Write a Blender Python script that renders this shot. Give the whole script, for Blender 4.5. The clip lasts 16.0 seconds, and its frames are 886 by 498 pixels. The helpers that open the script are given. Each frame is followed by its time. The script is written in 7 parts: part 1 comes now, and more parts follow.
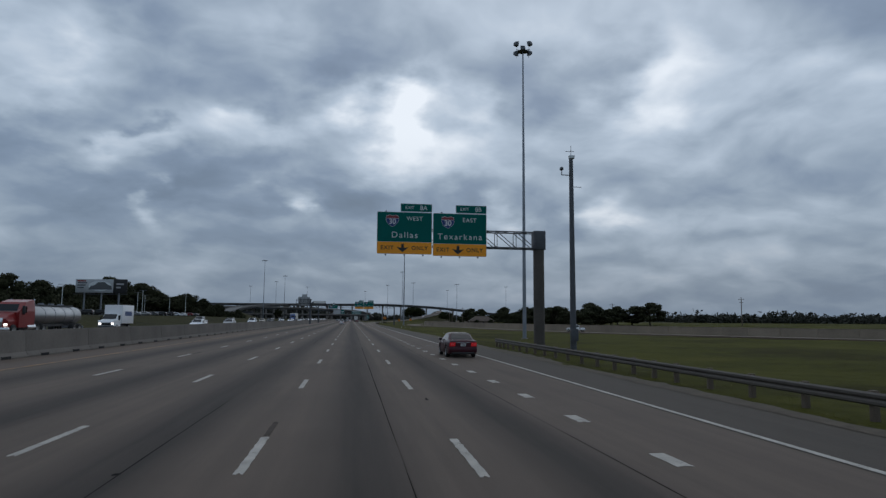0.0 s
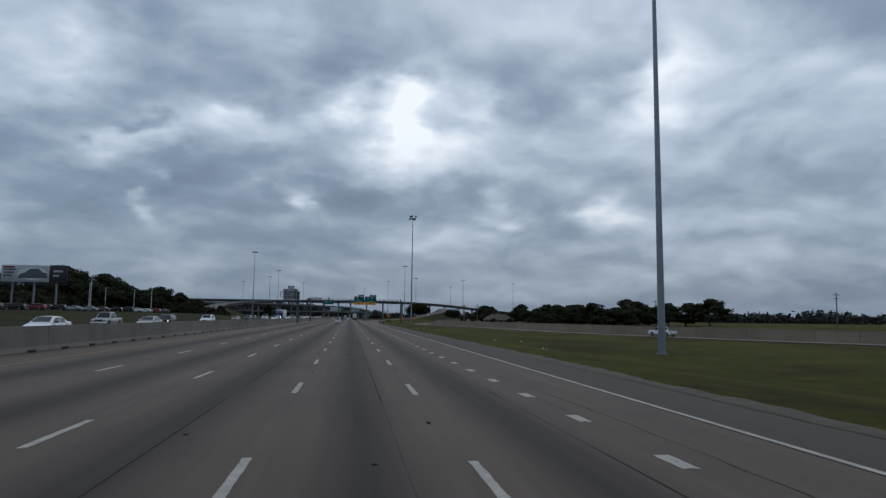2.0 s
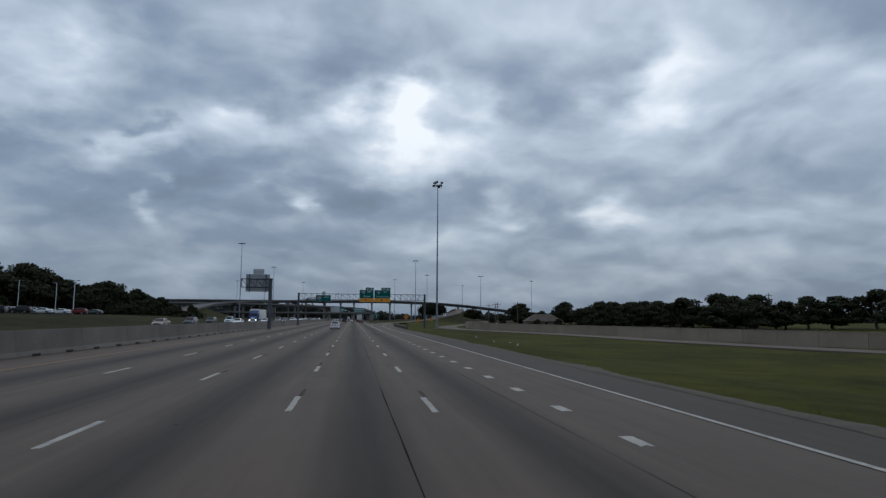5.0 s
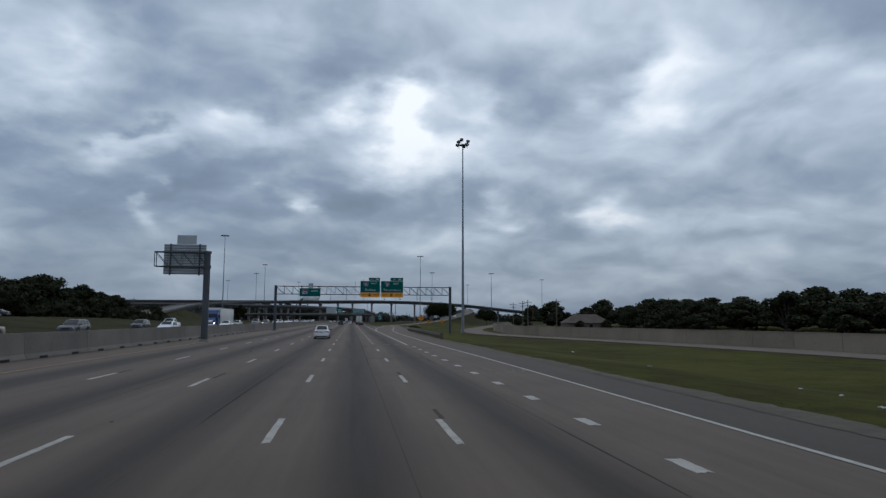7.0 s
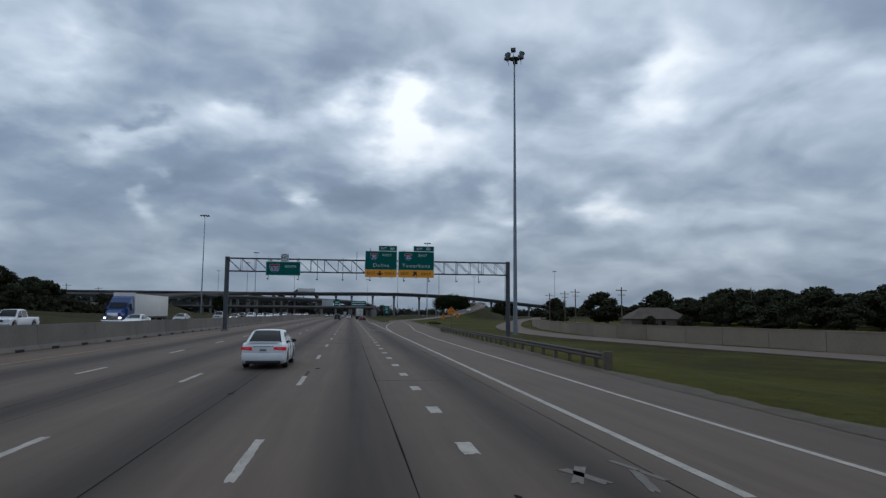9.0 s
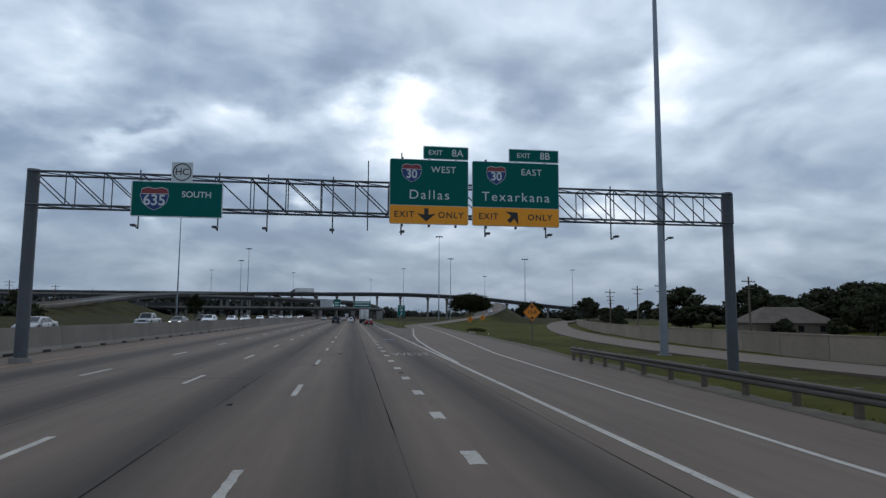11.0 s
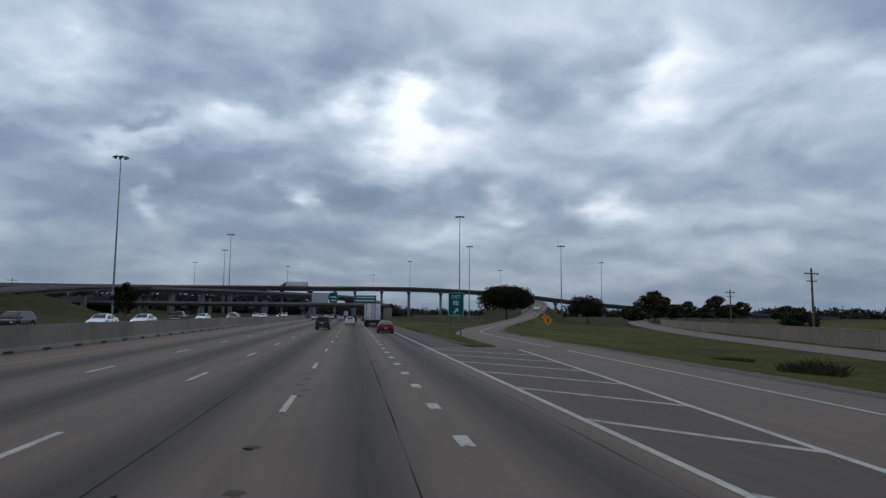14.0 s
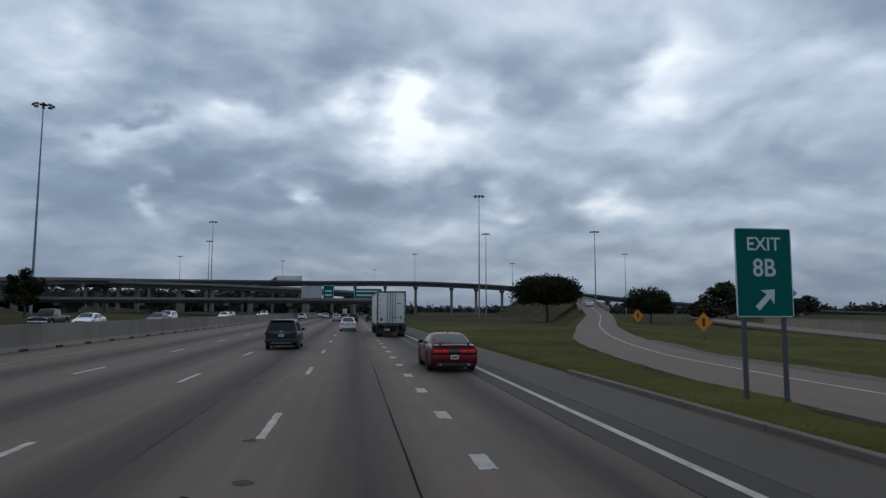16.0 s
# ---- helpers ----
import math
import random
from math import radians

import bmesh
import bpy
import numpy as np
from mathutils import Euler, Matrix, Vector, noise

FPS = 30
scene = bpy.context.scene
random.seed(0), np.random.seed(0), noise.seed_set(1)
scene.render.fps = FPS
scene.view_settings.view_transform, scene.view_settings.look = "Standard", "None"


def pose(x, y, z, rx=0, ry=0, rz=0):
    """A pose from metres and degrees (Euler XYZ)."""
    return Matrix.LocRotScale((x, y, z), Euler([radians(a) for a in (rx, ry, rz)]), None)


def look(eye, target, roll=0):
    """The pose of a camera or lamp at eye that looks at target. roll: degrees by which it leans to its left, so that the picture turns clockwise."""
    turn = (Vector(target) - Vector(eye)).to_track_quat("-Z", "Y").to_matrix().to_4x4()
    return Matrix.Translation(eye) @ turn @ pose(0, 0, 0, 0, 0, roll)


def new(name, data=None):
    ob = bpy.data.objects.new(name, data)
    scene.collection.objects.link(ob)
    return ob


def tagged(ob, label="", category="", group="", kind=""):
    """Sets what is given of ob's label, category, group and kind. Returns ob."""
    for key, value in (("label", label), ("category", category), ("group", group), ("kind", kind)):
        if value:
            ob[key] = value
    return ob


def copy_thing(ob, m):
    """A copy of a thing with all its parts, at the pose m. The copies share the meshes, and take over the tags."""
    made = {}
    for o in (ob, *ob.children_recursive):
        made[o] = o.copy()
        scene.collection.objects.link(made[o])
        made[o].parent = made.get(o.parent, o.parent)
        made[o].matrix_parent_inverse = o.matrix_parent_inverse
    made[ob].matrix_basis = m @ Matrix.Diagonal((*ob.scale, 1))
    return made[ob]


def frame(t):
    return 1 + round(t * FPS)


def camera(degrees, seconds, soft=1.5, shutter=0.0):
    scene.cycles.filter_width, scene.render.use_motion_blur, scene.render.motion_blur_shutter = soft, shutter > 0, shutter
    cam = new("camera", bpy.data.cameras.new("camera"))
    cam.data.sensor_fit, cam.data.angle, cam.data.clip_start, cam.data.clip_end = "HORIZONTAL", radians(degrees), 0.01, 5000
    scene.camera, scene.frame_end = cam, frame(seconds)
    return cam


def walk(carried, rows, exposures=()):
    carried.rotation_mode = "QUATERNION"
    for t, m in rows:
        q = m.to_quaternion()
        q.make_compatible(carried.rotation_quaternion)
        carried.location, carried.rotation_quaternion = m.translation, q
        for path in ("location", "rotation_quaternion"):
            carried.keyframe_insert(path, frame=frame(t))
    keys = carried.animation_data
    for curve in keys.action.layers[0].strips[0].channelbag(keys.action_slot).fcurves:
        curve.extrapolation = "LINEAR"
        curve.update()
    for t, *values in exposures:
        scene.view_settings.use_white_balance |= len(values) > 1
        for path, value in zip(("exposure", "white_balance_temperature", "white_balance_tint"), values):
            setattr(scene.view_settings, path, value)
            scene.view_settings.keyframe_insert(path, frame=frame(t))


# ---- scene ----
cam = camera(68.75, 16.0, soft=1.35)
# seconds, x, y, pitch, roll, yaw of the camera in the cab
PATH = [
    (0.0, 0.15, 6.52, 6.18, -0.43, -8.04),
    (0.5, 0.15, 19.26, 5.84, -0.18, -8.16),
    (1.0, 0.15, 32.00, 5.90, -0.22, -8.10),
    (1.5, 0.14, 44.74, 5.92, -0.17, -7.98),
    (2.0, 0.12, 57.46, 6.02, -0.71, -8.20),
    (2.5, 0.12, 70.22, 6.17, -0.39, -8.45),
    (3.0, 0.13, 82.96, 5.96, -0.41, -8.11),
    (3.5, 0.13, 95.65, 5.67, 0.18, -7.92),
    (4.0, 0.12, 108.35, 6.09, -0.33, -7.47),
    (6.5, 0.04, 173.47, 6.11, -0.32, -8.59),
    (7.0, 0.10, 186.80, 6.23, -0.15, -8.04),
    (7.5, 0.15, 200.04, 5.72, -0.20, -8.24),
    (8.0, 0.15, 213.05, 5.92, -0.35, -8.17),
    (8.5, 0.13, 225.99, 5.97, -0.27, -7.89),
    (9.0, 0.13, 239.01, 5.70, -0.41, -8.13),
    (11.5, 0.19, 302.62, 5.89, -0.33, -7.90),
    (12.0, 0.17, 315.27, 5.85, -0.35, -7.98),
    (12.5, 0.15, 327.97, 5.72, -0.44, -8.36),
    (13.0, 0.13, 340.76, 5.41, -0.52, -7.89),
    (13.5, 0.12, 353.67, 5.74, -0.50, -7.82),
    (14.0, 0.13, 366.65, 5.71, -0.43, -7.89),
    (14.5, 0.15, 379.68, 5.69, -0.64, -7.92),
    (15.0, 0.17, 392.75, 5.87, -0.63, -7.91),
    (15.5, 0.17, 405.86, 5.87, -0.38, -7.84),
    (16.0, 0.17, 418.96, 5.47, -0.14, -7.89),
]
walk(cam, [(t, pose(x, y, 2.34, 90 + pitch, roll, yaw)) for t, x, y, pitch, roll, yaw in PATH],
     exposures=[(0.0, -0.32), (0.8, -0.30), (1.5, -0.21), (3.0, -0.25), (7.0, -0.18), (9.0, -0.14), (11.3, 0.09), (12.4, 0.09), (13.0, -0.06), (14.5, -0.10), (16.0, -0.13)])

# ---- light and sky ----
SUN_EL, SUN_AZ = radians(52), radians(20)
SKY_GAIN = 1.0


def node(nt, kind, **inputs):
    n = nt.nodes.new(kind)
    for key, value in inputs.items():
        name = key.replace("_", " ")
        if name in n.inputs:
            n.inputs[name].default_value = value
    return n


def math_node(nt, op, a, b=None, clamp=False):
    n = nt.nodes.new("ShaderNodeMath")
    n.operation, n.use_clamp = op, clamp
    for i, v in enumerate((a, b)):
        if v is None:
            continue
        if isinstance(v, (int, float)):
            n.inputs[i].default_value = v
        else:
            nt.links.new(v, n.inputs[i])
    return n.outputs[0]


def mix_node(nt, fac, a, b, mode="MIX"):
    n = nt.nodes.new("ShaderNodeMix")
    n.data_type, n.blend_type = "RGBA", mode
    for sock, v in ((n.inputs[0], fac), (n.inputs[6], a), (n.inputs[7], b)):
        if isinstance(v, (int, float)):
            sock.default_value = v
        elif isinstance(v, tuple):
            sock.default_value = (*v, 1) if len(v) == 3 else v
        else:
            nt.links.new(v, sock)
    return n.outputs[2]


def ramp_node(nt, fac, stops):
    n = nt.nodes.new("ShaderNodeValToRGB")
    while len(n.color_ramp.elements) < len(stops):
        n.color_ramp.elements.new(0.5)
    for e, (p, c) in zip(n.color_ramp.elements, stops):
        e.position = p
        e.color = (c, c, c, 1) if isinstance(c, (int, float)) else (*c, 1)
    nt.links.new(fac, n.inputs[0])
    return n.outputs[0]


def noise_node(nt, vec, scale, detail=4, rough=0.55, dist=0.0):
    n = node(nt, "ShaderNodeTexNoise", Scale=scale, Detail=detail, Roughness=rough, Distortion=dist)
    if vec is not None:
        nt.links.new(vec, n.inputs["Vector"])
    return n.outputs["Fac"]


def build_world():
    w = bpy.data.worlds.new("overcast_sky")
    scene.world = w
    w.use_nodes = True
    nt = w.node_tree
    nt.nodes.clear()
    out = nt.nodes.new("ShaderNodeOutputWorld")
    bg = nt.nodes.new("ShaderNodeBackground")
    tc = nt.nodes.new("ShaderNodeTexCoord")
    sky = nt.nodes.new("ShaderNodeTexSky")
    sky.sky_type, sky.sun_disc = "NISHITA", False
    sky.sun_elevation, sky.sun_rotation = SUN_EL, SUN_AZ
    sky.dust_density, sky.air_density = 3.0, 1.2
    sep = nt.nodes.new("ShaderNodeSeparateXYZ")
    nt.links.new(tc.outputs["Generated"], sep.inputs[0])
    x, y, z = sep.outputs
    # the cloud deck, seen in perspective: lumps grow flatter and finer towards the horizon
    low = math_node(nt, "ADD", math_node(nt, "MAXIMUM", z, 0.0), 0.34)
    com = nt.nodes.new("ShaderNodeCombineXYZ")
    nt.links.new(math_node(nt, "DIVIDE", x, low), com.inputs[0])
    nt.links.new(math_node(nt, "DIVIDE", y, low), com.inputs[1])
    com.inputs[2].default_value = CLOUD_SEED
    deck = com.outputs[0]
    bend = node(nt, "ShaderNodeTexNoise", Scale=2.4, Detail=3.0, Roughness=0.5)
    nt.links.new(deck, bend.inputs["Vector"])
    warp = nt.nodes.new("ShaderNodeVectorMath")
    warp.operation = "MULTIPLY_ADD"
    nt.links.new(bend.outputs["Color"], warp.inputs[0])
    warp.inputs[1].default_value = (0.26, 0.26, 0.0)
    nt.links.new(deck, warp.inputs[2])
    beyond = nt.nodes.new("ShaderNodeVectorMath")
    nt.links.new(warp.outputs[0], beyond.inputs[0])
    beyond.inputs[1].default_value = (-0.02, -0.085, 0.0)
    big = noise_node(nt, warp.outputs[0], 1.5, 2, 0.45)
    mid = noise_node(nt, warp.outputs[0], 3.4, 5, 0.46)
    above = noise_node(nt, beyond.outputs[0], 3.4, 4, 0.44)
    fine = noise_node(nt, warp.outputs[0], 11.0, 4, 0.5)
    thick = math_node(nt, "ADD", math_node(nt, "MULTIPLY", big, 0.42), math_node(nt, "ADD", math_node(nt, "MULTIPLY", mid, 0.50), math_node(nt, "MULTIPLY", fine, 0.08)))
    thick = math_node(nt, "ADD", math_node(nt, "MULTIPLY", math_node(nt, "SUBTRACT", thick, 0.5), CLOUD_CONTRAST), 0.5)
    thick = math_node(nt, "ADD", thick, math_node(nt, "MULTIPLY", math_node(nt, "SUBTRACT", mid, above), 0.34))
    # bearing and height in degrees, with ragged edges
    rag = node(nt, "ShaderNodeTexNoise", Scale=4.2, Detail=5.0, Roughness=0.5)
    nt.links.new(deck, rag.inputs["Vector"])
    tear = nt.nodes.new("ShaderNodeSeparateXYZ")
    nt.links.new(rag.outputs["Color"], tear.inputs[0])
    bearing = math_node(nt, "MULTIPLY", math_node(nt, "ARCTAN2", x, y), 57.2958)
    rise = math_node(nt, "MULTIPLY", math_node(nt, "ARCSINE", z), 57.2958)
    place = nt.nodes.new("ShaderNodeCombineXYZ")
    for axis, (base, wob, amount) in enumerate(((bearing, tear.outputs[0], 15.0), (rise, tear.outputs[1], 8.5))):
        shift = math_node(nt, "MULTIPLY", math_node(nt, "SUBTRACT", wob, 0.5), math_node(nt, "MULTIPLY", low, amount * 2.0))
        nt.links.new(math_node(nt, "ADD", base, shift), place.inputs[axis])
    # thin (+) and thick (-) places in the deck: bearing, height, half width, half height, strength
    light = math_node(nt, "SUBTRACT", 1.03, thick)
    for az, el, w, h, gain in THIN_CLOUD + THICK_CLOUD:
        v = nt.nodes.new("ShaderNodeVectorMath")
        v.operation = "MULTIPLY_ADD"
        nt.links.new(place.outputs[0], v.inputs[0])
        v.inputs[1].default_value, v.inputs[2].default_value = (1 / w, 1 / h, 0), (-az / w, -el / h, 0)
        d = nt.nodes.new("ShaderNodeVectorMath")
        d.operation = "DOT_PRODUCT"
        nt.links.new(v.outputs[0], d.inputs[0])
        nt.links.new(v.outputs[0], d.inputs[1])
        light = math_node(nt, "ADD", light, math_node(nt, "MULTIPLY", math_node(nt, "POWER", 0.42, d.outputs["Value"]), gain))
    tone = ramp_node(nt, light, CLOUD_TONES)
    haze = ramp_node(nt, z, [(0.0, 1.0), (0.06, 0.72), (0.14, 0.30), (0.28, 0.0)])
    cloud = mix_node(nt, math_node(nt, "MULTIPLY", haze, 0.75), tone, HORIZON_TONE)
    clear = mix_node(nt, 1.0, sky.outputs[0], (0.1, 0.1, 0.1), "MULTIPLY")
    col = mix_node(nt, 0.92, clear, cloud)
    nt.links.new(col, bg.inputs[0])
    bg.inputs[1].default_value = SKY_GAIN
    nt.links.new(bg.outputs[0], out.inputs[0])


CLOUD_SEED = 3.7
CLOUD_TONES = [(0.18, (0.146, 0.203, 0.285)), (0.34, (0.204, 0.280, 0.398)), (0.44, (0.264, 0.353, 0.490)), (0.53, (0.385, 0.486, 0.615)), (0.64, (0.570, 0.685, 0.830)), (0.86, (1.05, 1.13, 1.23))]
HORIZON_TONE = (0.178, 0.246, 0.342)
CLOUD_CONTRAST = 0.95
THIN_CLOUD = [(3.4, 18.0, 3.9, 2.2, 0.46), (7.0, 15.1, 7.0, 2.6, 0.22), (-5.5, 10.2, 1.9, 1.5, 0.30), (27.0, 20.2, 3.2, 4.2, 0.19), (-7.9, 17.6, 2.2, 1.0, 0.17), (-15.6, 9.0, 1.2, 0.9, 0.20),
              (13.5, 8.8, 1.8, 1.6, 0.17), (22.5, 9.1, 1.8, 1.6, 0.20), (-26.4, 18.6, 4.0, 4.8, 0.17), (-19.7, 13.0, 3.8, 1.0, 0.13), (11.2, 19.3, 2.2, 1.8, 0.13), (-7.4, 15.6, 6.5, 1.2, 0.10)]
THICK_CLOUD = [(-6.6, 21.5, 10.5, 3.2, -0.13), (18.3, 20.2, 6.5, 3.0, -0.16), (-25.1, 13.7, 4.5, 2.4, -0.19), (-13.2, 11.3, 4.6, 1.9, -0.13), (-0.4, 10.1, 3.8, 2.0, -0.18), (11.7, 11.3, 4.5, 1.4, -0.09),
               (-23.7, 9.0, 5.5, 1.2, -0.08), (-10.8, 8.9, 3.0, 1.0, -0.09), (-18.1, 14.2, 1.5, 0.6, -0.16)]
build_world()

sun = new("sun", bpy.data.lights.new("sun", "SUN"))
sun.data.energy, sun.data.angle, sun.data.color = 0.4, radians(110), (1.0, 0.97, 0.93)
sun.matrix_world = look((0, 0, 60), (-60 * math.cos(SUN_EL) * math.sin(SUN_AZ), -60 * math.cos(SUN_EL) * math.cos(SUN_AZ), 60 - 60 * math.sin(SUN_EL)))

# ---- materials ----
MATS = {}


def material(name, color, rough=0.6, metal=0.0, vary=0.12, scale=6.0, bump=0.0, bump_scale=40.0, spec=0.5, emit=0.0, coat=0.0, random=0.0):
    """A surface with broad stains and fine grain in its colour, and a little relief."""
    if name in MATS:
        return MATS[name]
    m = bpy.data.materials.new(name)
    m.use_nodes = True
    nt = m.node_tree
    b = nt.nodes["Principled BSDF"]
    tc = nt.nodes.new("ShaderNodeTexCoord")
    src = tc.outputs["Object"]
    if vary > 0:
        broad = noise_node(nt, src, scale * 0.25, 4, 0.6)
        grain = noise_node(nt, src, scale * 4, 5, 0.7)
        f = math_node(nt, "ADD", math_node(nt, "MULTIPLY", broad, 0.65), math_node(nt, "MULTIPLY", grain, 0.35))
        if random:
            oi = nt.nodes.new("ShaderNodeObjectInfo")
            f = math_node(nt, "ADD", f, math_node(nt, "MULTIPLY", math_node(nt, "SUBTRACT", oi.outputs["Random"], 0.5), random))
        lo = tuple(c * (1 - vary) for c in color)
        hi = tuple(min(1, c * (1 + vary)) for c in color)
        col = ramp_node(nt, f, [(0.3, lo), (0.7, hi)])
        nt.links.new(col, b.inputs["Base Color"])
    else:
        b.inputs["Base Color"].default_value = (*color, 1)
    b.inputs["Roughness"].default_value = rough
    b.inputs["Metallic"].default_value = metal
    b.inputs["Specular IOR Level"].default_value = spec
    b.inputs["Coat Weight"].default_value = coat
    b.inputs["Coat Roughness"].default_value = 0.08
    if emit:
        b.inputs["Emission Color"].default_value = (*color, 1)
        b.inputs["Emission Strength"].default_value = emit
    if bump:
        bn = node(nt, "ShaderNodeBump", Strength=bump, Distance=0.02)
        nt.links.new(noise_node(nt, src, bump_scale, 5, 0.6), bn.inputs["Height"])
        nt.links.new(bn.outputs[0], b.inputs["Normal"])
    MATS[name] = m
    return m


def pavement_material(name, color, lanes=True, vary=0.16, then=None):
    """Worn concrete: pale wheel paths, a dark drip band down each lane, stains drawn out along the road."""
    m = bpy.data.materials.new(name)
    m.use_nodes = True
    nt = m.node_tree
    b = nt.nodes["Principled BSDF"]
    tc = nt.nodes.new("ShaderNodeTexCoord")
    src = tc.outputs["Object"]
    mp = node(nt, "ShaderNodeMapping")
    mp.inputs["Scale"].default_value = (1.0, 0.035, 1.0)
    nt.links.new(src, mp.inputs[0])
    streak = noise_node(nt, mp.outputs[0], 2.2, 6, 0.65)
    blot = noise_node(nt, src, 0.22, 5, 0.6)
    grain = noise_node(nt, src, 30, 5, 0.75)
    f = math_node(nt, "ADD", math_node(nt, "MULTIPLY", streak, 0.5), math_node(nt, "ADD", math_node(nt, "MULTIPLY", blot, 0.3), math_node(nt, "MULTIPLY", grain, 0.2)))
    col = ramp_node(nt, f, [(0.32, tuple(c * (1 - vary) for c in color)), (0.68, tuple(c * (1 + vary) for c in color))])
    if lanes:
        sep = nt.nodes.new("ShaderNodeSeparateXYZ")
        nt.links.new(src, sep.inputs[0])
        wob = math_node(nt, "MULTIPLY", math_node(nt, "SUBTRACT", noise_node(nt, mp.outputs[0], 0.9, 4), 0.5), 1.1)
        u = math_node(nt, "DIVIDE", math_node(nt, "ADD", math_node(nt, "ADD", sep.outputs[0], 20.0), wob), 30.0)
        stops = [(0.0, 0.0)]
        for c, half in ((-12.3, 1.5), (-7.7, 1.4), (-3.45, 1.3), (0.40, 1.15), (3.8, 1.1)):
            stops += [((c + half * e + 20) / 30, g) for e, g in ((-1.0, 0.0), (-0.5, 0.62), (-0.12, 1.0), (0.12, 1.0), (0.5, 0.62), (1.0, 0.0))]
        band = ramp_node(nt, u, stops)
        patchy = ramp_node(nt, streak, [(0.25, 0.60), (0.65, 1.0)])
        col = mix_node(nt, math_node(nt, "MULTIPLY", math_node(nt, "MULTIPLY", band, patchy), 0.97), col, tuple(c * 0.24 for c in color))
        # a paler inner shoulder, and a darker stretch of slabs before the long gantry
        edge = ramp_node(nt, u, [(0.11, 0.30), (0.18, 0.0)])
        col = mix_node(nt, edge, col, tuple(c * 1.5 for c in color))
        slab_tone = node(nt, "ShaderNodeMapRange", From_Min=140.0, From_Max=300.0, To_Min=0.84, To_Max=1.0)
        nt.links.new(sep.outputs[1], slab_tone.inputs["Value"])
        tint = nt.nodes.new("ShaderNodeVectorMath")
        tint.operation = "SCALE"
        nt.links.new(col, tint.inputs[0])
        nt.links.new(slab_tone.outputs[0], tint.inputs["Scale"])
        col = tint.outputs[0]
    if then:
        y0, y1, other = then
        part_way = nt.nodes.new("ShaderNodeSeparateXYZ")
        nt.links.new(src, part_way.inputs[0])
        turn = node(nt, "ShaderNodeMapRange", From_Min=y0, From_Max=y1)
        nt.links.new(math_node(nt, "ADD", part_way.outputs[1], math_node(nt, "MULTIPLY", blot, 30.0)), turn.inputs["Value"])
        second = ramp_node(nt, f, [(0.32, tuple(c * (1 - vary) for c in other)), (0.68, tuple(c * (1 + vary) for c in other))])
        col = mix_node(nt, turn.outputs[0], col, second)
    nt.links.new(col, b.inputs["Base Color"])
    b.inputs["Roughness"].default_value = 0.82
    b.inputs["Specular IOR Level"].default_value = 0.3
    bn = node(nt, "ShaderNodeBump", Strength=0.35, Distance=0.01)
    nt.links.new(noise_node(nt, src, 60, 4, 0.7), bn.inputs["Height"])
    nt.links.new(bn.outputs[0], b.inputs["Normal"])
    MATS[name] = m
    return m


def grass_material():
    m = bpy.data.materials.new("grass")
    m.use_nodes = True
    nt = m.node_tree
    b = nt.nodes["Principled BSDF"]
    src = nt.nodes.new("ShaderNodeTexCoord").outputs["Object"]
    broad = noise_node(nt, src, 0.05, 5, 0.6)
    mid = noise_node(nt, src, 0.5, 5, 0.65)
    fine = noise_node(nt, src, 9, 5, 0.75)
    f = math_node(nt, "ADD", math_node(nt, "MULTIPLY", broad, 0.45), math_node(nt, "ADD", math_node(nt, "MULTIPLY", mid, 0.3), math_node(nt, "MULTIPLY", fine, 0.25)))
    col = ramp_node(nt, f, [(0.36, (0.027, 0.024, 0.007)), (0.44, (0.040, 0.037, 0.008)), (0.52, (0.065, 0.065, 0.010)), (0.60, (0.088, 0.081, 0.017)), (0.68, (0.120, 0.088, 0.036))])
    # the banks beyond the opposite carriageway are dry and weedy
    sep = nt.nodes.new("ShaderNodeSeparateXYZ")
    nt.links.new(src, sep.inputs[0])
    dry = node(nt, "ShaderNodeMapRange", From_Min=-30.0, From_Max=-42.0)
    nt.links.new(sep.outputs[0], dry.inputs["Value"])
    # past y 520 the same dark brown stands in for shadowed, hazy ground
    far = node(nt, "ShaderNodeMapRange", From_Min=520.0, From_Max=600.0)
    nt.links.new(sep.outputs[1], far.inputs["Value"])
    weed = ramp_node(nt, f, [(0.40, (0.020, 0.019, 0.009)), (0.60, (0.050, 0.044, 0.020))])
    col = mix_node(nt, math_node(nt, "MULTIPLY", math_node(nt, "MAXIMUM", dry.outputs[0], far.outputs[0]), 0.8), col, weed)
    nt.links.new(col, b.inputs["Base Color"])
    b.inputs["Roughness"].default_value = 0.9
    b.inputs["Specular IOR Level"].default_value = 0.05
    bn = node(nt, "ShaderNodeBump", Strength=0.8, Distance=0.12)
    nt.links.new(noise_node(nt, src, 5, 6, 0.75), bn.inputs["Height"])
    nt.links.new(bn.outputs[0], b.inputs["Normal"])
    MATS["grass"] = m
    return m


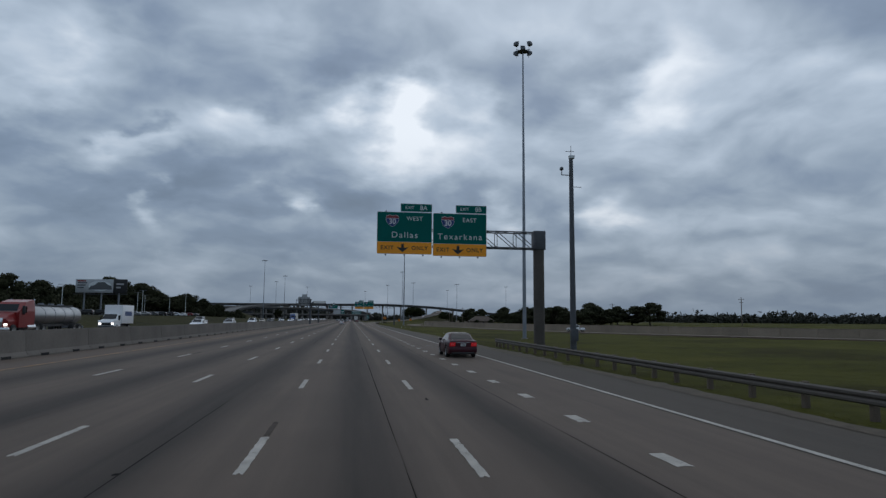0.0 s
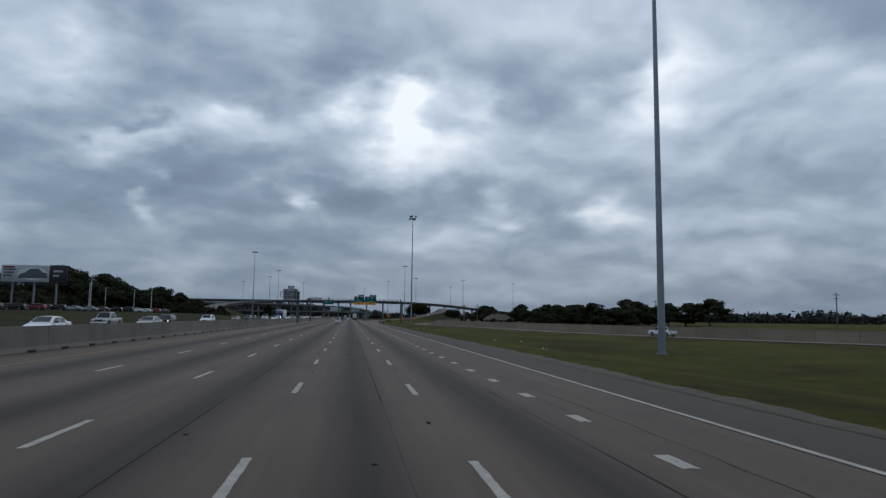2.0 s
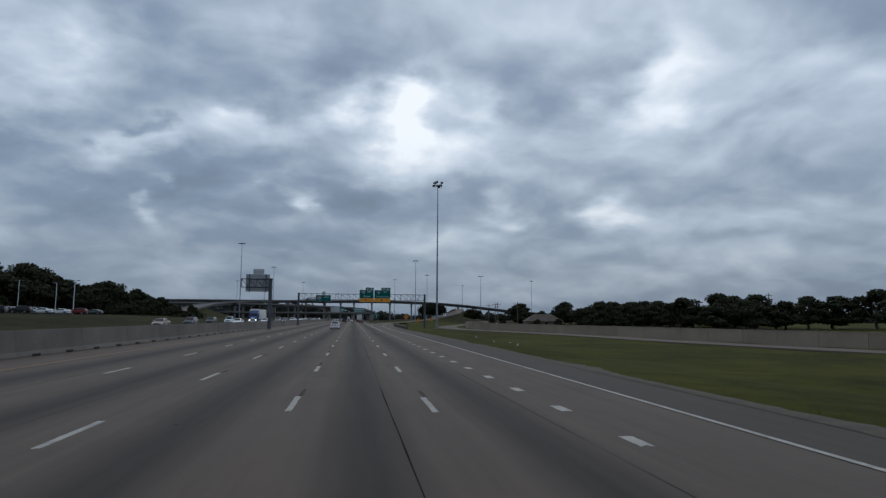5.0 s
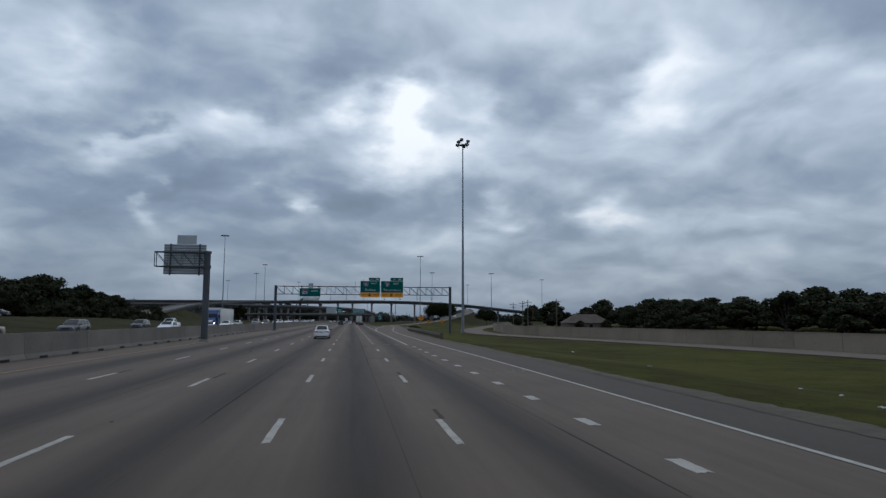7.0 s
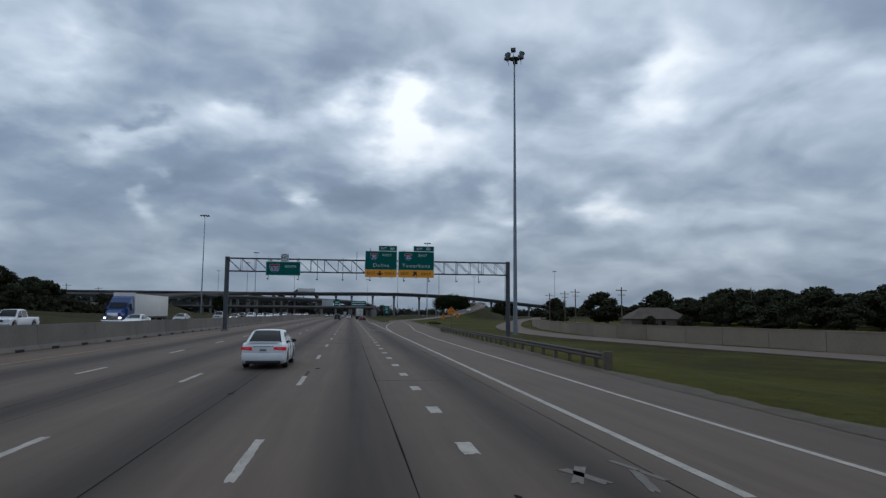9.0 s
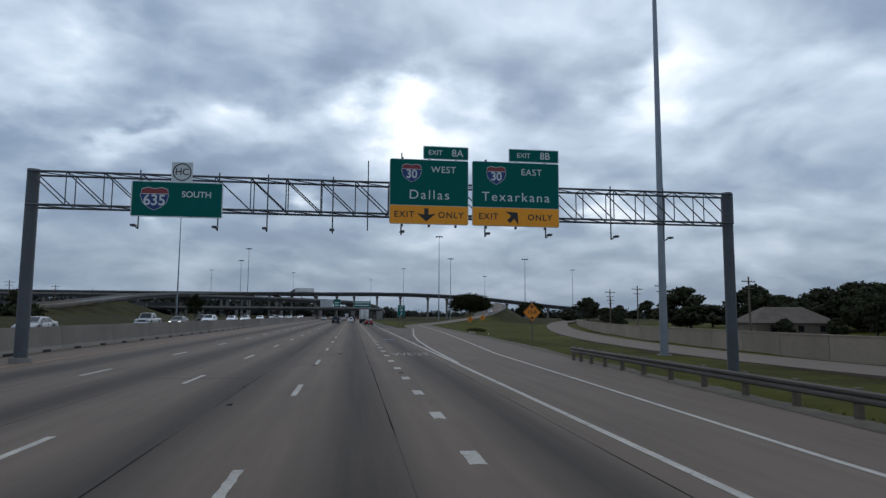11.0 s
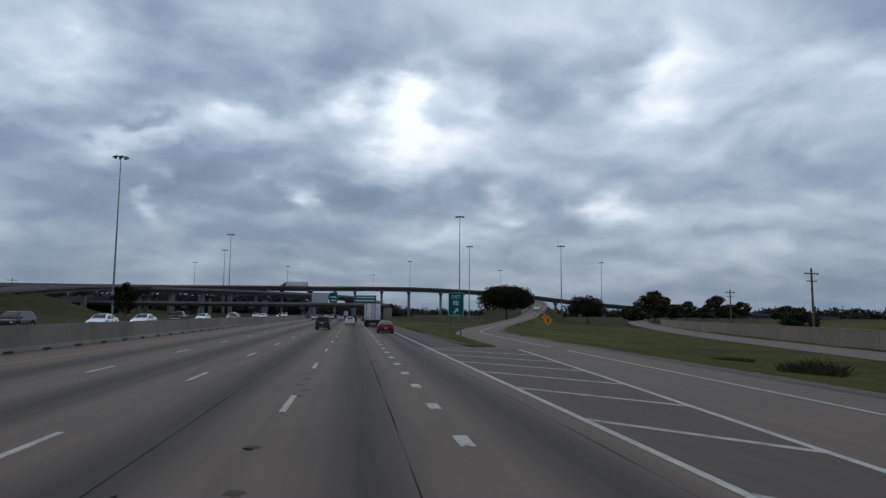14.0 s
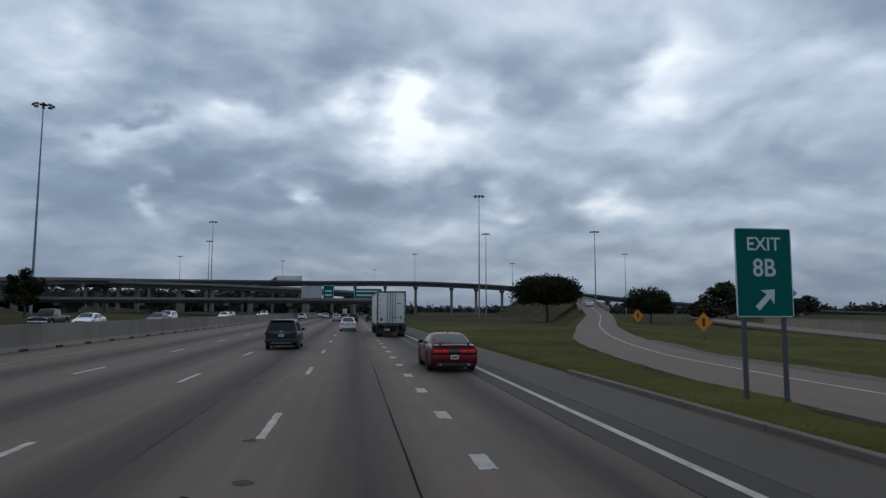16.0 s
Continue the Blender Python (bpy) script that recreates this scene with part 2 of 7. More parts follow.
def island_material(name, dark, pale, rough=0.85):
    """Leaves or blades whose shade differs from one to the next."""
    m = bpy.data.materials.new(name)
    m.use_nodes = True
    nt = m.node_tree
    b = nt.nodes["Principled BSDF"]
    geo = nt.nodes.new("ShaderNodeNewGeometry")
    src = nt.nodes.new("ShaderNodeTexCoord").outputs["Object"]
    f = math_node(nt, "ADD", math_node(nt, "MULTIPLY", geo.outputs["Random Per Island"], 0.6), math_node(nt, "MULTIPLY", noise_node(nt, src, 0.6, 3), 0.4))
    nt.links.new(ramp_node(nt, f, [(0.15, dark), (0.85, pale)]), b.inputs["Base Color"])
    b.inputs["Roughness"].default_value = rough
    b.inputs["Specular IOR Level"].default_value = 0.08
    MATS[name] = m
    return m


def glass_material(name, color, rough=0.06):
    m = bpy.data.materials.new(name)
    m.use_nodes = True
    b = m.node_tree.nodes["Principled BSDF"]
    b.inputs["Base Color"].default_value = (*color, 1)
    b.inputs["Roughness"].default_value = rough
    b.inputs["Specular IOR Level"].default_value = 0.32
    MATS[name] = m
    return m


def worn_paint(name, color, keep, broad=0.4, size=2.2):
    """Road paint with dirty patches, worn through to the concrete in flecks."""
    m = bpy.data.materials.new(name)
    m.use_nodes = True
    nt = m.node_tree
    b = nt.nodes["Principled BSDF"]
    src = nt.nodes.new("ShaderNodeTexCoord").outputs["Object"]
    oi = nt.nodes.new("ShaderNodeObjectInfo")
    at = nt.nodes.new("ShaderNodeVectorMath")
    nt.links.new(src, at.inputs[0])
    nt.links.new(oi.outputs["Location"], at.inputs[1])
    src = at.outputs[0]
    dirt = ramp_node(nt, noise_node(nt, src, 1.6, 5, 0.65), [(0.32, tuple(c * 0.72 for c in color)), (0.66, tuple(c * 1.1 for c in color))])
    fleck = math_node(nt, "ADD", math_node(nt, "MULTIPLY", noise_node(nt, src, 22, 4, 0.7), 1.0 - broad), math_node(nt, "MULTIPLY", noise_node(nt, src, size, 3, 0.6), broad))
    worn = ramp_node(nt, fleck, [(keep - 0.05, 0.0), (keep + 0.05, 0.85)])
    nt.links.new(mix_node(nt, worn, dirt, (0.11, 0.095, 0.08)), b.inputs["Base Color"])
    b.inputs["Roughness"].default_value = 0.75
    MATS[name] = m
    return m


CONCRETE_ROAD = pavement_material("worn_concrete", (0.132, 0.098, 0.076), vary=0.26)
EARLY_SHOULDER = pavement_material("shoulder_then_concrete", (0.067, 0.053, 0.041), lanes=False, vary=0.20, then=(225.0, 300.0, (0.128, 0.094, 0.072)))
SHOULDER = pavement_material("shoulder_asphalt", (0.067, 0.053, 0.041), lanes=False, vary=0.22)
DARK_ASPHALT = pavement_material("dark_asphalt", (0.043, 0.036, 0.031), lanes=False, vary=0.22)
GORE_WORN = pavement_material("gore_pavement", (0.086, 0.062, 0.049), lanes=False, vary=0.26)
RAMP = pavement_material("ramp_concrete", (0.128, 0.094, 0.072), lanes=False, vary=0.20)
GRASS = grass_material()
BLADE = island_material("grass_blade", (0.060, 0.062, 0.014), (0.125, 0.115, 0.036))
LEAF = island_material("leaf", (0.010, 0.012, 0.004), (0.032, 0.034, 0.012))
# the next two have distance haze mixed into the leaf colour, paler and greyer
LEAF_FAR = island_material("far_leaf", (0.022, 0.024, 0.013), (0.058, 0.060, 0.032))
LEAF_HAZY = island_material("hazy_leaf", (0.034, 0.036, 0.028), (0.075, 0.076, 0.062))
WEED = island_material("weed", (0.020, 0.021, 0.008), (0.056, 0.052, 0.022))
BARK = material("bark", (0.075, 0.06, 0.048), 0.95, vary=0.35, scale=8, bump=0.8, bump_scale=14)
WHITE_LINE = worn_paint("road_paint_white", (0.43, 0.395, 0.345), 0.60)
WHITE_FADED = worn_paint("road_paint_faded", (0.34, 0.32, 0.28), 0.50)
YELLOW_LINE = worn_paint("road_paint_yellow", (0.40, 0.20, 0.06), 0.51)
WHITE_BAR = worn_paint("road_paint_bar", (0.40, 0.36, 0.31), 0.55)
WHITE_GHOST = worn_paint("road_paint_ghost", (0.22, 0.20, 0.17), 0.42)
BLUE_PAINT = worn_paint("road_paint_blue", (0.006, 0.026, 0.095), 0.53, 0.72, 0.9)
RED_PAINT = worn_paint("road_paint_red", (0.14, 0.03, 0.03), 0.40)
TAR = material("tar_joint", (0.014, 0.013, 0.012), 0.95, vary=0.3, scale=3, spec=0.05)
TAR_FADED = material("faded_tar", (0.076, 0.061, 0.051), 0.9, vary=0.3, scale=4, spec=0.1)
BARRIER = material("barrier_concrete", (0.165, 0.145, 0.125), 0.9, vary=0.25, scale=1.2, bump=0.3, bump_scale=12, random=0.25)
SLOT_SHADE = material("drain_slot_shade", (0.012, 0.012, 0.012), 0.95, vary=0.2)
BRIDGE = material("bridge_concrete", (0.22, 0.205, 0.19), 0.9, vary=0.22, scale=0.5, bump=0.3, bump_scale=4)
BRIDGE_DARK = material("weathered_bridge_concrete", (0.135, 0.13, 0.125), 0.9, vary=0.25, scale=0.5, bump=0.3, bump_scale=4)
BRIDGE_STEEL = material("bridge_girder", (0.065, 0.066, 0.070), 0.7, vary=0.2, scale=0.6)
WALL = material("wall_concrete", (0.27, 0.215, 0.165), 0.9, vary=0.22, scale=0.9, bump=0.3, bump_scale=10, random=0.2)
CURB = material("curb_concrete", (0.115, 0.095, 0.075), 0.9, vary=0.25, scale=1.5, bump=0.3, random=0.2)
GALV = material("galvanised_steel", (0.24, 0.26, 0.29), 0.5, 0.6, vary=0.18, scale=2.5)
COLUMN_STEEL = material("weathered_column", (0.085, 0.073, 0.062), 0.75, 0.2, vary=0.3, scale=1.5)
GALV_DARK = material("weathered_steel", (0.085, 0.09, 0.10), 0.6, 0.3, vary=0.25, scale=1.5)
RAIL = material("guardrail_steel", (0.095, 0.083, 0.072), 0.65, 0.4, vary=0.25, scale=2)
VERGE = material("verge_dirt", (0.086, 0.067, 0.047), 0.95, vary=0.4, scale=5, bump=0.6, bump_scale=18)
TIMBER = material("timber_post", (0.13, 0.10, 0.075), 0.9, vary=0.35, scale=5, bump=0.5)
LAMP_HOUSING = material("lamp_housing", (0.10, 0.11, 0.12), 0.5, 0.4, vary=0.15)
SIGN_GREEN = material("sign_green", (0.0, 0.115, 0.098), 0.6, vary=0.10, scale=1.2, spec=0.12)
SIGN_WHITE = material("sign_white", (0.62, 0.66, 0.66), 0.5, vary=0.06, scale=2)
SIGN_YELLOW = material("sign_yellow", (0.95, 0.345, 0.012), 0.6, vary=0.08, scale=1.5)
SIGN_ORANGE = material("sign_orange", (0.80, 0.25, 0.01), 0.45, vary=0.08, scale=2)
SIGN_BLACK = material("sign_black", (0.015, 0.015, 0.015), 0.5, vary=0.1)
SIGN_BLUE = material("sign_blue", (0.012, 0.040, 0.175), 0.45, vary=0.08)
SIGN_RED = material("sign_red", (0.24, 0.03, 0.035), 0.45, vary=0.08)
SIGN_BACK = material("sign_back", (0.42, 0.44, 0.45), 0.5, 0.4, vary=0.18, scale=1.2)
GLASS_DARK = glass_material("tinted_glass", (0.012, 0.015, 0.018))
GLASS_CLEAR = glass_material("car_glass", (0.05, 0.065, 0.072))
TYRE = material("tyre_rubber", (0.018, 0.018, 0.018), 0.85, vary=0.2, scale=20)
RIM = material("alloy_rim", (0.42, 0.43, 0.44), 0.35, 0.85, vary=0.1)
RIM_DARK = material("dark_rim", (0.06, 0.06, 0.065), 0.35, 0.7, vary=0.15)
BLACK_TRIM = material("black_trim", (0.016, 0.016, 0.017), 0.55, vary=0.15, scale=10)
CHROME = material("chrome", (0.6, 0.61, 0.63), 0.18, 1.0, vary=0.04)
TAIL_RED = material("tail_lens", (0.11, 0.005, 0.006), 0.25, vary=0.1, coat=0.5)
TAIL_LIT = material("lit_tail_lens", (0.34, 0.004, 0.006), 0.35, vary=0.1, emit=0.42)
HEAD_LIT = material("lit_headlamp", (1.0, 0.93, 0.85), 0.2, vary=0.02, emit=3.0)
HEAD_OFF = material("headlamp", (0.55, 0.57, 0.58), 0.15, vary=0.05, coat=0.6)
PLATE = material("number_plate", (0.62, 0.64, 0.64), 0.5, vary=0.05)
TRAILER_WHITE = material("trailer_white", (0.70, 0.69, 0.66), 0.5, vary=0.12, scale=0.8)
TRAILER_GREY = material("trailer_door_edge", (0.06, 0.06, 0.06), 0.6, vary=0.15)
STEEL_TANK = material("polished_tank", (0.35, 0.36, 0.37), 0.35, 0.85, vary=0.2, scale=1)
ROOF_TILE = material("brown_roof", (0.10, 0.075, 0.06), 0.9, vary=0.3, scale=2)
HOUSE_WALL = material("house_wall", (0.15, 0.115, 0.09), 0.9, vary=0.2, scale=2)


def paint(name, color, rough=0.32, metal=0.0):
    return material("paint_" + name, color, rough, metal, vary=0.07, scale=1.5, coat=0.12, spec=0.25)


RED = paint("red", (0.125, 0.005, 0.008))
WHITE = paint("white", (0.80, 0.81, 0.82))
NAVY = paint("navy", (0.014, 0.020, 0.030))
MAROON = paint("maroon", (0.048, 0.010, 0.016))
SILVER = paint("silver", (0.36, 0.37, 0.38), 0.35, 0.5)
BLACK = paint("black", (0.012, 0.012, 0.013))
GREY = paint("grey", (0.11, 0.115, 0.12), 0.35, 0.3)
BLUE = paint("blue", (0.02, 0.06, 0.19))
TRUCK_RED = paint("truck_red", (0.22, 0.02, 0.02))
BEIGE = paint("beige", (0.30, 0.27, 0.22), 0.35, 0.4)
STRIPE = material("charcoal_stripe", (0.045, 0.045, 0.05), 0.4, vary=0.15)

# ---- mesh tools ----
class Shape:
    """Vertices and faces gathered for one mesh."""

    def __init__(self):
        self.v, self.f, self.smooth, self.sheet = [], [], [], False

    def add(self, verts, faces, smooth=False):
        n = len(self.v)
        self.v += [tuple(p) for p in verts]
        self.f += [tuple(n + i for i in f) for f in faces]
        self.smooth += [smooth] * len(faces)
        return self

    def box(self, x0, x1, y0, y1, z0, z1, bevel=0.0):
        if bevel <= 0:
            vs = [(x, y, z) for z in (z0, z1) for y in (y0, y1) for x in (x0, x1)]
            return self.add(vs, [(0, 2, 3, 1), (4, 5, 7, 6), (0, 1, 5, 4), (2, 6, 7, 3), (0, 4, 6, 2), (1, 3, 7, 5)])
        bm = bmesh.new()
        bmesh.ops.create_cube(bm, size=1.0, matrix=Matrix.LocRotScale(((x0 + x1) / 2, (y0 + y1) / 2, (z0 + z1) / 2), None, (x1 - x0, y1 - y0, z1 - z0)))
        bmesh.ops.bevel(bm, geom=bm.edges[:], offset=bevel, segments=2, affect="EDGES", profile=0.5)
        bm.verts.index_update()
        self.add([v.co[:] for v in bm.verts], [[v.index for v in f.verts] for f in bm.faces], True)
        bm.free()
        return self

    def tube(self, p, q, r0, r1=None, n=10, caps=True):
        r1 = r0 if r1 is None else r1
        p, q = Vector(p), Vector(q)
        d = (q - p).normalized()
        a = d.orthogonal().normalized()
        b = d.cross(a)
        vs = []
        for c, r in ((p, r0), (q, r1)):
            vs += [c + r * (math.cos(2 * math.pi * k / n) * a + math.sin(2 * math.pi * k / n) * b) for k in range(n)]
        self.add(vs, [(k, (k + 1) % n, n + (k + 1) % n, n + k) for k in range(n)], True)
        if caps:
            self.add(vs, [tuple(range(n - 1, -1, -1)), tuple(range(n, 2 * n))])
        return self

    def prism(self, poly, axis, a, b):
        """A flat polygon pushed along an axis from a to b."""
        def put(u, w, t):
            return {"x": (t, u, w), "y": (u, t, w), "z": (u, w, t)}[axis]
        n = len(poly)
        vs = [put(u, w, a) for u, w in poly] + [put(u, w, b) for u, w in poly]
        return self.add(vs, [(k, (k + 1) % n, n + (k + 1) % n, n + k) for k in range(n)] + [tuple(range(n - 1, -1, -1)), tuple(range(n, 2 * n))])

    def loft(self, rings, closed=True, caps=True, smooth=True):
        n = len(rings[0])
        vs = [p for r in rings for p in r]
        m = n if closed else n - 1
        fs = [(i * n + k, i * n + (k + 1) % n, (i + 1) * n + (k + 1) % n, (i + 1) * n + k) for i in range(len(rings) - 1) for k in range(m)]
        self.add(vs, fs, smooth)
        if caps:
            self.add(vs, [tuple(range(n - 1, -1, -1)), tuple((len(rings) - 1) * n + k for k in range(n))])
        return self

    def ribbon(self, path, section, caps=True):
        """A section (offset to the right, height) swept level along a path of (x, y, z)."""
        rings = []
        for i, p in enumerate(path):
            a, b = Vector(path[max(i - 1, 0)]), Vector(path[min(i + 1, len(path) - 1)])
            d = (b - a)
            d.z = 0
            d.normalize()
            s = Vector((d.y, -d.x, 0))
            rings.append([Vector(p) + s * u + Vector((0, 0, w)) for u, w in section])
        return self.loft(rings, True, caps, False)

    def facing(self, way):
        """Turns an open sheet so that its faces look the given way."""
        a, b, c = (Vector(self.v[i]) for i in self.f[len(self.f) // 2][:3])
        if (b - a).cross(c - b).dot(Vector(way)) < 0:
            self.f = [f[::-1] for f in self.f]
        self.sheet = True
        return self

    def mesh(self, name, mat, fix=True):
        fix = fix and not self.sheet
        me = bpy.data.meshes.new(name)
        me.from_pydata(self.v, [], self.f)
        me.polygons.foreach_set("use_smooth", self.smooth)
        if fix:
            bm = bmesh.new()
            bm.from_mesh(me)
            bmesh.ops.recalc_face_normals(bm, faces=bm.faces)
            bm.to_mesh(me)
            bm.free()
        me.materials.append(mat)
        return me


def thing(name, label, category, group="", kind="", at=None):
    ob = new(name)
    tagged(ob, label, category, group, kind)
    if at is not None:
        ob.matrix_basis = at
    return ob


def solid(name, shape, mat, label="", category="", group="", kind="", at=None, fix=True):
    ob = new(name, shape.mesh(name, mat, fix))
    tagged(ob, label, category, group, kind)
    if at is not None:
        ob.matrix_basis = at
    return ob


def part(name, shape, mat, parent, label="", at=None, fix=True):
    me = shape if isinstance(shape, bpy.types.Mesh) else shape.mesh(name, mat, fix)
    ob = new(name, me)
    ob.parent = parent
    if at is not None:
        ob.matrix_basis = at
    if label:
        ob["label"] = label
    return ob


def letters(body, size, mat, depth=0.01, wide=1.0, bold=0.0, gap=1.0):
    """A mesh of words, centred, standing in the xz plane and facing -y."""
    cu = bpy.data.curves.new("words", "FONT")
    cu.body, cu.size, cu.align_x, cu.align_y, cu.extrude, cu.offset = body, size, "CENTER", "CENTER", depth, bold
    cu.space_character = gap
    ob = new("words", cu)
    me = bpy.data.meshes.new_from_object(ob.evaluated_get(bpy.context.evaluated_depsgraph_get()))
    bpy.data.objects.remove(ob)
    bpy.data.curves.remove(cu)
    me.transform(Matrix.Rotation(radians(90), 4, "X") @ Matrix.Diagonal((wide, 1, 1, 1)))
    me.materials.clear()
    me.materials.append(mat)
    return me


def smooth_path(points, step=6.0):
    """Points of a smooth curve through the given ones."""
    out = []
    for i in range(len(points) - 1):
        p0, p1, p2, p3 = (Vector(points[max(0, min(len(points) - 1, j))]) for j in (i - 1, i, i + 1, i + 2))
        n = max(2, int((p2 - p1).length / step))
        for k in range(n):
            t = k / n
            out.append(0.5 * (2 * p1 + (p2 - p0) * t + (2 * p0 - 5 * p1 + 4 * p2 - p3) * t * t + (3 * p1 - p0 - 3 * p2 + p3) * t ** 3))
    out.append(Vector(points[-1]))
    return out


def lerp(table, v):
    """A value from a table of (key, value) by straight lines."""
    return float(np.interp(v, [k for k, _ in table], [w for _, w in table]))

# ---- the lie of the land ----
LINE_L, LINE_R = -1.47, 2.19
LANE_EDGE = 8.3
OPP_Z = 0.55
RIGHT_EDGE = [(-100, 11.2), (0, 11.2), (230, 10.8), (255, 10.4), (300, 11.0), (330, 12.8), (365, 14.8), (390, 15.8), (412, 16.8), (440, 18.0), (452, 19.4), (465, 22.8),
              (480, 27.4), (499, 34.0), (539, 50.0), (589, 67.0), (639, 83.0), (700, 97.0), (780, 108.0)]
RAMP_LEFT = [(412, 10.4), (440, 11.8), (450, 13.4), (462, 15.9), (474, 19.2), (490, 25.2), (499, 28.4), (539, 44.6), (589, 61.2), (639, 77.0), (700, 91.0), (780, 102.0)]
RAMP_Z = [(468, 0.0), (480, 0.1), (499, 0.4), (539, 1.6), (589, 3.7), (639, 6.2), (700, 9.0), (780, 12.0)]
FRONTAGE = smooth_path([(130, 60, -0.8), (76, 140, -0.9), (60, 181, -1.0), (50, 220, -1.0), (46, 255, -1.0), (41, 285, -1.0), (35, 312, -1.0), (32, 336, -1.0), (34, 366, -1.0), (39, 395, -1.0), (47.5, 430, -1.0), (57, 464, -1.0),
                        (68, 500, -0.8), (90, 562, -0.3), (130, 650, 0.3)], 5)
WALL_LINE = smooth_path([(120, 92, -1.0), (83, 143, -1.0), (67, 185, -1.0), (57, 223, -1.0), (52.5, 258, -1.0), (47, 289, -1.0), (41.5, 315, -1.0), (38.5, 338, -1.0), (40.5, 364, -1.0), (45.5, 392, -1.0), (54, 427, -1.0), (64, 461, -1.0), (76, 500, -0.8), (96, 560, -0.4)], 6)
CONNECTOR = smooth_path([(-80, 330, 1.6), (-88, 420, 2.4), (-95, 491, 3.8), (-100, 549, 6.6), (-104, 637, 11.8), (-92, 740, 16.2), (-58, 806, 19.0), (-15, 824, 19.5)], 8)
FLYOVER = smooth_path([(-520, 700, 14.5), (-360, 770, 17.8), (-220, 812, 18.8), (-60, 826, 19.3), (20, 826, 19.9), (62, 826, 19.2), (112, 823, 16.4), (171, 815, 10.2), (240, 800, 5.0), (330, 775, 1.0)], 8)
MIDDLE_BRIDGE = smooth_path([(-420, 660, 11.8), (-300, 680, 13), (-150, 688, 13.4), (-80, 700, 13.0), (-30, 718, 12.0), (0, 742, 10.8), (13, 790, 8.8), (21, 860, 6.5), (27, 930, 4.0)], 8)
LOW_BRIDGE = smooth_path([(-150, 652, 5.9), (-60, 648, 5.9), (-20, 646, 5.9), (15, 644, 5.7)], 8)


def step01(a, b, v):
    t = np.clip((v - a) / (b - a), 0, 1)
    return t * t * (3 - 2 * t)


def bank(X, Y, path, half, slope, top=99.0):
    """The height of an earth bank that carries a road along the path."""
    best = np.full(X.shape, -50.0)
    for p in path[::2]:
        if p.z > top:
            continue
        d = np.hypot(X - p.x, Y - p.y)
        best = np.maximum(best, p.z - 0.22 - slope * np.maximum(0, d - half))
    return best


def land(X, Y):
    edge = np.interp(Y, [k for k, _ in RIGHT_EDGE], [w for _, w in RIGHT_EDGE])
    left = np.interp(Y, [k for k, _ in RAMP_LEFT], [w for _, w in RAMP_LEFT])
    s = X - edge
    Z = np.where(s > 0.2, 0.02 - 1.05 * step01(1.0, 14.0, s), -0.09)
    Z = np.where(X > 70, Z + 1.6 * step01(80, 160, X), Z)
    island = (Y > 414) & (X > 8.42) & (X < left - 0.1)
    Z = np.where(island, 0.09 - 1.0 * step01(470, 580, Y) * step01(10, 40, X), Z)
    Z = np.where((Y > 780) & (X > 8.5), -0.2, Z)
    on_ramp = (Y > 414) & (Y < 784) & (X >= left - 0.1) & (s <= 0.2)
    rz = np.interp(Y, [k for k, _ in RAMP_Z], [w for _, w in RAMP_Z])
    Z = np.where(on_ramp, rz - 0.12, Z)
    near = np.minimum(np.abs(X - left), np.abs(s))
    side = (Y > 470) & (Y < 800) & ~on_ramp & (X > 9)
    Z = np.where(side, np.maximum(Z, rz - 0.1 - 0.62 * near), Z)
    mound = 0.9 * np.exp(-((X - 40) / 18) ** 2 - ((Y - 650) / 30) ** 2) * step01(9.5, 24, X)
    Z = np.where(X > 9, Z + mound, Z)
    t = -36.6 - X
    bankz = 2.2 * step01(1.5, 38, t) * (1 - 0.6 * step01(360, 460, Y))
    Z = np.where(t > 0, OPP_Z + 0.03 + bankz, Z)
    Z = np.where(X < -30, np.maximum(Z, bank(X, Y, CONNECTOR, 6.0, 0.34, 8.5)), Z)
    Z = np.where((X < -36.6) & (Y > 640), np.maximum(Z, np.where(X < -105, 4.5 * step01(-105, -160, X), Z)), Z)
    wob = 0.10 * np.sin(X * 0.31 + 1.3 * np.sin(Y * 0.07)) * np.sin(Y * 0.19 + 0.5) * step01(2, 8, np.abs(s)) * ((s > 0) | (t > 2))
    Z = Z + wob
    for p in FRONTAGE[::2]:
        d = np.hypot(X - p.x, Y - p.y)
        Z = np.where(d < 9.0, np.minimum(Z, p.z + 0.03), Z)
    return Z


def build_ground():
    xs = np.concatenate([[-3500, -2000, -1200, -800, -550, -400, -300, -240], np.arange(-200, -60, 5.0), np.arange(-60, -36, 2.0), [-36.6, -30, -18.3, -8, 0, 6.5, 7.5, 8.3, 8.46],
                         np.arange(9.2, 44, 1.1), np.arange(44, 110, 2.2), np.arange(110, 240, 8.0), [260, 300, 400, 550, 800, 1200, 2000, 3500]])
    ys = np.concatenate([[-300, -150], np.arange(-60, 400, 4.0), np.arange(400, 500, 1.6), np.arange(500, 860, 4.0), [880, 920, 980, 1060, 1200, 1400, 1800, 2500, 4000]])
    X, Y = np.meshgrid(xs, ys)
    Z = land(X, Y)
    n = len(xs)
    sh = Shape()
    fs = [(j * n + i, j * n + i + 1, (j + 1) * n + i + 1, (j + 1) * n + i) for j in range(len(ys) - 1) for i in range(n - 1)]
    sh.add(np.stack([X.ravel(), Y.ravel(), Z.ravel()], 1).tolist(), fs, True)
    solid("ground", sh, GRASS, "mown green roadside grass with dry patches", "ground", kind="structure", fix=False)


def land_z(x, y):
    return float(land(np.array([float(x)]), np.array([float(y)]))[0])


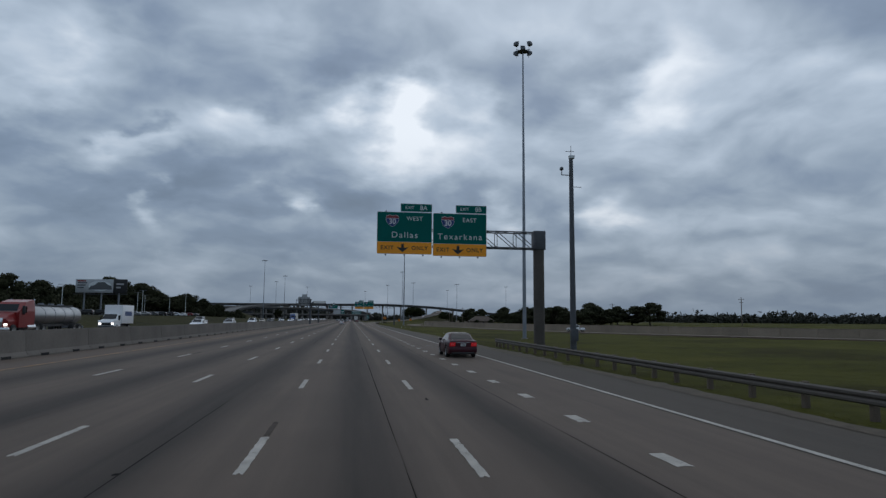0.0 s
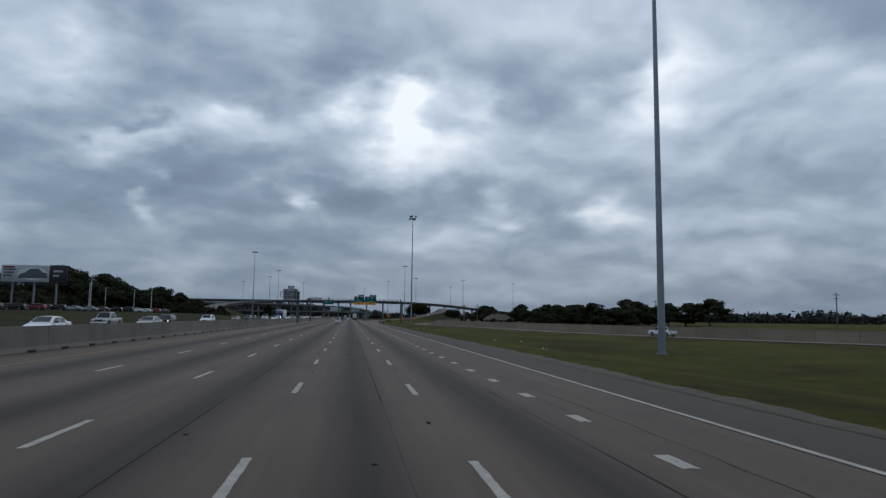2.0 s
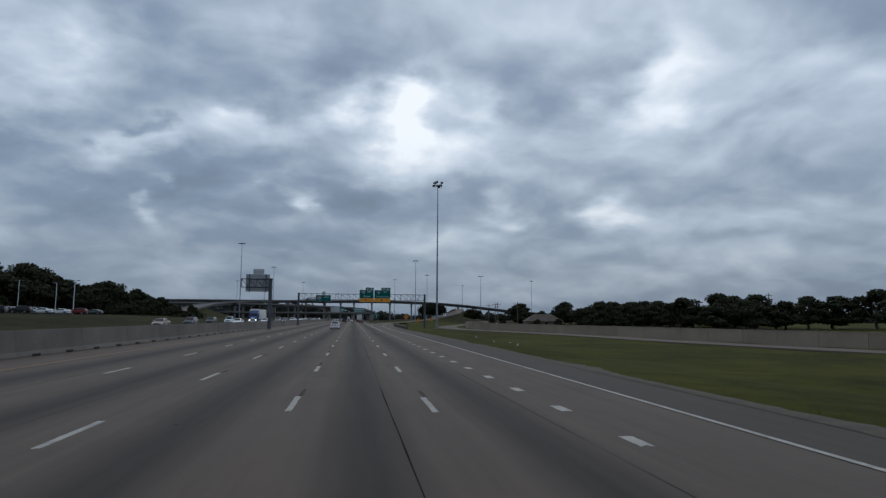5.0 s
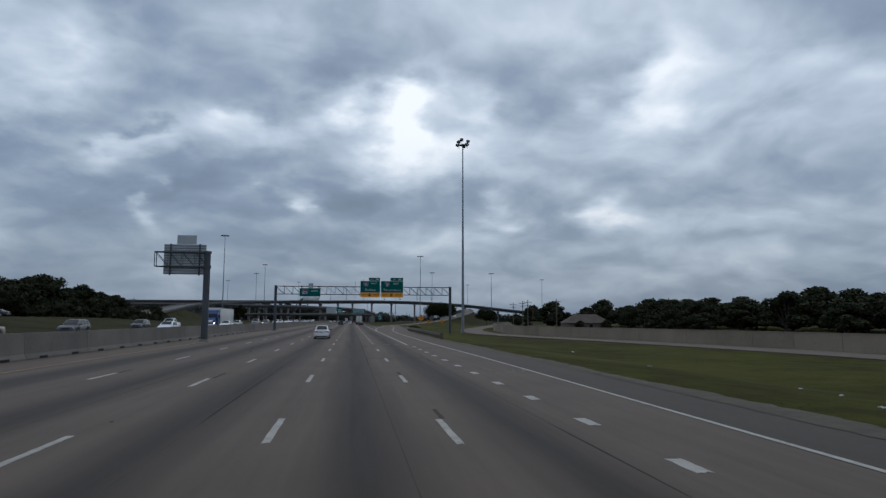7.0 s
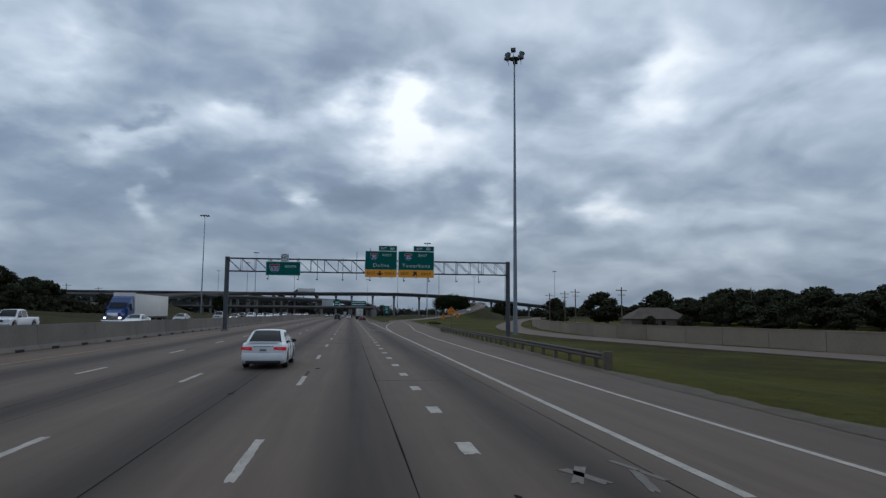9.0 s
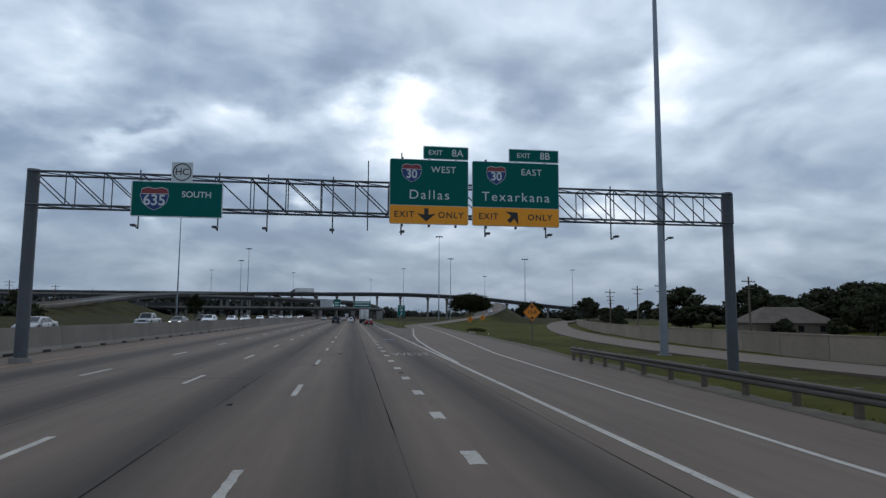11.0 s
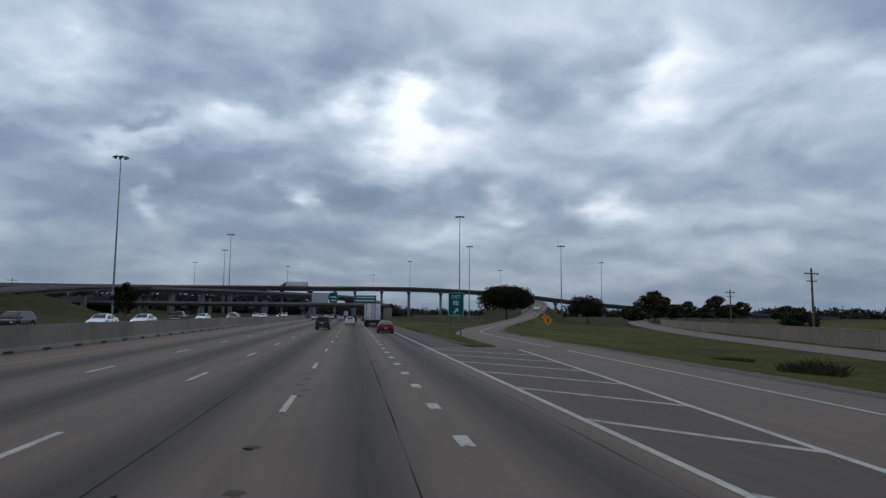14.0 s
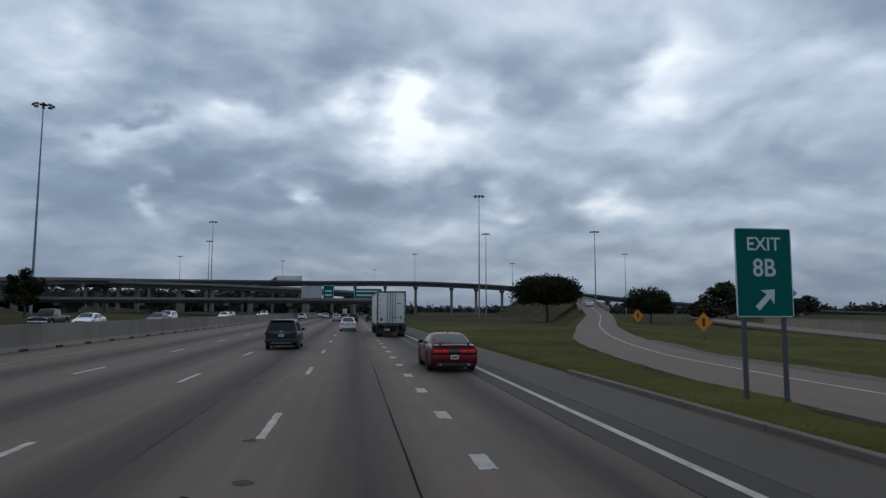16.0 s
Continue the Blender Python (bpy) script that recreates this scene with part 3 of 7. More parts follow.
def build_grass_tufts():
    rng = np.random.default_rng(4)
    n = 6000
    y = rng.uniform(8, 500, n)
    e = np.interp(y, [k for k, _ in RIGHT_EDGE], [w for _, w in RIGHT_EDGE])
    x = e + 0.25 + rng.exponential(0.9, n) - 0.25
    k = int(n * 0.2)
    y[:k] = rng.uniform(416, 470, k)
    le = np.interp(y[:k], [a for a, _ in RAMP_LEFT], [b for _, b in RAMP_LEFT])
    x[:k] = np.where(rng.uniform(size=k) < 0.8, 8.55 + rng.exponential(0.3, k), np.maximum(le - 0.5 - rng.exponential(0.4, k), 8.6))
    path = np.array([(p.x, p.y) for p in FRONTAGE])
    ok = np.ones(n, bool)
    for px, py in path[::2]:
        ok &= np.hypot(x - px, y - py) > 5.5
    x, y = x[ok], y[ok]
    z = land(x, y)
    sh = Shape()
    for a, b, c in zip(x, y, z):
        for _ in range(3):
            h, w, g = rng.uniform(0.01, 0.04), rng.uniform(0.015, 0.045), rng.uniform(0, 6.28)
            dx, dy = math.cos(g) * w, math.sin(g) * w
            ox, oy = rng.normal(0, 0.14, 2)
            lx, ly = rng.normal(0, 0.16, 2)
            sh.add([(a + ox - dx, b + oy - dy, c - 0.03), (a + ox + dx, b + oy + dy, c - 0.03), (a + ox + lx, b + oy + ly, c + h)], [(0, 1, 2)])
    solid("grass_tufts", sh, BLADE, "uneven tufts of roadside grass and weeds", "grass", kind="stuff", fix=False)


def build_verge():
    """Gravel and washed-up dirt between the pavement's edge and the grass."""
    rng = np.random.default_rng(9)
    ys = np.arange(-20, 470, 0.6)
    e = np.interp(ys, [k for k, _ in RIGHT_EDGE], [w for _, w in RIGHT_EDGE])
    slow = np.interp(ys, np.arange(-20, 476, 5.0), rng.uniform(0.15, 0.95, 100)[: len(np.arange(-20, 476, 5.0))])
    a = e - 0.10 - 0.30 * slow * rng.uniform(0.3, 1.0, len(ys))
    b = e + 0.25 + slow * rng.uniform(0.5, 1.0, len(ys))
    m = (e + 0.05 + b) / 2
    rows = []
    for k, y in enumerate(ys):
        rows.append([(a[k], y, 0.006), (e[k] + 0.05, y, 0.03), (m[k], y, land_z(m[k], y) + 0.022), (b[k], y, land_z(b[k], y) + 0.006)])
    solid("verge_dirt", Shape().loft(rows, False, False, True).facing((0, 0, 1)), VERGE, "grey-brown gravel and dirt along the pavement edge", "verge", kind="structure")


# ---- the road ----
def strip(x0, x1, ys, z=0.0, thick=0.3):
    """A long slab between two edges, each a number or a table over y."""
    sh = Shape()
    rings = []
    for y in ys:
        a = lerp(x0, y) if isinstance(x0, list) else x0
        b = lerp(x1, y) if isinstance(x1, list) else x1
        zz = lerp(z, y) if isinstance(z, list) else z
        rings.append([(a, y, zz), (b, y, zz), (b, y, zz - thick), (a, y, zz - thick)])
    return sh.loft(rings, True, True, False)


def build_road():
    road = thing("road", "grey worn concrete motorway lanes with dark oil bands", "road", kind="structure")
    ys = list(np.arange(-60, 1000, 40.0)) + [1200, 1700, 2500]
    cuts = [-18.1, -14.4, -10.7, -7.0, -3.22, 1.06, 4.62, LANE_EDGE]
    for a, b in zip(cuts[:-2], cuts[1:-1]):
        part("pavement_strip", strip(a + 0.012, b - 0.012, ys), CONCRETE_ROAD, road)
    part("pavement_strip", strip(4.632, LANE_EDGE - 0.012, [y for y in ys if y < 400] + [411.98]), CONCRETE_ROAD, road)
    part("gore_strip", strip(4.632, 5.98, [412.0, 480, 640, 1000, 2500]), DARK_ASPHALT, road, "dark asphalt beside the edge line")
    part("gore_strip", strip(6.0, LANE_EDGE - 0.012, [412.0, 480, 640, 1000, 2500]), SHOULDER, road, "dark asphalt between the edge line and the curb")
    # faded filler along every joint, with fresher tar on top that swells, thins and breaks off
    filler, seams = Shape(), Shape()
    srng = random.Random(41)
    for c in cuts[1:-1]:
        bed = strip(c - 0.0118, c + 0.0118, ys, -0.001, 0.2)
        filler.add(bed.v, bed.f)
        full = {1.06: 0.017, -3.22: 0.016, 4.62: 0.012}.get(c, 0.008)
        y = -20.0
        while y < 560:
            n = srng.randint(3, 14)
            if srng.random() < (0.35 if y < 222 and (y > 130 or c < 0) else 0.85):
                line, shift = [], 0.0
                for k in range(n + 1):
                    shift = 0.7 * shift + srng.uniform(-0.006, 0.006)
                    w = 0.002 if k in (0, n) else full * srng.uniform(0.45, 1.25)
                    line.append((c + shift, w, y + 1.6 * k))
                v = [(a + e * w, b, 0.003) for a, w, b in line for e in (-1, 1)]
                seams.add(v, [(2 * k, 2 * k + 1, 2 * k + 3, 2 * k + 2) for k in range(n)])
            y += 1.6 * n + srng.uniform(0.3, 2.5)
    part("joint_filler", filler, TAR_FADED, road, "faded filler in the joints between the slabs")
    part("tar_joint", seams, TAR, road, "dark broken tar along the joints between the slabs")
    far = list(np.arange(-60, 330, 10.0)) + list(np.arange(330, 413, 4.0)) + [412]
    part("hard_shoulder", strip(LANE_EDGE + 0.01, RIGHT_EDGE, [y for y in far if y <= 330], -0.004), EARLY_SHOULDER, road, "rough dark asphalt hard shoulder")
    part("exit_lane", strip(LANE_EDGE + 0.01, RIGHT_EDGE, [330.02] + [y for y in far if y > 331], -0.004), EARLY_SHOULDER, road, "worn concrete exit lane that widens to the ramp")
    part("main_shoulder", strip(LANE_EDGE + 0.004, 8.40, [412.02, 500, 640, 1000, 2500], -0.004), SHOULDER, road)
    opp = thing("opposite_road", "worn concrete lanes of the opposite carriageway", "road", kind="structure")
    part("pavement_strip", strip(-36.4, -18.8, ys, OPP_Z, 0.8), CONCRETE_ROAD, opp)
    ramp = thing("exit_ramp", "pale concrete exit ramp that climbs to a bridge", "road", kind="structure")
    ry = list(np.arange(412.05, 500, 3.0)) + list(np.arange(500, 781, 8.0))
    part("pavement_strip", strip(RAMP_LEFT, RIGHT_EDGE, ry, RAMP_Z), RAMP, ramp)
    edge_r = [(y, lerp(RIGHT_EDGE, y) - 2.5) for y in np.arange(300, 781, 3.0)]
    part("edge_line", strip([(y, x - 0.07) for y, x in edge_r], [(y, x + 0.07) for y, x in edge_r], [y for y in ry if y < 775], [(k, v + 0.008) for k, v in RAMP_Z], 0.006), WHITE_LINE, ramp)
    fr = thing("frontage_road", "pale single-lane frontage road through the grass", "road", kind="structure")
    part("pavement_strip", Shape().ribbon([p + Vector((0, 0, 0.12)) for p in FRONTAGE], [(-3.4, 0), (3.4, 0), (3.4, -0.5), (-3.4, -0.5)]), RAMP, fr)
    return road, opp, ramp


def mark(x0, x1, y0, y1, z=0.004):
    return Shape().box(x0, x1, y0, y1, z, z + 0.004)


def worn_mark(w, l, seed, z=0.004):
    """A painted bar with chipped, uneven edges; its near end is worn most."""
    rng = random.Random(seed)
    n = max(4, int(l / 0.16))
    right = [(w + rng.uniform(-0.016, 0.006), l * k / n) for k in range(n + 1)]
    left = [(-w + rng.uniform(-0.006, 0.016), l * k / n) for k in range(n + 1)]
    pts = [(0.0, rng.uniform(-0.02, 0.12)), (w * 0.5, rng.uniform(-0.05, 0.10))] + right + [(w * 0.3, l + rng.uniform(-0.05, 0.03))] + left[::-1] + [(-w * 0.5, rng.uniform(-0.05, 0.10))]
    m = len(pts)
    sh = Shape().add([(x, y, z + 0.004) for x, y in pts] + [(x, y, z - 0.004) for x, y in pts], [tuple(range(m))])
    return sh.add(sh.v, [(k, k + m, (k + 1) % m + m, (k + 1) % m) for k in range(m)])


def crack(road, points, width, seed):
    """A thin wandering dark crack in the pavement."""
    rng = random.Random(seed)
    line = smooth_path([(x, y, 0.003) for x, y in points], 0.5)
    a, b = [], []
    for p in line:
        j, w = rng.uniform(-0.05, 0.05), 0.6 * width * rng.uniform(0.4, 1.2)
        a.append((p.x + j - w, p.y, p.z))
        b.append((p.x + j + w, p.y, p.z))
    n = len(a)
    part("pavement_crack", Shape().add(a + b, [(k, n + k, n + k + 1, k + 1) for k in range(n - 1)]).facing((0, 0, 1)), TAR, road)


def build_markings(road, opp):
    dash = [worn_mark(0.085, 3.1, 30 + k).mesh("lane_dash", WHITE_LINE) for k in range(5)]
    dot = [worn_mark(0.15, 1.05, 50 + k).mesh("lane_dot", WHITE_LINE) for k in range(5)]

    def row(mesh, name, x, start, stop, gap, parent, z=0.0):
        y, k = start, 0
        while y < stop:
            part(name, mesh[(k * 7 + k // 5) % 5], None, parent, at=pose(x, y, z))
            y, k = y + gap, k + 1
    row(dash, "lane_dash", LINE_L, 16.86 - 5 * 12.192, 720, 12.192, road)
    row(dash, "lane_dash", LINE_R, 16.30 - 5 * 12.192, 247, 12.192, road)
    row(dash, "lane_dash", -5.43, -3.93 - 3.1 - 3 * 12.81, 700, 12.81, road)
    row(dash, "lane_dash", -9.95, -0.91 - 3.1 - 3 * 12.82, 700, 12.82, road)
    row(dot, "lane_dot", LINE_R + 0.02, -2.09 + 55 * 4.582, 560, 4.582, road)
    row(dot, "lane_dot", 5.55, -1.82 - 5 * 4.61, 246, 4.61, road)
    ys = list(np.arange(-60, 1000, 20.0))
    part("edge_line", strip(-14.87, -14.70, ys, 0.008, 0.004), YELLOW_LINE, road, "dull yellow left edge line")
    part("edge_line", strip(5.22, 5.40, [y for y in np.arange(247, 900, 8.0)], 0.008, 0.004), WHITE_LINE, road)
    er = [(-60, 8.45), (180, 8.42), (225, 8.35), (255, 7.95), (300, 8.1), (330, 9.1), (355, 11.0), (382, 12.9), (412, 14.3)]
    part("edge_line", strip([(y, x - 0.08) for y, x in er], [(y, x + 0.08) for y, x in er], list(np.arange(-60, 412, 6.0)), 0.008, 0.004), WHITE_LINE, road)
    gore = [(322, 5.42), (337, 5.75), (350, 6.25), (366, 7.3), (378, 8.4), (392, 9.75), (407, 11.0), (412, 11.2)]
    part("gore_line", strip([(y, x - 0.09) for y, x in gore], [(y, x + 0.09) for y, x in gore], list(np.arange(322, 412, 3.0)), 0.010, 0.004), WHITE_LINE, road)
    inside = [(y, lerp(gore, y) - 0.1) for y in np.arange(338, 412, 2.0)]
    rim = [(5.42, y) for y, _ in inside[::-1]] + [(x + 0.05 * math.sin(7 * y), y) for y, x in inside]
    part("gore_patch", Shape().add([(x, y, 0.003) for x, y in rim], [tuple(range(len(rim)))]).facing((0, 0, 1)), GORE_WORN, road, "darker rubbish-stained pavement between the gore lines")
    for y0 in (346.7, 352.3, 357.9, 363.5, 369.0, 374.7, 380.9, 387.2, 393.0, 398.6, 404.2, 409.8):
        xe = lerp(gore, y0 - 3)
        for _ in range(6):
            xe = 0.5 * xe + 0.5 * max(5.6, lerp(gore, y0 - 1.27 * (xe - 5.3)))
        dy = 1.27 * (xe - 5.3)
        sh = Shape().add([(5.38, y0 - 0.2, 0.008), (xe, y0 - dy - 0.2, 0.008), (xe, y0 - dy + 0.2, 0.008), (5.38, y0 + 0.2, 0.008)], [(0, 1, 2, 3)]).facing((0, 0, 1))
        part("gore_bar", sh, WHITE_BAR, road)
    west = letters("WEST", 0.97, WHITE_FADED, 0.002, bold=0.0)
    part("pavement_word", west, None, road, "white painted word WEST drawn out along the lane", at=Matrix.LocRotScale((3.72, 329.2, 0.012), Euler((radians(-90), 0, 0)), (0.92, 1, 4.0)))
    shield = [(-0.70, 1.40), (-0.35, 1.52), (0, 1.42), (0.35, 1.52), (0.70, 1.40), (0.82, 0.9), (0.84, 0.3), (0.76, -0.4), (0.58, -0.95), (0.32, -1.4), (0, -1.75), (-0.32, -1.4), (-0.58, -0.95), (-0.76, -0.4), (-0.84, 0.3), (-0.82, 0.9)]
    ob = part("painted_shield", Shape().prism(shield, "z", 0.006, 0.010), BLUE_PAINT, road, "worn blue route shield painted on the lane", at=pose(3.62, 352.7, 0))
    part("shield_band", Shape().box(-0.72, 0.72, 0.95, 1.42, 0.012, 0.014), RED_PAINT, ob)
    num = letters("30", 0.9, WHITE_FADED, 0.002)
    part("shield_number", num, None, ob, at=Matrix.LocRotScale((0, -0.15, 0.014), Euler((radians(-90), 0, 0)), (1.0, 1, 2.2)))
    rng = random.Random(8)
    for cx, cy in ((7.3, 216.2), (6.8, 240.6), (4.0, 248.2), (6.1, 60.5), (6.9, 64.0), (8.0, 64.8), (7.93, 405.7)):
        for k in range(4):
            x = cx - 0.7 + 0.45 * k
            part("worn_paint", worn_mark(rng.uniform(0.04, 0.10), rng.uniform(0.5, 1.5), 200 + k + int(cy)), WHITE_GHOST, road, "worn remains of painted lane lettering", at=pose(x, cy - rng.uniform(0.2, 0.9), 0, 0, 0, rng.uniform(-25, 25)))
    for k, (pts, w) in enumerate((([(7.7, 399.5), (8.3, 396), (8.9, 393.5), (9.4, 390)], 0.025), ([(6.2, 60), (6.4, 72), (6.1, 84)], 0.02), 
                                   ([(6.6, 330), (7.2, 344), (7.0, 352)], 0.025), ([(-7.9, 240), (-8.1, 260), (-7.8, 275)], 0.025))):
        crack(road, pts, w, 90 + k)
    for x, y, w, l in ((-7.2, 236.5, 0.16, 0.35), (-7.7, 241.0, 0.13, 0.3), (-6.9, 246.5, 0.12, 0.25), (4.6, 62.0, 0.10, 0.5), (-0.5, 330.0, 0.14, 0.4), (-3.9, 356.0, 0.15, 0.4), (-1.2, 421.5, 0.10, 0.35), (-1.1, 424.0, 0.12, 0.4), (-1.9, 427.5, 0.09, 0.3), (3.3, 346.0, 0.2, 0.3), (-7.0, 372.0, 0.15, 0.4)):
        pts = [(x + w * math.cos(a) * rng.uniform(0.6, 1.2), y + l * math.sin(a) * rng.uniform(0.6, 1.2), 0.0048) for a in np.arange(0, 6.2, 0.6)]
        part("tar_patch", Shape().add(pts, [tuple(range(len(pts)))]), TAR, road)
    for k in range(70):
        x, y = rng.choice((-5.4, -1.47, -1.6, 0.9, 2.3, -3.3)) + rng.uniform(-0.5, 0.5), rng.uniform(10, 470)
        w, l = rng.uniform(0.03, 0.12), rng.uniform(0.05, 0.3)
        pts = [(x + w * math.cos(a) * rng.uniform(0.6, 1.2), y + l * math.sin(a) * rng.uniform(0.6, 1.2), 0.0045) for a in np.arange(0, 6.2, 0.7)]
        part("tar_patch", Shape().add(pts, [tuple(range(len(pts)))]), TAR, road)
    smear = [worn_mark(0.06, 2.4, 300 + k).mesh("tar_smear", TAR_FADED) for k in range(4)]
    for x, start, gap in ((LINE_L + 0.05, 16.86, 12.192), (-5.33, -3.93 - 3.1, 12.81), (-9.85, -0.91 - 3.1, 12.82), (LINE_R + 0.06, 16.30, 12.192)):
        for k in range(36):
            y = start + gap * k + 3.25
            if y < 420 and not (x > 2 and y > 245) and rng.random() < (0.6 if 150 < y < 225 else 0.12):
                part("tar_smear", smear[rng.randrange(4)], None, road, at=Matrix.LocRotScale((x + rng.uniform(-0.06, 0.06), y, -0.001), Euler((0, 0, 0)), (1, rng.uniform(0.4, 1.2), 1)))
    for x0, x1, y in ((1.08, 4.60, 226.8), (1.08, 4.60, 262.0), (-3.2, 1.04, 174.0), (-3.2, 1.04, 290.0), (-0.19, 0.25, 98.0), (1.08, 4.60, 371.0), (-7.0, -3.24, 315.0)):
        part("tar_joint", mark(x0, x1, y, y + 0.022, 0.0005), TAR_FADED, road)
    for k in range(13):
        x, y = LINE_L + rng.uniform(-0.25, 0.25), rng.uniform(372, 432)
        pts = [(x + rng.uniform(0.08, 0.2) * math.cos(a), y + rng.uniform(0.1, 0.22) * math.sin(a), 0.0052) for a in np.arange(0, 6.2, 0.7)]
        part("tar_patch", Shape().add(pts, [tuple(range(len(pts)))]), TAR_FADED, road)
    odash = [worn_mark(0.07, 3.05, 70 + k).mesh("opposite_dash", WHITE_FADED) for k in range(5)]
    for x in (-22.6, -26.3, -30.0, -33.6):
        row(odash, "lane_dash", x, 10.0 + x, 560, 24.384 if x > -25 else 12.192 * 3, opp, OPP_Z)


def build_barrier():
    prof = [(-0.34, 0), (-0.34, 0.08), (-0.20, 0.33), (-0.12, 1.52), (0.12, 1.52), (0.20, 0.33), (0.34, 0.08), (0.34, 0)]
    bar = thing("median_barrier", "stained grey concrete median barrier with drain slots", "barrier", kind="structure")
    seg = Shape().loft([[(x, y, z) for x, z in prof] for y in (0.01, 8.98)], True, True, False).mesh("barrier_segment", BARRIER)
    # solid near-black blocks stand in for the shade inside the drain slots
    slot = Shape().box(0.0, 0.352, 0, 1.0, 0.0, 0.15, 0.0).mesh("drain_slot", SLOT_SHADE)
    for k in range(92):
        y = -70 + 9.0 * k
        s = part("barrier_segment", seg, None, bar, at=pose(-18.45, y, 0))
        if 0 < y < 620:
            for d in (1.6, 6.1):
                part("drain_slot", slot, None, s, at=pose(0, d, 0.004))


def build_curbs_walls():
    curb = thing("gore_curb", "weathered concrete curb round the grass nose", "curb", kind="structure")
    pts = [(9.9, 414.8), (9.1, 413.9), (8.6, 414.2), (8.4, 416)] + [(8.36, y) for y in np.arange(419, 446, 3.0)]
    for a, b in zip(pts[:-1], pts[1:]):
        d = Vector((b[0] - a[0], b[1] - a[1], 0))
        q = d * (0.01 / d.length)
        part("curb_stone", Shape().ribbon([(a[0] + q.x, a[1] + q.y, 0), (b[0] - q.x, b[1] - q.y, 0)], [(-0.10, 0.11), (-0.07, 0.125), (0.11, 0.125), (0.12, 0), (-0.12, 0)]), CURB, curb)
    wall = thing("retaining_wall", "long tan concrete retaining wall in panels", "wall", kind="structure")
    for a, b in zip(WALL_LINE[:-1], WALL_LINE[1:]):
        d = (b - a) * 0.004
        p = [a + d, b - d]
        for v in p:
            v.z = -1.1
        part("wall_panel", Shape().ribbon(p, [(-0.15, 0), (0.15, 0), (0.15, 2.0), (-0.15, 2.0)]), WALL, wall)
        part("wall_cap", Shape().ribbon(p, [(-0.2, 2.0), (0.2, 2.0), (0.2, 2.1), (-0.2, 2.1)]), WALL, wall)


def guardrail(path, label):
    """A W-beam rail on posts."""
    g = thing("guardrail", label, "guardrail", "roadside guardrails", "structure")
    prof = [(0.0, 0.40), (0.05, 0.44), (0.05, 0.50), (0.0, 0.555), (0.05, 0.61), (0.05, 0.67), (0.0, 0.71), (-0.012, 0.71), (0.03, 0.66), (0.03, 0.62), (-0.015, 0.555), (0.03, 0.49), (0.03, 0.45), (-0.012, 0.40)]
    pts = smooth_path(path, 1.905)
    part("rail", Shape().ribbon(pts, [(-u, w) for u, w in prof]), RAIL, g)
    for p in pts:
        zz = land_z(p.x + 0.2, p.y) - p.z
        part("post", Shape().box(0.06, 0.22, -0.08, 0.08, zz - 0.1, 0.74, 0.01), TIMBER, g, at=pose(p.x, p.y, p.z))
    e = pts[0]
    part("end_shoe", Shape().box(-0.06, 0.3, -0.25, 0.03, -0.1, 0.78, 0.02), TIMBER, g, at=pose(e.x, e.y, e.z))
    return g


# ---- bridges ----
def bridge(name, path, width, label, piers, depth=2.0, pier_w=2.2, parapet=0.95, face=None):
    b = thing(name, label, "bridge", "interchange bridges", "structure")
    w = width / 2
    part("deck", Shape().ribbon(path, [(-w, 0), (w, 0), (w, -0.35), (w - 0.9, -0.6), (-w + 0.9, -0.6), (-w, -0.35)]), face or BRIDGE, b)
    for s in (-1, 1):
        part("parapet", Shape().ribbon(path, [(s * w, -0.35), (s * (w - 0.35), 0), (s * (w - 0.2), parapet), (s * w, parapet)]), face or BRIDGE, b)
    n = 4
    for k in range(n):
        c = -w + 1.4 + (width - 2.8) * k / (n - 1)
        part("girder", Shape().ribbon(path, [(c - 0.3, -0.6), (c + 0.3, -0.6), (c + 0.3, -depth), (c - 0.3, -depth)]), BRIDGE_STEEL, b)
    for i in piers:
        p = path[i]
        q = path[min(i + 1, len(path) - 1)]
        ang = math.degrees(math.atan2(q.y - p.y, q.x - p.x))
        z0 = land_z(p.x, p.y) - 0.5
        top = p.z - depth
        if top - z0 < 1.5:
            continue
        m = pose(p.x, p.y, 0, 0, 0, ang)
        cap = part("pier_cap", Shape().prism([(-w * 0.85, top), (w * 0.85, top), (w * 0.85, top - 0.8), (pier_w * 0.62, top - 1.9), (-pier_w * 0.62, top - 1.9), (-w * 0.85, top - 0.8)], "x", -0.9, 0.9), BRIDGE, b, at=m)
        cap.matrix_basis = m
        part("pier", Shape().box(-0.8, 0.8, -pier_w / 2, pier_w / 2, z0, top - 1.88, 0.12), BRIDGE, b, at=m)
    return b


def every(path, metres, start=0.0):
    out, run, want = [], 0.0, start
    for i in range(1, len(path)):
        run += (path[i] - path[i - 1]).length
        if run >= want:
            out.append(i)
            want += metres
    return out


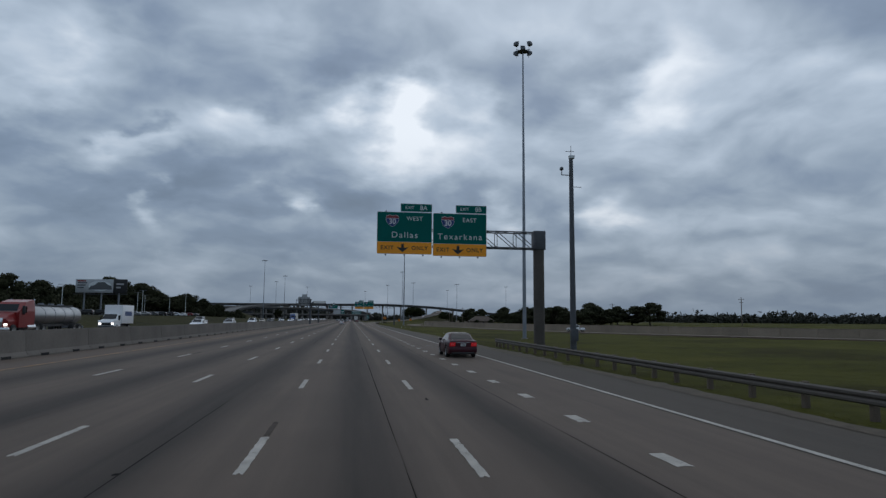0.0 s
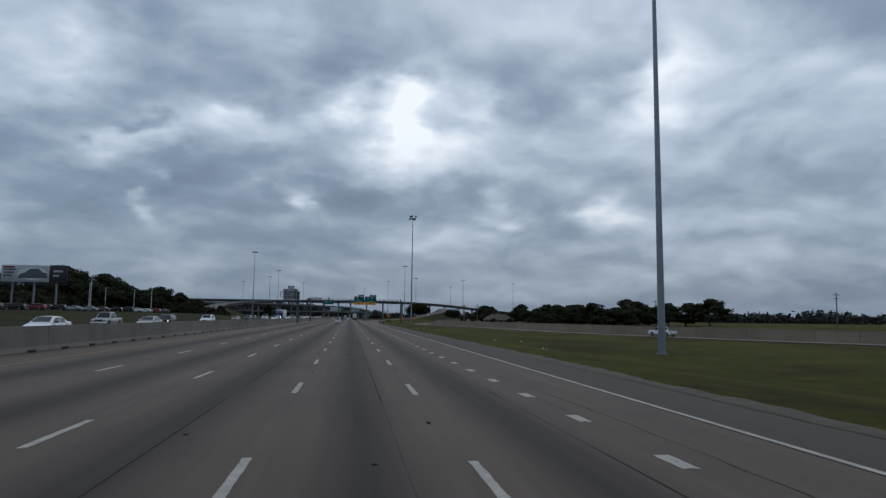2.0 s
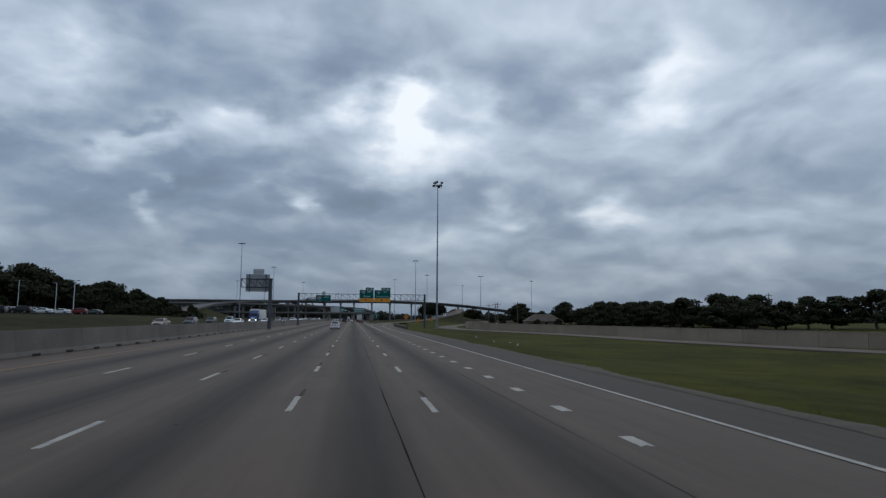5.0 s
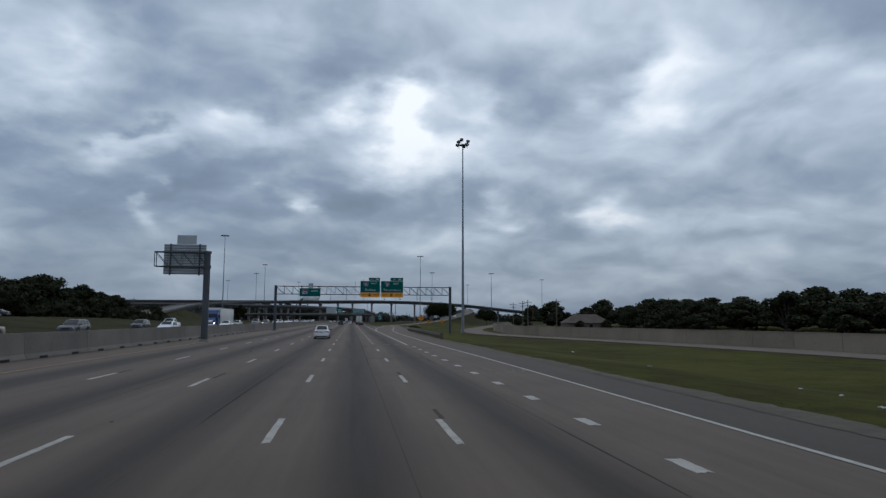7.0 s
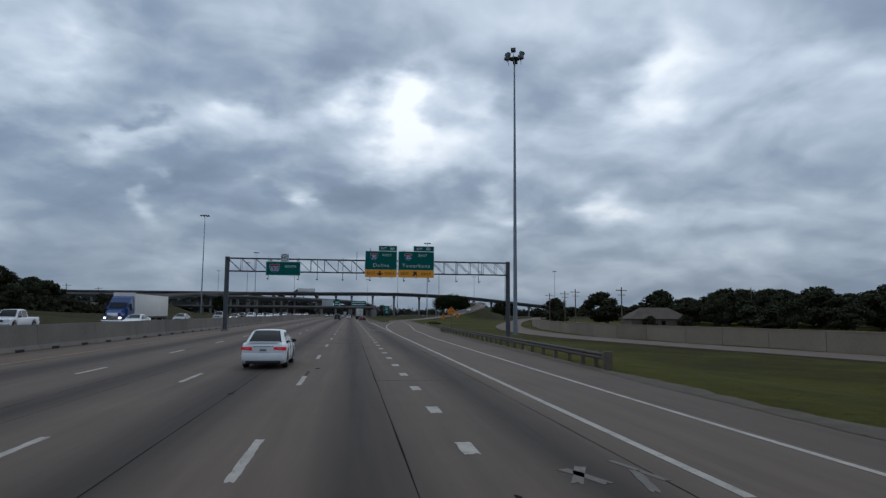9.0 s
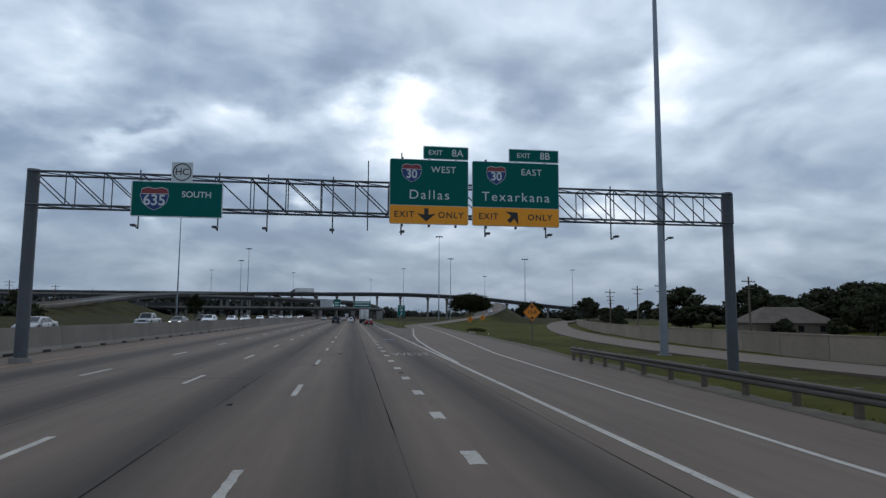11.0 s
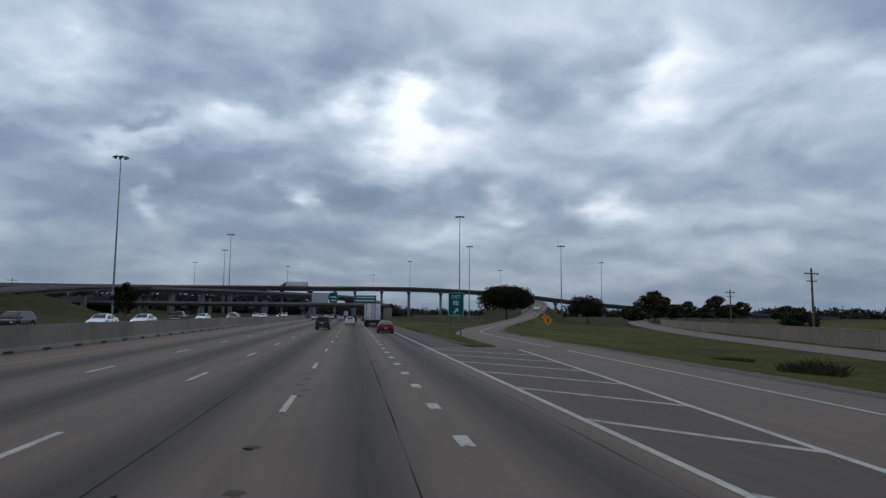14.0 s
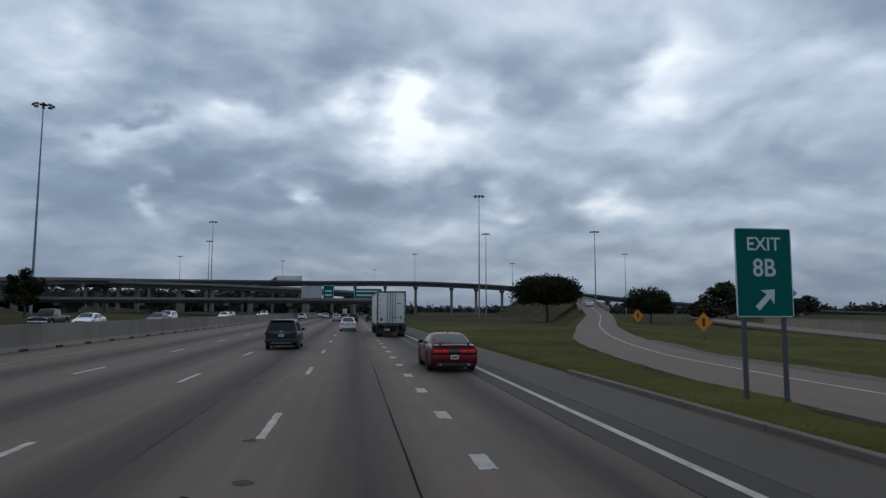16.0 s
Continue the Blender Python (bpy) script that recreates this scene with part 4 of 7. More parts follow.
def build_bridges():
    bridge("flyover", FLYOVER, 13, "high grey concrete flyover on tall piers", every(FLYOVER, 18, 20), 2.0, 1.6, 0.85, BRIDGE_DARK)
    bridge("connector_bridge", [p for p in CONNECTOR if p.z > 6.5], 11, "curved concrete connector ramp that rises to the flyover", every([p for p in CONNECTOR if p.z > 6.5], 30, 25), 1.6, 1.7, 0.8, BRIDGE_DARK)
    low = [p for p in CONNECTOR if p.z <= 7.2]
    cr = thing("connector_road", "concrete ramp road on a grass bank", "road", kind="structure")
    part("pavement_strip", Shape().ribbon(low, [(-5.2, 0.02), (5.2, 0.02), (5.2, -0.6), (-5.2, -0.6)]), RAMP, cr)
    for s in (-5.3, 5.3):
        part("parapet", Shape().ribbon(low, [(s - 0.15, 0), (s + 0.15, 0), (s + 0.12, 0.8), (s - 0.12, 0.8)]), BARRIER, cr)
    bridge("middle_bridge", MIDDLE_BRIDGE, 11, "middle-level concrete ramp bridge", every(MIDDLE_BRIDGE, 28, 12), 1.7, 1.7, 0.8)
    bridge("low_bridge", LOW_BRIDGE, 22, "wide low concrete bridge across the motorway", [i for i in range(len(LOW_BRIDGE)) if min(abs(LOW_BRIDGE[i].x - v) for v in (-125, -95, -68, -42, -19)) < 4.1], 1.15, 9.0, 0.6)
    solid("abutment", Shape().box(12.5, 16, 634, 655, -0.5, 4.55, 0.1), BRIDGE, "concrete abutment under the low bridge", "abutment", kind="structure")
    w = thing("retaining_wall", "dark grey concrete retaining wall under the bridge approach", "wall", kind="structure")
    for k in range(16):
        part("wall_panel", Shape().box(-245 + 9.4 * k, -245.06 + 9.4 * (k + 1), 661, 661.4, -0.5, 8.6), BRIDGE_STEEL, w)
    exit_path = [Vector((lerp(RAMP_LEFT, y) * 0.5 + lerp(RIGHT_EDGE, y) * 0.5, y, lerp(RAMP_Z, y))) for y in np.arange(560, 781, 8.0)]
    pr = thing("ramp_parapet", "low concrete parapets beside the climbing exit ramp", "parapet", kind="structure")
    for s in (-3.2, 3.2):
        part("parapet", Shape().ribbon(exit_path, [(s - 0.15, -0.1), (s + 0.15, -0.1), (s + 0.12, 0.85), (s - 0.12, 0.85)]), BRIDGE, pr)

# ---- signs, gantries and masts ----
def plate(parent, name, x0, x1, z0, z1, mat, y=0.0, thick=0.02, label="", r=0.0):
    """A flat plate that faces -y."""
    if r <= 0:
        return part(name, Shape().box(x0, x1, y - thick, y, z0, z1), mat, parent, label)
    pts = []
    for cx, cz, a0 in ((x1 - r, z1 - r, 0), (x0 + r, z1 - r, 90), (x0 + r, z0 + r, 180), (x1 - r, z0 + r, 270)):
        pts += [(cx + r * math.cos(radians(a0 + k * 22.5)), cz + r * math.sin(radians(a0 + k * 22.5))) for k in range(5)]
    return part(name, Shape().prism(pts, "y", y - thick, y), mat, parent, label)


def words(parent, name, body, x, z, size, mat, y, wide=1.0, bold=0.0, gap=1.0):
    return part(name, letters(body, size, mat, 0.004, wide, bold, gap), None, parent, at=pose(x, y, z))


def shield_part(parent, x, z, s, y, number, wide=1.0):
    top = [(-0.46, 0.42), (-0.25, 0.5), (0, 0.44), (0.25, 0.5), (0.46, 0.42)]
    pts = [(0.5, 0.12), (0.42, -0.18), (0.22, -0.38), (0, -0.5), (-0.22, -0.38), (-0.42, -0.18), (-0.5, 0.12)]
    white = part("route_shield", Shape().prism([(a * s * wide * 1.04, b * s * 1.04) for a, b in top[::-1] + [(-0.5, 0.15)] + pts[::-1]], "y", -0.006, 0), SIGN_WHITE, parent, "route shield with a red top and white number", at=pose(x, y, z))
    part("shield_blue", Shape().prism([(a * s * wide, b * s) for a, b in [(0.5, 0.2)] + pts + [(-0.5, 0.2)]], "y", -0.012, -0.007), SIGN_BLUE, white)
    part("shield_red", Shape().prism([(a * s * wide, b * s * 0.98) for a, b in top[::-1] + [(-0.5, 0.235), (0.5, 0.235)]], "y", -0.012, -0.007), SIGN_RED, white)
    part("shield_number", letters(number, s * 0.66, SIGN_WHITE, 0.003, 0.95, 0.012), None, white, at=pose(0, -0.017, -0.08 * s))
    return white


def arrow_part(parent, x, z, s, y, turn=0.0):
    pts = [(0, -0.5), (0.72, 0.12), (0.30, 0.04), (0.16, 0.04), (0.16, 0.5), (-0.16, 0.5), (-0.16, 0.04), (-0.30, 0.04), (-0.72, 0.12)]
    return part("arrow", Shape().prism([(a * s, b * s) for a, b in pts], "y", -0.005, 0), SIGN_BLACK, parent, at=Matrix.Translation((x, y, z)) @ Matrix.Rotation(radians(turn), 4, "Y"))


def exit_sign(x0, x1, z0, z1, y, tab, way, town, town_size, label, group, turn=0.0, tab_x=(0.42, 1.0)):
    """A green exit panel with a yellow EXIT ONLY band and an exit tab on top."""
    s = thing("exit_sign", label, "road sign", group, at=pose(x0, y, z0))
    w, h = x1 - x0, z1 - z0
    band = 0.285 * h
    plate(s, "panel", 0, w, 0, h, SIGN_WHITE, 0, 0.04, r=0.12)
    plate(s, "green_field", 0.03, w - 0.03, band + 0.025, h - 0.03, SIGN_GREEN, -0.042, 0.004)
    plate(s, "yellow_band", 0.03, w - 0.03, 0.03, band, SIGN_YELLOW, -0.042, 0.004)
    for k in (0.16, 0.5, 0.84):
        part("mount_beam", Shape().box(k * w - 0.05, k * w + 0.05, 0.0, 0.14, -0.12, h + 0.1), GALV_DARK, s)
    f = -0.05
    shield_part(s, 0.275 * w, 0.785 * h, 0.275 * h, f, "30", 1.08)
    words(s, "direction_word", way, 0.68 * w, 0.845 * h, 0.14 * h, SIGN_WHITE, f, 1.0, 0.002, 1.1)
    words(s, "place_name", town, 0.5 * w, 0.45 * h, town_size * 0.93, SIGN_WHITE, f, 1.06, 0.0, 1.22)
    words(s, "band_word", "EXIT", 0.185 * w, 0.145 * h, 0.13 * h, SIGN_BLACK, f, 1.0, 0.006, 1.2)
    words(s, "band_word", "ONLY", 0.775 * w, 0.145 * h, 0.13 * h, SIGN_BLACK, f, 1.0, 0.006, 1.2)
    arrow_part(s, 0.465 * w, 0.145 * h, 0.20 * h, f, turn)
    t = plate(s, "exit_tab", tab_x[0] * w, tab_x[1] * w, h + 0.03, h + 0.72, SIGN_WHITE, 0, 0.04, "green exit number tab", 0.06)
    plate(t, "tab_field", tab_x[0] * w + 0.04, tab_x[1] * w - 0.04, h + 0.07, h + 0.68, SIGN_GREEN, -0.042, 0.004)
    mid = (tab_x[0] + tab_x[1]) / 2 * w
    words(t, "tab_word", "EXIT", mid - 0.55, h + 0.37, 0.36, SIGN_WHITE, f, 1.0, 0.003)
    words(t, "tab_number", tab, mid + 0.60, h + 0.37, 0.52, SIGN_WHITE, f, 1.0, 0.006)
    return s


def truss(parent, x0, x1, y, z0, z1, deep=1.2, n=None):
    """A box truss along x, in front and behind y."""
    n = n or max(2, round((x1 - x0) / 1.75))
    for yy in (y - deep / 2, y + deep / 2):
        for z in (z0, z1):
            part("chord", Shape().tube((x0, yy, z), (x1, yy, z), 0.055, n=8), GALV_DARK, parent)
    for k in range(n):
        a, b = x0 + (x1 - x0) * k / n, x0 + (x1 - x0) * (k + 1) / n
        f, r = y - deep / 2, y + deep / 2
        for p, q, w in (((a, f, z1), (b, f, z0), 0.032), ((a, r, z1), (b, r, z0), 0.032), ((b, f, z0), (b, f, z1), 0.028), ((b, r, z0), (b, r, z1), 0.028),
                        ((a, f, z1), (b, r, z1), 0.024), ((a, f, z0), (b, r, z0), 0.024), ((b, f, z1), (b, r, z1), 0.024)):
            part("brace", Shape().tube(p, q, w, n=6), GALV_DARK, parent)


def lamp_arm(parent, x, y, z0, z1, out=0.9):
    """A sign light on a hanging rod."""
    sh = Shape().tube((x, y, z1), (x, y, z0), 0.035, n=6).tube((x, y, z0), (x, y - out, z0 + 0.08), 0.03, n=6)
    p = part("lamp_rod", sh, GALV_DARK, parent)
    part("sign_lamp", Shape().box(x - 0.12, x + 0.12, y - out - 0.28, y - out + 0.04, z0 + 0.03, z0 + 0.13, 0.02), LAMP_HOUSING, p)


def build_first_gantry():
    y = 58.9
    g = thing("sign_gantry", "weathered steel cantilever sign gantry on one thick column", "sign gantry", "overhead gantries", "structure")
    part("column", Shape().tube((15.75, y + 0.5, -0.6), (15.75, y + 0.5, 9.75), 0.46, 0.46, 16), COLUMN_STEEL, g)
    part("base_plate", Shape().tube((15.75, y + 0.5, -0.75), (15.75, y + 0.5, -0.45), 0.8, n=16), BRIDGE, g)
    part("column_collar", Shape().box(15.27, 16.23, y + 0.0, y + 1.0, 8.2, 9.8, 0.03), GALV_DARK, g)
    truss(g, 2.3, 15.3, y + 0.5, 8.3, 9.65, 1.0, 8)
    exit_sign(2.07, 6.55, 7.55, 11.0, y - 0.2, "8A", "WEST", "Dallas", 0.74, "green Dallas exit panel with a yellow exit-only band", "signs on the cantilever gantry")
    exit_sign(6.63, 11.1, 7.46, 11.0, y - 0.2, "8B", "EAST", "Texarkana", 0.74, "green Texarkana exit panel with a yellow exit-only band", "signs on the cantilever gantry")


def build_second_gantry():
    y = 323.4
    g = thing("sign_gantry", "grey steel box-truss gantry across all lanes", "sign gantry", "overhead gantries", "structure")
    for x, zz in ((-15.3, 0.0), (20.9, -0.9)):
        part("column", Shape().tube((x, y, zz - 0.2), (x, y, 9.3), 0.30, 0.28, 14), GALV_DARK, g)
        part("column_base", Shape().tube((x, y, zz - 0.3), (x, y, zz + 0.25), 0.5, n=14), BRIDGE, g)
    truss(g, -15.3, 20.9, y, 7.5, 9.12, 1.1, 21)
    for x in (-10.3, -6.6, -4.25, -1.05, 2.4, 6.75, 10.0, 13.6, 16.6):
        lamp_arm(g, x + 0.15, y - 0.7, 6.42, 9.3, 0.55)
    for x, top in ((0.85, 10.2), (2.55, 10.7)):
        part("mount_rod", Shape().tube((x, y - 0.62, 6.6), (x, y - 0.62, top), 0.03, n=6), GALV_DARK, g)
    exit_sign(1.92, 5.98, 6.94, 10.30, y - 0.95, "8A", "WEST", "Dallas", 0.72, "green Dallas exit panel with a down arrow", "signs on the long gantry")
    exit_sign(6.17, 10.81, 6.94, 10.33, y - 0.95, "8B", "EAST", "Texarkana", 0.72, "green Texarkana exit panel with a slanting arrow", "signs on the long gantry", turn=-135)
    s = thing("route_sign", "green route panel with a blue and red shield", "road sign", "signs on the long gantry", at=pose(-10.45, y - 0.95, 6.98))
    plate(s, "panel", 0, 4.25, 0, 1.75, SIGN_WHITE, 0, 0.04, r=0.1)
    plate(s, "green_field", 0.05, 4.20, 0.05, 1.70, SIGN_GREEN, -0.042, 0.004)
    shield_part(s, 1.08, 0.88, 1.1, -0.05, "635", 1.15)
    words(s, "direction_word", "SOUTH", 3.02, 1.12, 0.42, SIGN_WHITE, -0.05, 1.0, 0.006)
    h = thing("lane_sign", "small white square sign with a black ring", "road sign", "signs on the long gantry", at=pose(-8.66, y - 0.9, 8.73))
    plate(h, "panel", 0, 0.98, 0, 0.98, SIGN_WHITE, 0, 0.03)
    ring = Shape()
    for k in range(24):
        a, b = 2 * math.pi * k / 24, 2 * math.pi * (k + 1) / 24
        ring.add([(0.49 + r * math.cos(t), -0.035, 0.49 + r * math.sin(t)) for r, t in ((0.44, a), (0.44, b), (0.385, b), (0.385, a))], [(0, 1, 2, 3)])
    part("ring", ring, SIGN_BLACK, h)
    words(h, "sign_letters", "HC", 0.49, 0.49, 0.46, SIGN_BLACK, -0.036, 1.0, 0.004)
    part("mount_beam", Shape().box(0.44, 0.54, 0.0, 0.1, -0.4, 0.9), GALV_DARK, h)


def build_back_sign():
    y = 259.0
    g = thing("sign_gantry", "cantilever gantry on the median carrying the bare back of a sign", "sign gantry", "overhead gantries", "structure")
    part("column", Shape().tube((-15.3, y, 0.2), (-15.3, y, 9.6), 0.36, 0.34, 14), GALV_DARK, g)
    part("column_base", Shape().tube((-15.3, y, -0.1), (-15.3, y, 0.12), 0.5, n=14), BRIDGE, g)
    truss(g, -20.6, -15.2, y, 7.9, 9.45, 0.7, 4)
    for z in (7.9, 9.45):
        part("column_band", Shape().tube((-15.3, y, z - 0.14), (-15.3, y, z + 0.14), 0.42, n=14), GALV_DARK, g)
        part("end_strut", Shape().tube((-20.6, y - 0.35, z), (-20.6, y + 0.35, z), 0.05, n=6), GALV_DARK, g)
    for yy in (y - 0.35, y + 0.35):
        part("end_strut", Shape().tube((-20.6, yy, 7.9), (-20.6, yy, 9.45), 0.05, n=6), GALV_DARK, g)
    s = thing("sign_back", "bare grey metal back of a large overhead sign", "road sign", at=pose(0, y + 0.5, 0))
    plate(s, "panel", -19.9, -15.55, 7.1, 10.35, SIGN_BACK, 0.06, 0.06)
    plate(s, "exit_tab", -18.6, -16.6, 10.38, 11.35, SIGN_BACK, 0.06, 0.06)
    rib = Shape().box(-19.88, -15.57, -0.05, -0.002, -0.022, 0.022).mesh("rib", GALV_DARK)
    for k in range(12):
        part("rib", rib, None, s, at=pose(0, 0, 7.22 + 0.27 * k))
    for x in (-19.2, -16.2):
        part("mount_beam", Shape().box(x - 0.08, x + 0.08, -0.16, -0.052, 7.0, 10.4), GALV_DARK, s)


def post_sign_8b():
    s = thing("exit_sign", "green Exit 8B gore sign with a white arrow", "road sign", at=pose(10.14, 434.8, 0))
    plate(s, "panel", 0, 1.62, 2.2, 4.56, SIGN_WHITE, 0, 0.03, r=0.08)
    plate(s, "green_field", 0.03, 1.59, 2.23, 4.53, SIGN_GREEN, -0.032, 0.004)
    words(s, "sign_word", "EXIT", 0.81, 4.12, 0.50, SIGN_WHITE, -0.04, 0.95, 0.005)
    words(s, "sign_number", "8B", 0.81, 3.48, 0.66, SIGN_WHITE, -0.04, 0.95, 0.008)
    pts = [(0, 0.36), (0.26, 0.06), (0.075, 0.10), (0.075, -0.36), (-0.075, -0.36), (-0.075, 0.10), (-0.26, 0.06)]
    part("arrow", Shape().prism(pts, "y", -0.005, 0), SIGN_WHITE, s, at=Matrix.Translation((0.83, -0.038, 2.68)) @ Matrix.Rotation(radians(45), 4, "Y"))
    for x in (0.22, 1.36):
        part("post", Shape().box(x - 0.05, x + 0.05, 0.005, 0.09, -0.1, 4.4), GALV_DARK, s)


def diamond_sign(x, y, z, size, post_h, label, body=""):
    zz = land_z(x, y)
    s = thing("warning_sign", label, "warning sign", "orange warning signs", at=pose(x, y, z))
    r = size * 0.7071
    part("panel", Shape().prism([(0, -r), (r, 0), (0, r), (-r, 0)], "y", -0.012, 0), SIGN_ORANGE, s)
    q = r * 0.93
    b = Shape()
    o = [(0, -q), (q, 0), (0, q), (-q, 0)]
    for k in range(4):
        (a0, a1), (b0, b1) = o[k], o[(k + 1) % 4]
        b.add([(a0, -0.0135, a1), (b0, -0.0135, b1), (b0 * 0.95, -0.0135, b1 * 0.95), (a0 * 0.95, -0.0135, a1 * 0.95)], [(0, 1, 2, 3)])
    part("border", b, SIGN_BLACK, s)
    if body:
        words(s, "sign_number", body, 0, 0.0, size * 0.42, SIGN_BLACK, -0.016, 0.95, 0.008)
        for k in (-1, 1):
            part("arrow", Shape().prism([(-0.16 * size, k * 0.50 * size), (0.16 * size, k * 0.50 * size), (0.0, k * 0.27 * size)], "y", -0.017, -0.0135), SIGN_BLACK, s)
    else:
        part("symbol", Shape().box(-0.1 * size, 0.1 * size, -0.017, -0.0135, -0.28 * size, 0.28 * size), SIGN_BLACK, s)
    part("post", Shape().box(-0.04, 0.04, 0.005, 0.07, zz - z - 0.1, r * 0.8), GALV_DARK, s)


def make_mast(height, ring=True):
    """A high mast with a flat ring of floodlights, or with a loose cluster of them."""
    m = thing("light_mast", "tall galvanised high-mast light pole with a ring of floodlights" if ring else "tall galvanised high-mast light pole with a cluster of floodlights", "light pole", "high-mast lights")
    n = 12
    rings = []
    for z in (0.0, height * 0.25, height * 0.5, height * 0.75, height):
        r = 0.36 - 0.24 * z / height
        rings.append([(r * math.cos(2 * math.pi * k / n), r * math.sin(2 * math.pi * k / n), z) for k in range(n)])
    part("pole", Shape().loft(rings), GALV, m)
    part("base_plate", Shape().tube((0, 0, -0.8), (0, 0, 0.12), 0.62, n=14), BRIDGE, m)
    part("head_ring", Shape().tube((0, 0, height - 0.3), (0, 0, height + 0.35), 0.28, 0.16, 12).tube((0, 0, height - 0.12), (0, 0, height - 0.02), 1.0, n=16), LAMP_HOUSING, m)
    count = 8 if ring else 6
    for k in range(count):
        a = 2 * math.pi * k / count + 0.3
        c, s = math.cos(a), math.sin(a)
        arm = part("lamp_arm", Shape().tube((0.2 * c, 0.2 * s, height + 0.1), ((1.9 if ring else 1.5) * c, (1.9 if ring else 1.5) * s, height - 0.1 if ring else height + 0.05), 0.045, n=6), LAMP_HOUSING, m)
        turn = Matrix.Rotation(a - math.pi / 2, 4, "Z")
        if ring:
            part("floodlight", Shape().prism([(-0.30, 0.26), (0.30, 0.10), (0.42, -0.28), (-0.34, -0.28)], "x", -0.34, 0.34), LAMP_HOUSING, arm, at=Matrix.Translation((2.05 * c, 2.05 * s, height - 0.2)) @ turn)
            continue
        dz = 0.95 if k % 2 else -0.25
        part("yoke", Shape().tube((1.25 * c, 1.25 * s, height + dz + 0.3), (1.25 * c, 1.25 * s, height - 1.0), 0.035, n=5), LAMP_HOUSING, arm)
        part("floodlight", Shape().prism([(-0.34, 0.52), (0.38, 0.38), (0.44, -0.10), (-0.20, -0.30)], "x", -0.38, 0.38), LAMP_HOUSING, arm, at=Matrix.Translation((1.35 * c, 1.35 * s, height + dz)) @ turn)
    return m


def camera_pole(x, y, top):
    z = land_z(x, y)
    m = thing("traffic_camera_pole", "tapered steel pole with a traffic camera and antennas", "pole", at=pose(x, y, z))
    h = top - z
    part("pole", Shape().tube((0, 0, -0.2), (0, 0, h), 0.24, 0.15, 12), GALV_DARK, m)
    part("camera_bracket", Shape().tube((0, 0, h - 1.3), (-0.75, 0, h - 1.3), 0.035, n=6).tube((-0.75, 0, h - 1.3), (-0.75, 0, h - 0.95), 0.03, n=6), GALV_DARK, m)
    part("camera_dome", Shape().loft([[(-0.75 + r * math.cos(a), r * math.sin(a), h - 0.95 + q) for a in np.arange(0, 6.28, 0.63)] for r, q in ((0.09, 0), (0.15, 0.06), (0.15, 0.18), (0.07, 0.27))]), LAMP_HOUSING, m)
    part("antenna", Shape().tube((0, 0, h), (0, 0, h + 1.0), 0.02, n=5).tube((-0.45, 0, h + 0.55), (0.25, 0, h + 0.55), 0.02, n=5), GALV_DARK, m)
    part("top_unit", Shape().box(-0.16, 0.26, -0.15, 0.15, h - 0.02, h + 0.24, 0.04), SIGN_WHITE, m)
    part("side_arm", Shape().tube((0, 0, h - 2.2), (0.8, 0, h - 2.2), 0.025, n=6), GALV_DARK, m)
    part("equipment_box", Shape().box(-0.25, 0.25, -0.45, -0.2, 1.0, 1.9, 0.03), GALV_DARK, m)


def utility_pole(x, y, h, turn=0.0):
    m = thing("utility_pole", "dark timber utility pole with a crossarm", "utility pole", "utility poles", at=pose(x, y, land_z(x, y), 0, 0, turn))
    part("pole", Shape().tube((0, 0, -0.3), (0, 0, h), 0.19, 0.13, 10), TIMBER, m)
    part("crossarm", Shape().box(-1.7, 1.7, -0.07, 0.07, h - 0.9, h - 0.75, 0.0), TIMBER, m)
    part("crossarm", Shape().box(-1.2, 1.2, -0.07, 0.07, h - 2.0, h - 1.86, 0.0), TIMBER, m)
    for k in (-1.55, -0.8, 0.8, 1.55):
        part("insulator", Shape().tube((k, 0, h - 0.75), (k, 0, h - 0.5), 0.06, 0.04, 6), GALV, m)


def lot_lamp(x, y, h, turn=0.0):
    m = thing("car_park_lamp", "pale car-park lamp pole with twin flat heads", "light pole", "car-park lamps", at=pose(x, y, land_z(x, y), 0, 0, turn))
    part("pole", Shape().tube((0, 0, -0.2), (0, 0, h), 0.13, 0.10, 8), SIGN_WHITE, m)
    part("arm", Shape().tube((-0.9, 0, h), (0.9, 0, h), 0.05, n=6), GALV, m)
    for k in (-1.0, 1.0):
        part("lamp_head", Shape().box(k - 0.35, k + 0.35, -0.22, 0.22, h - 0.1, h + 0.08, 0.03), LAMP_HOUSING, m)


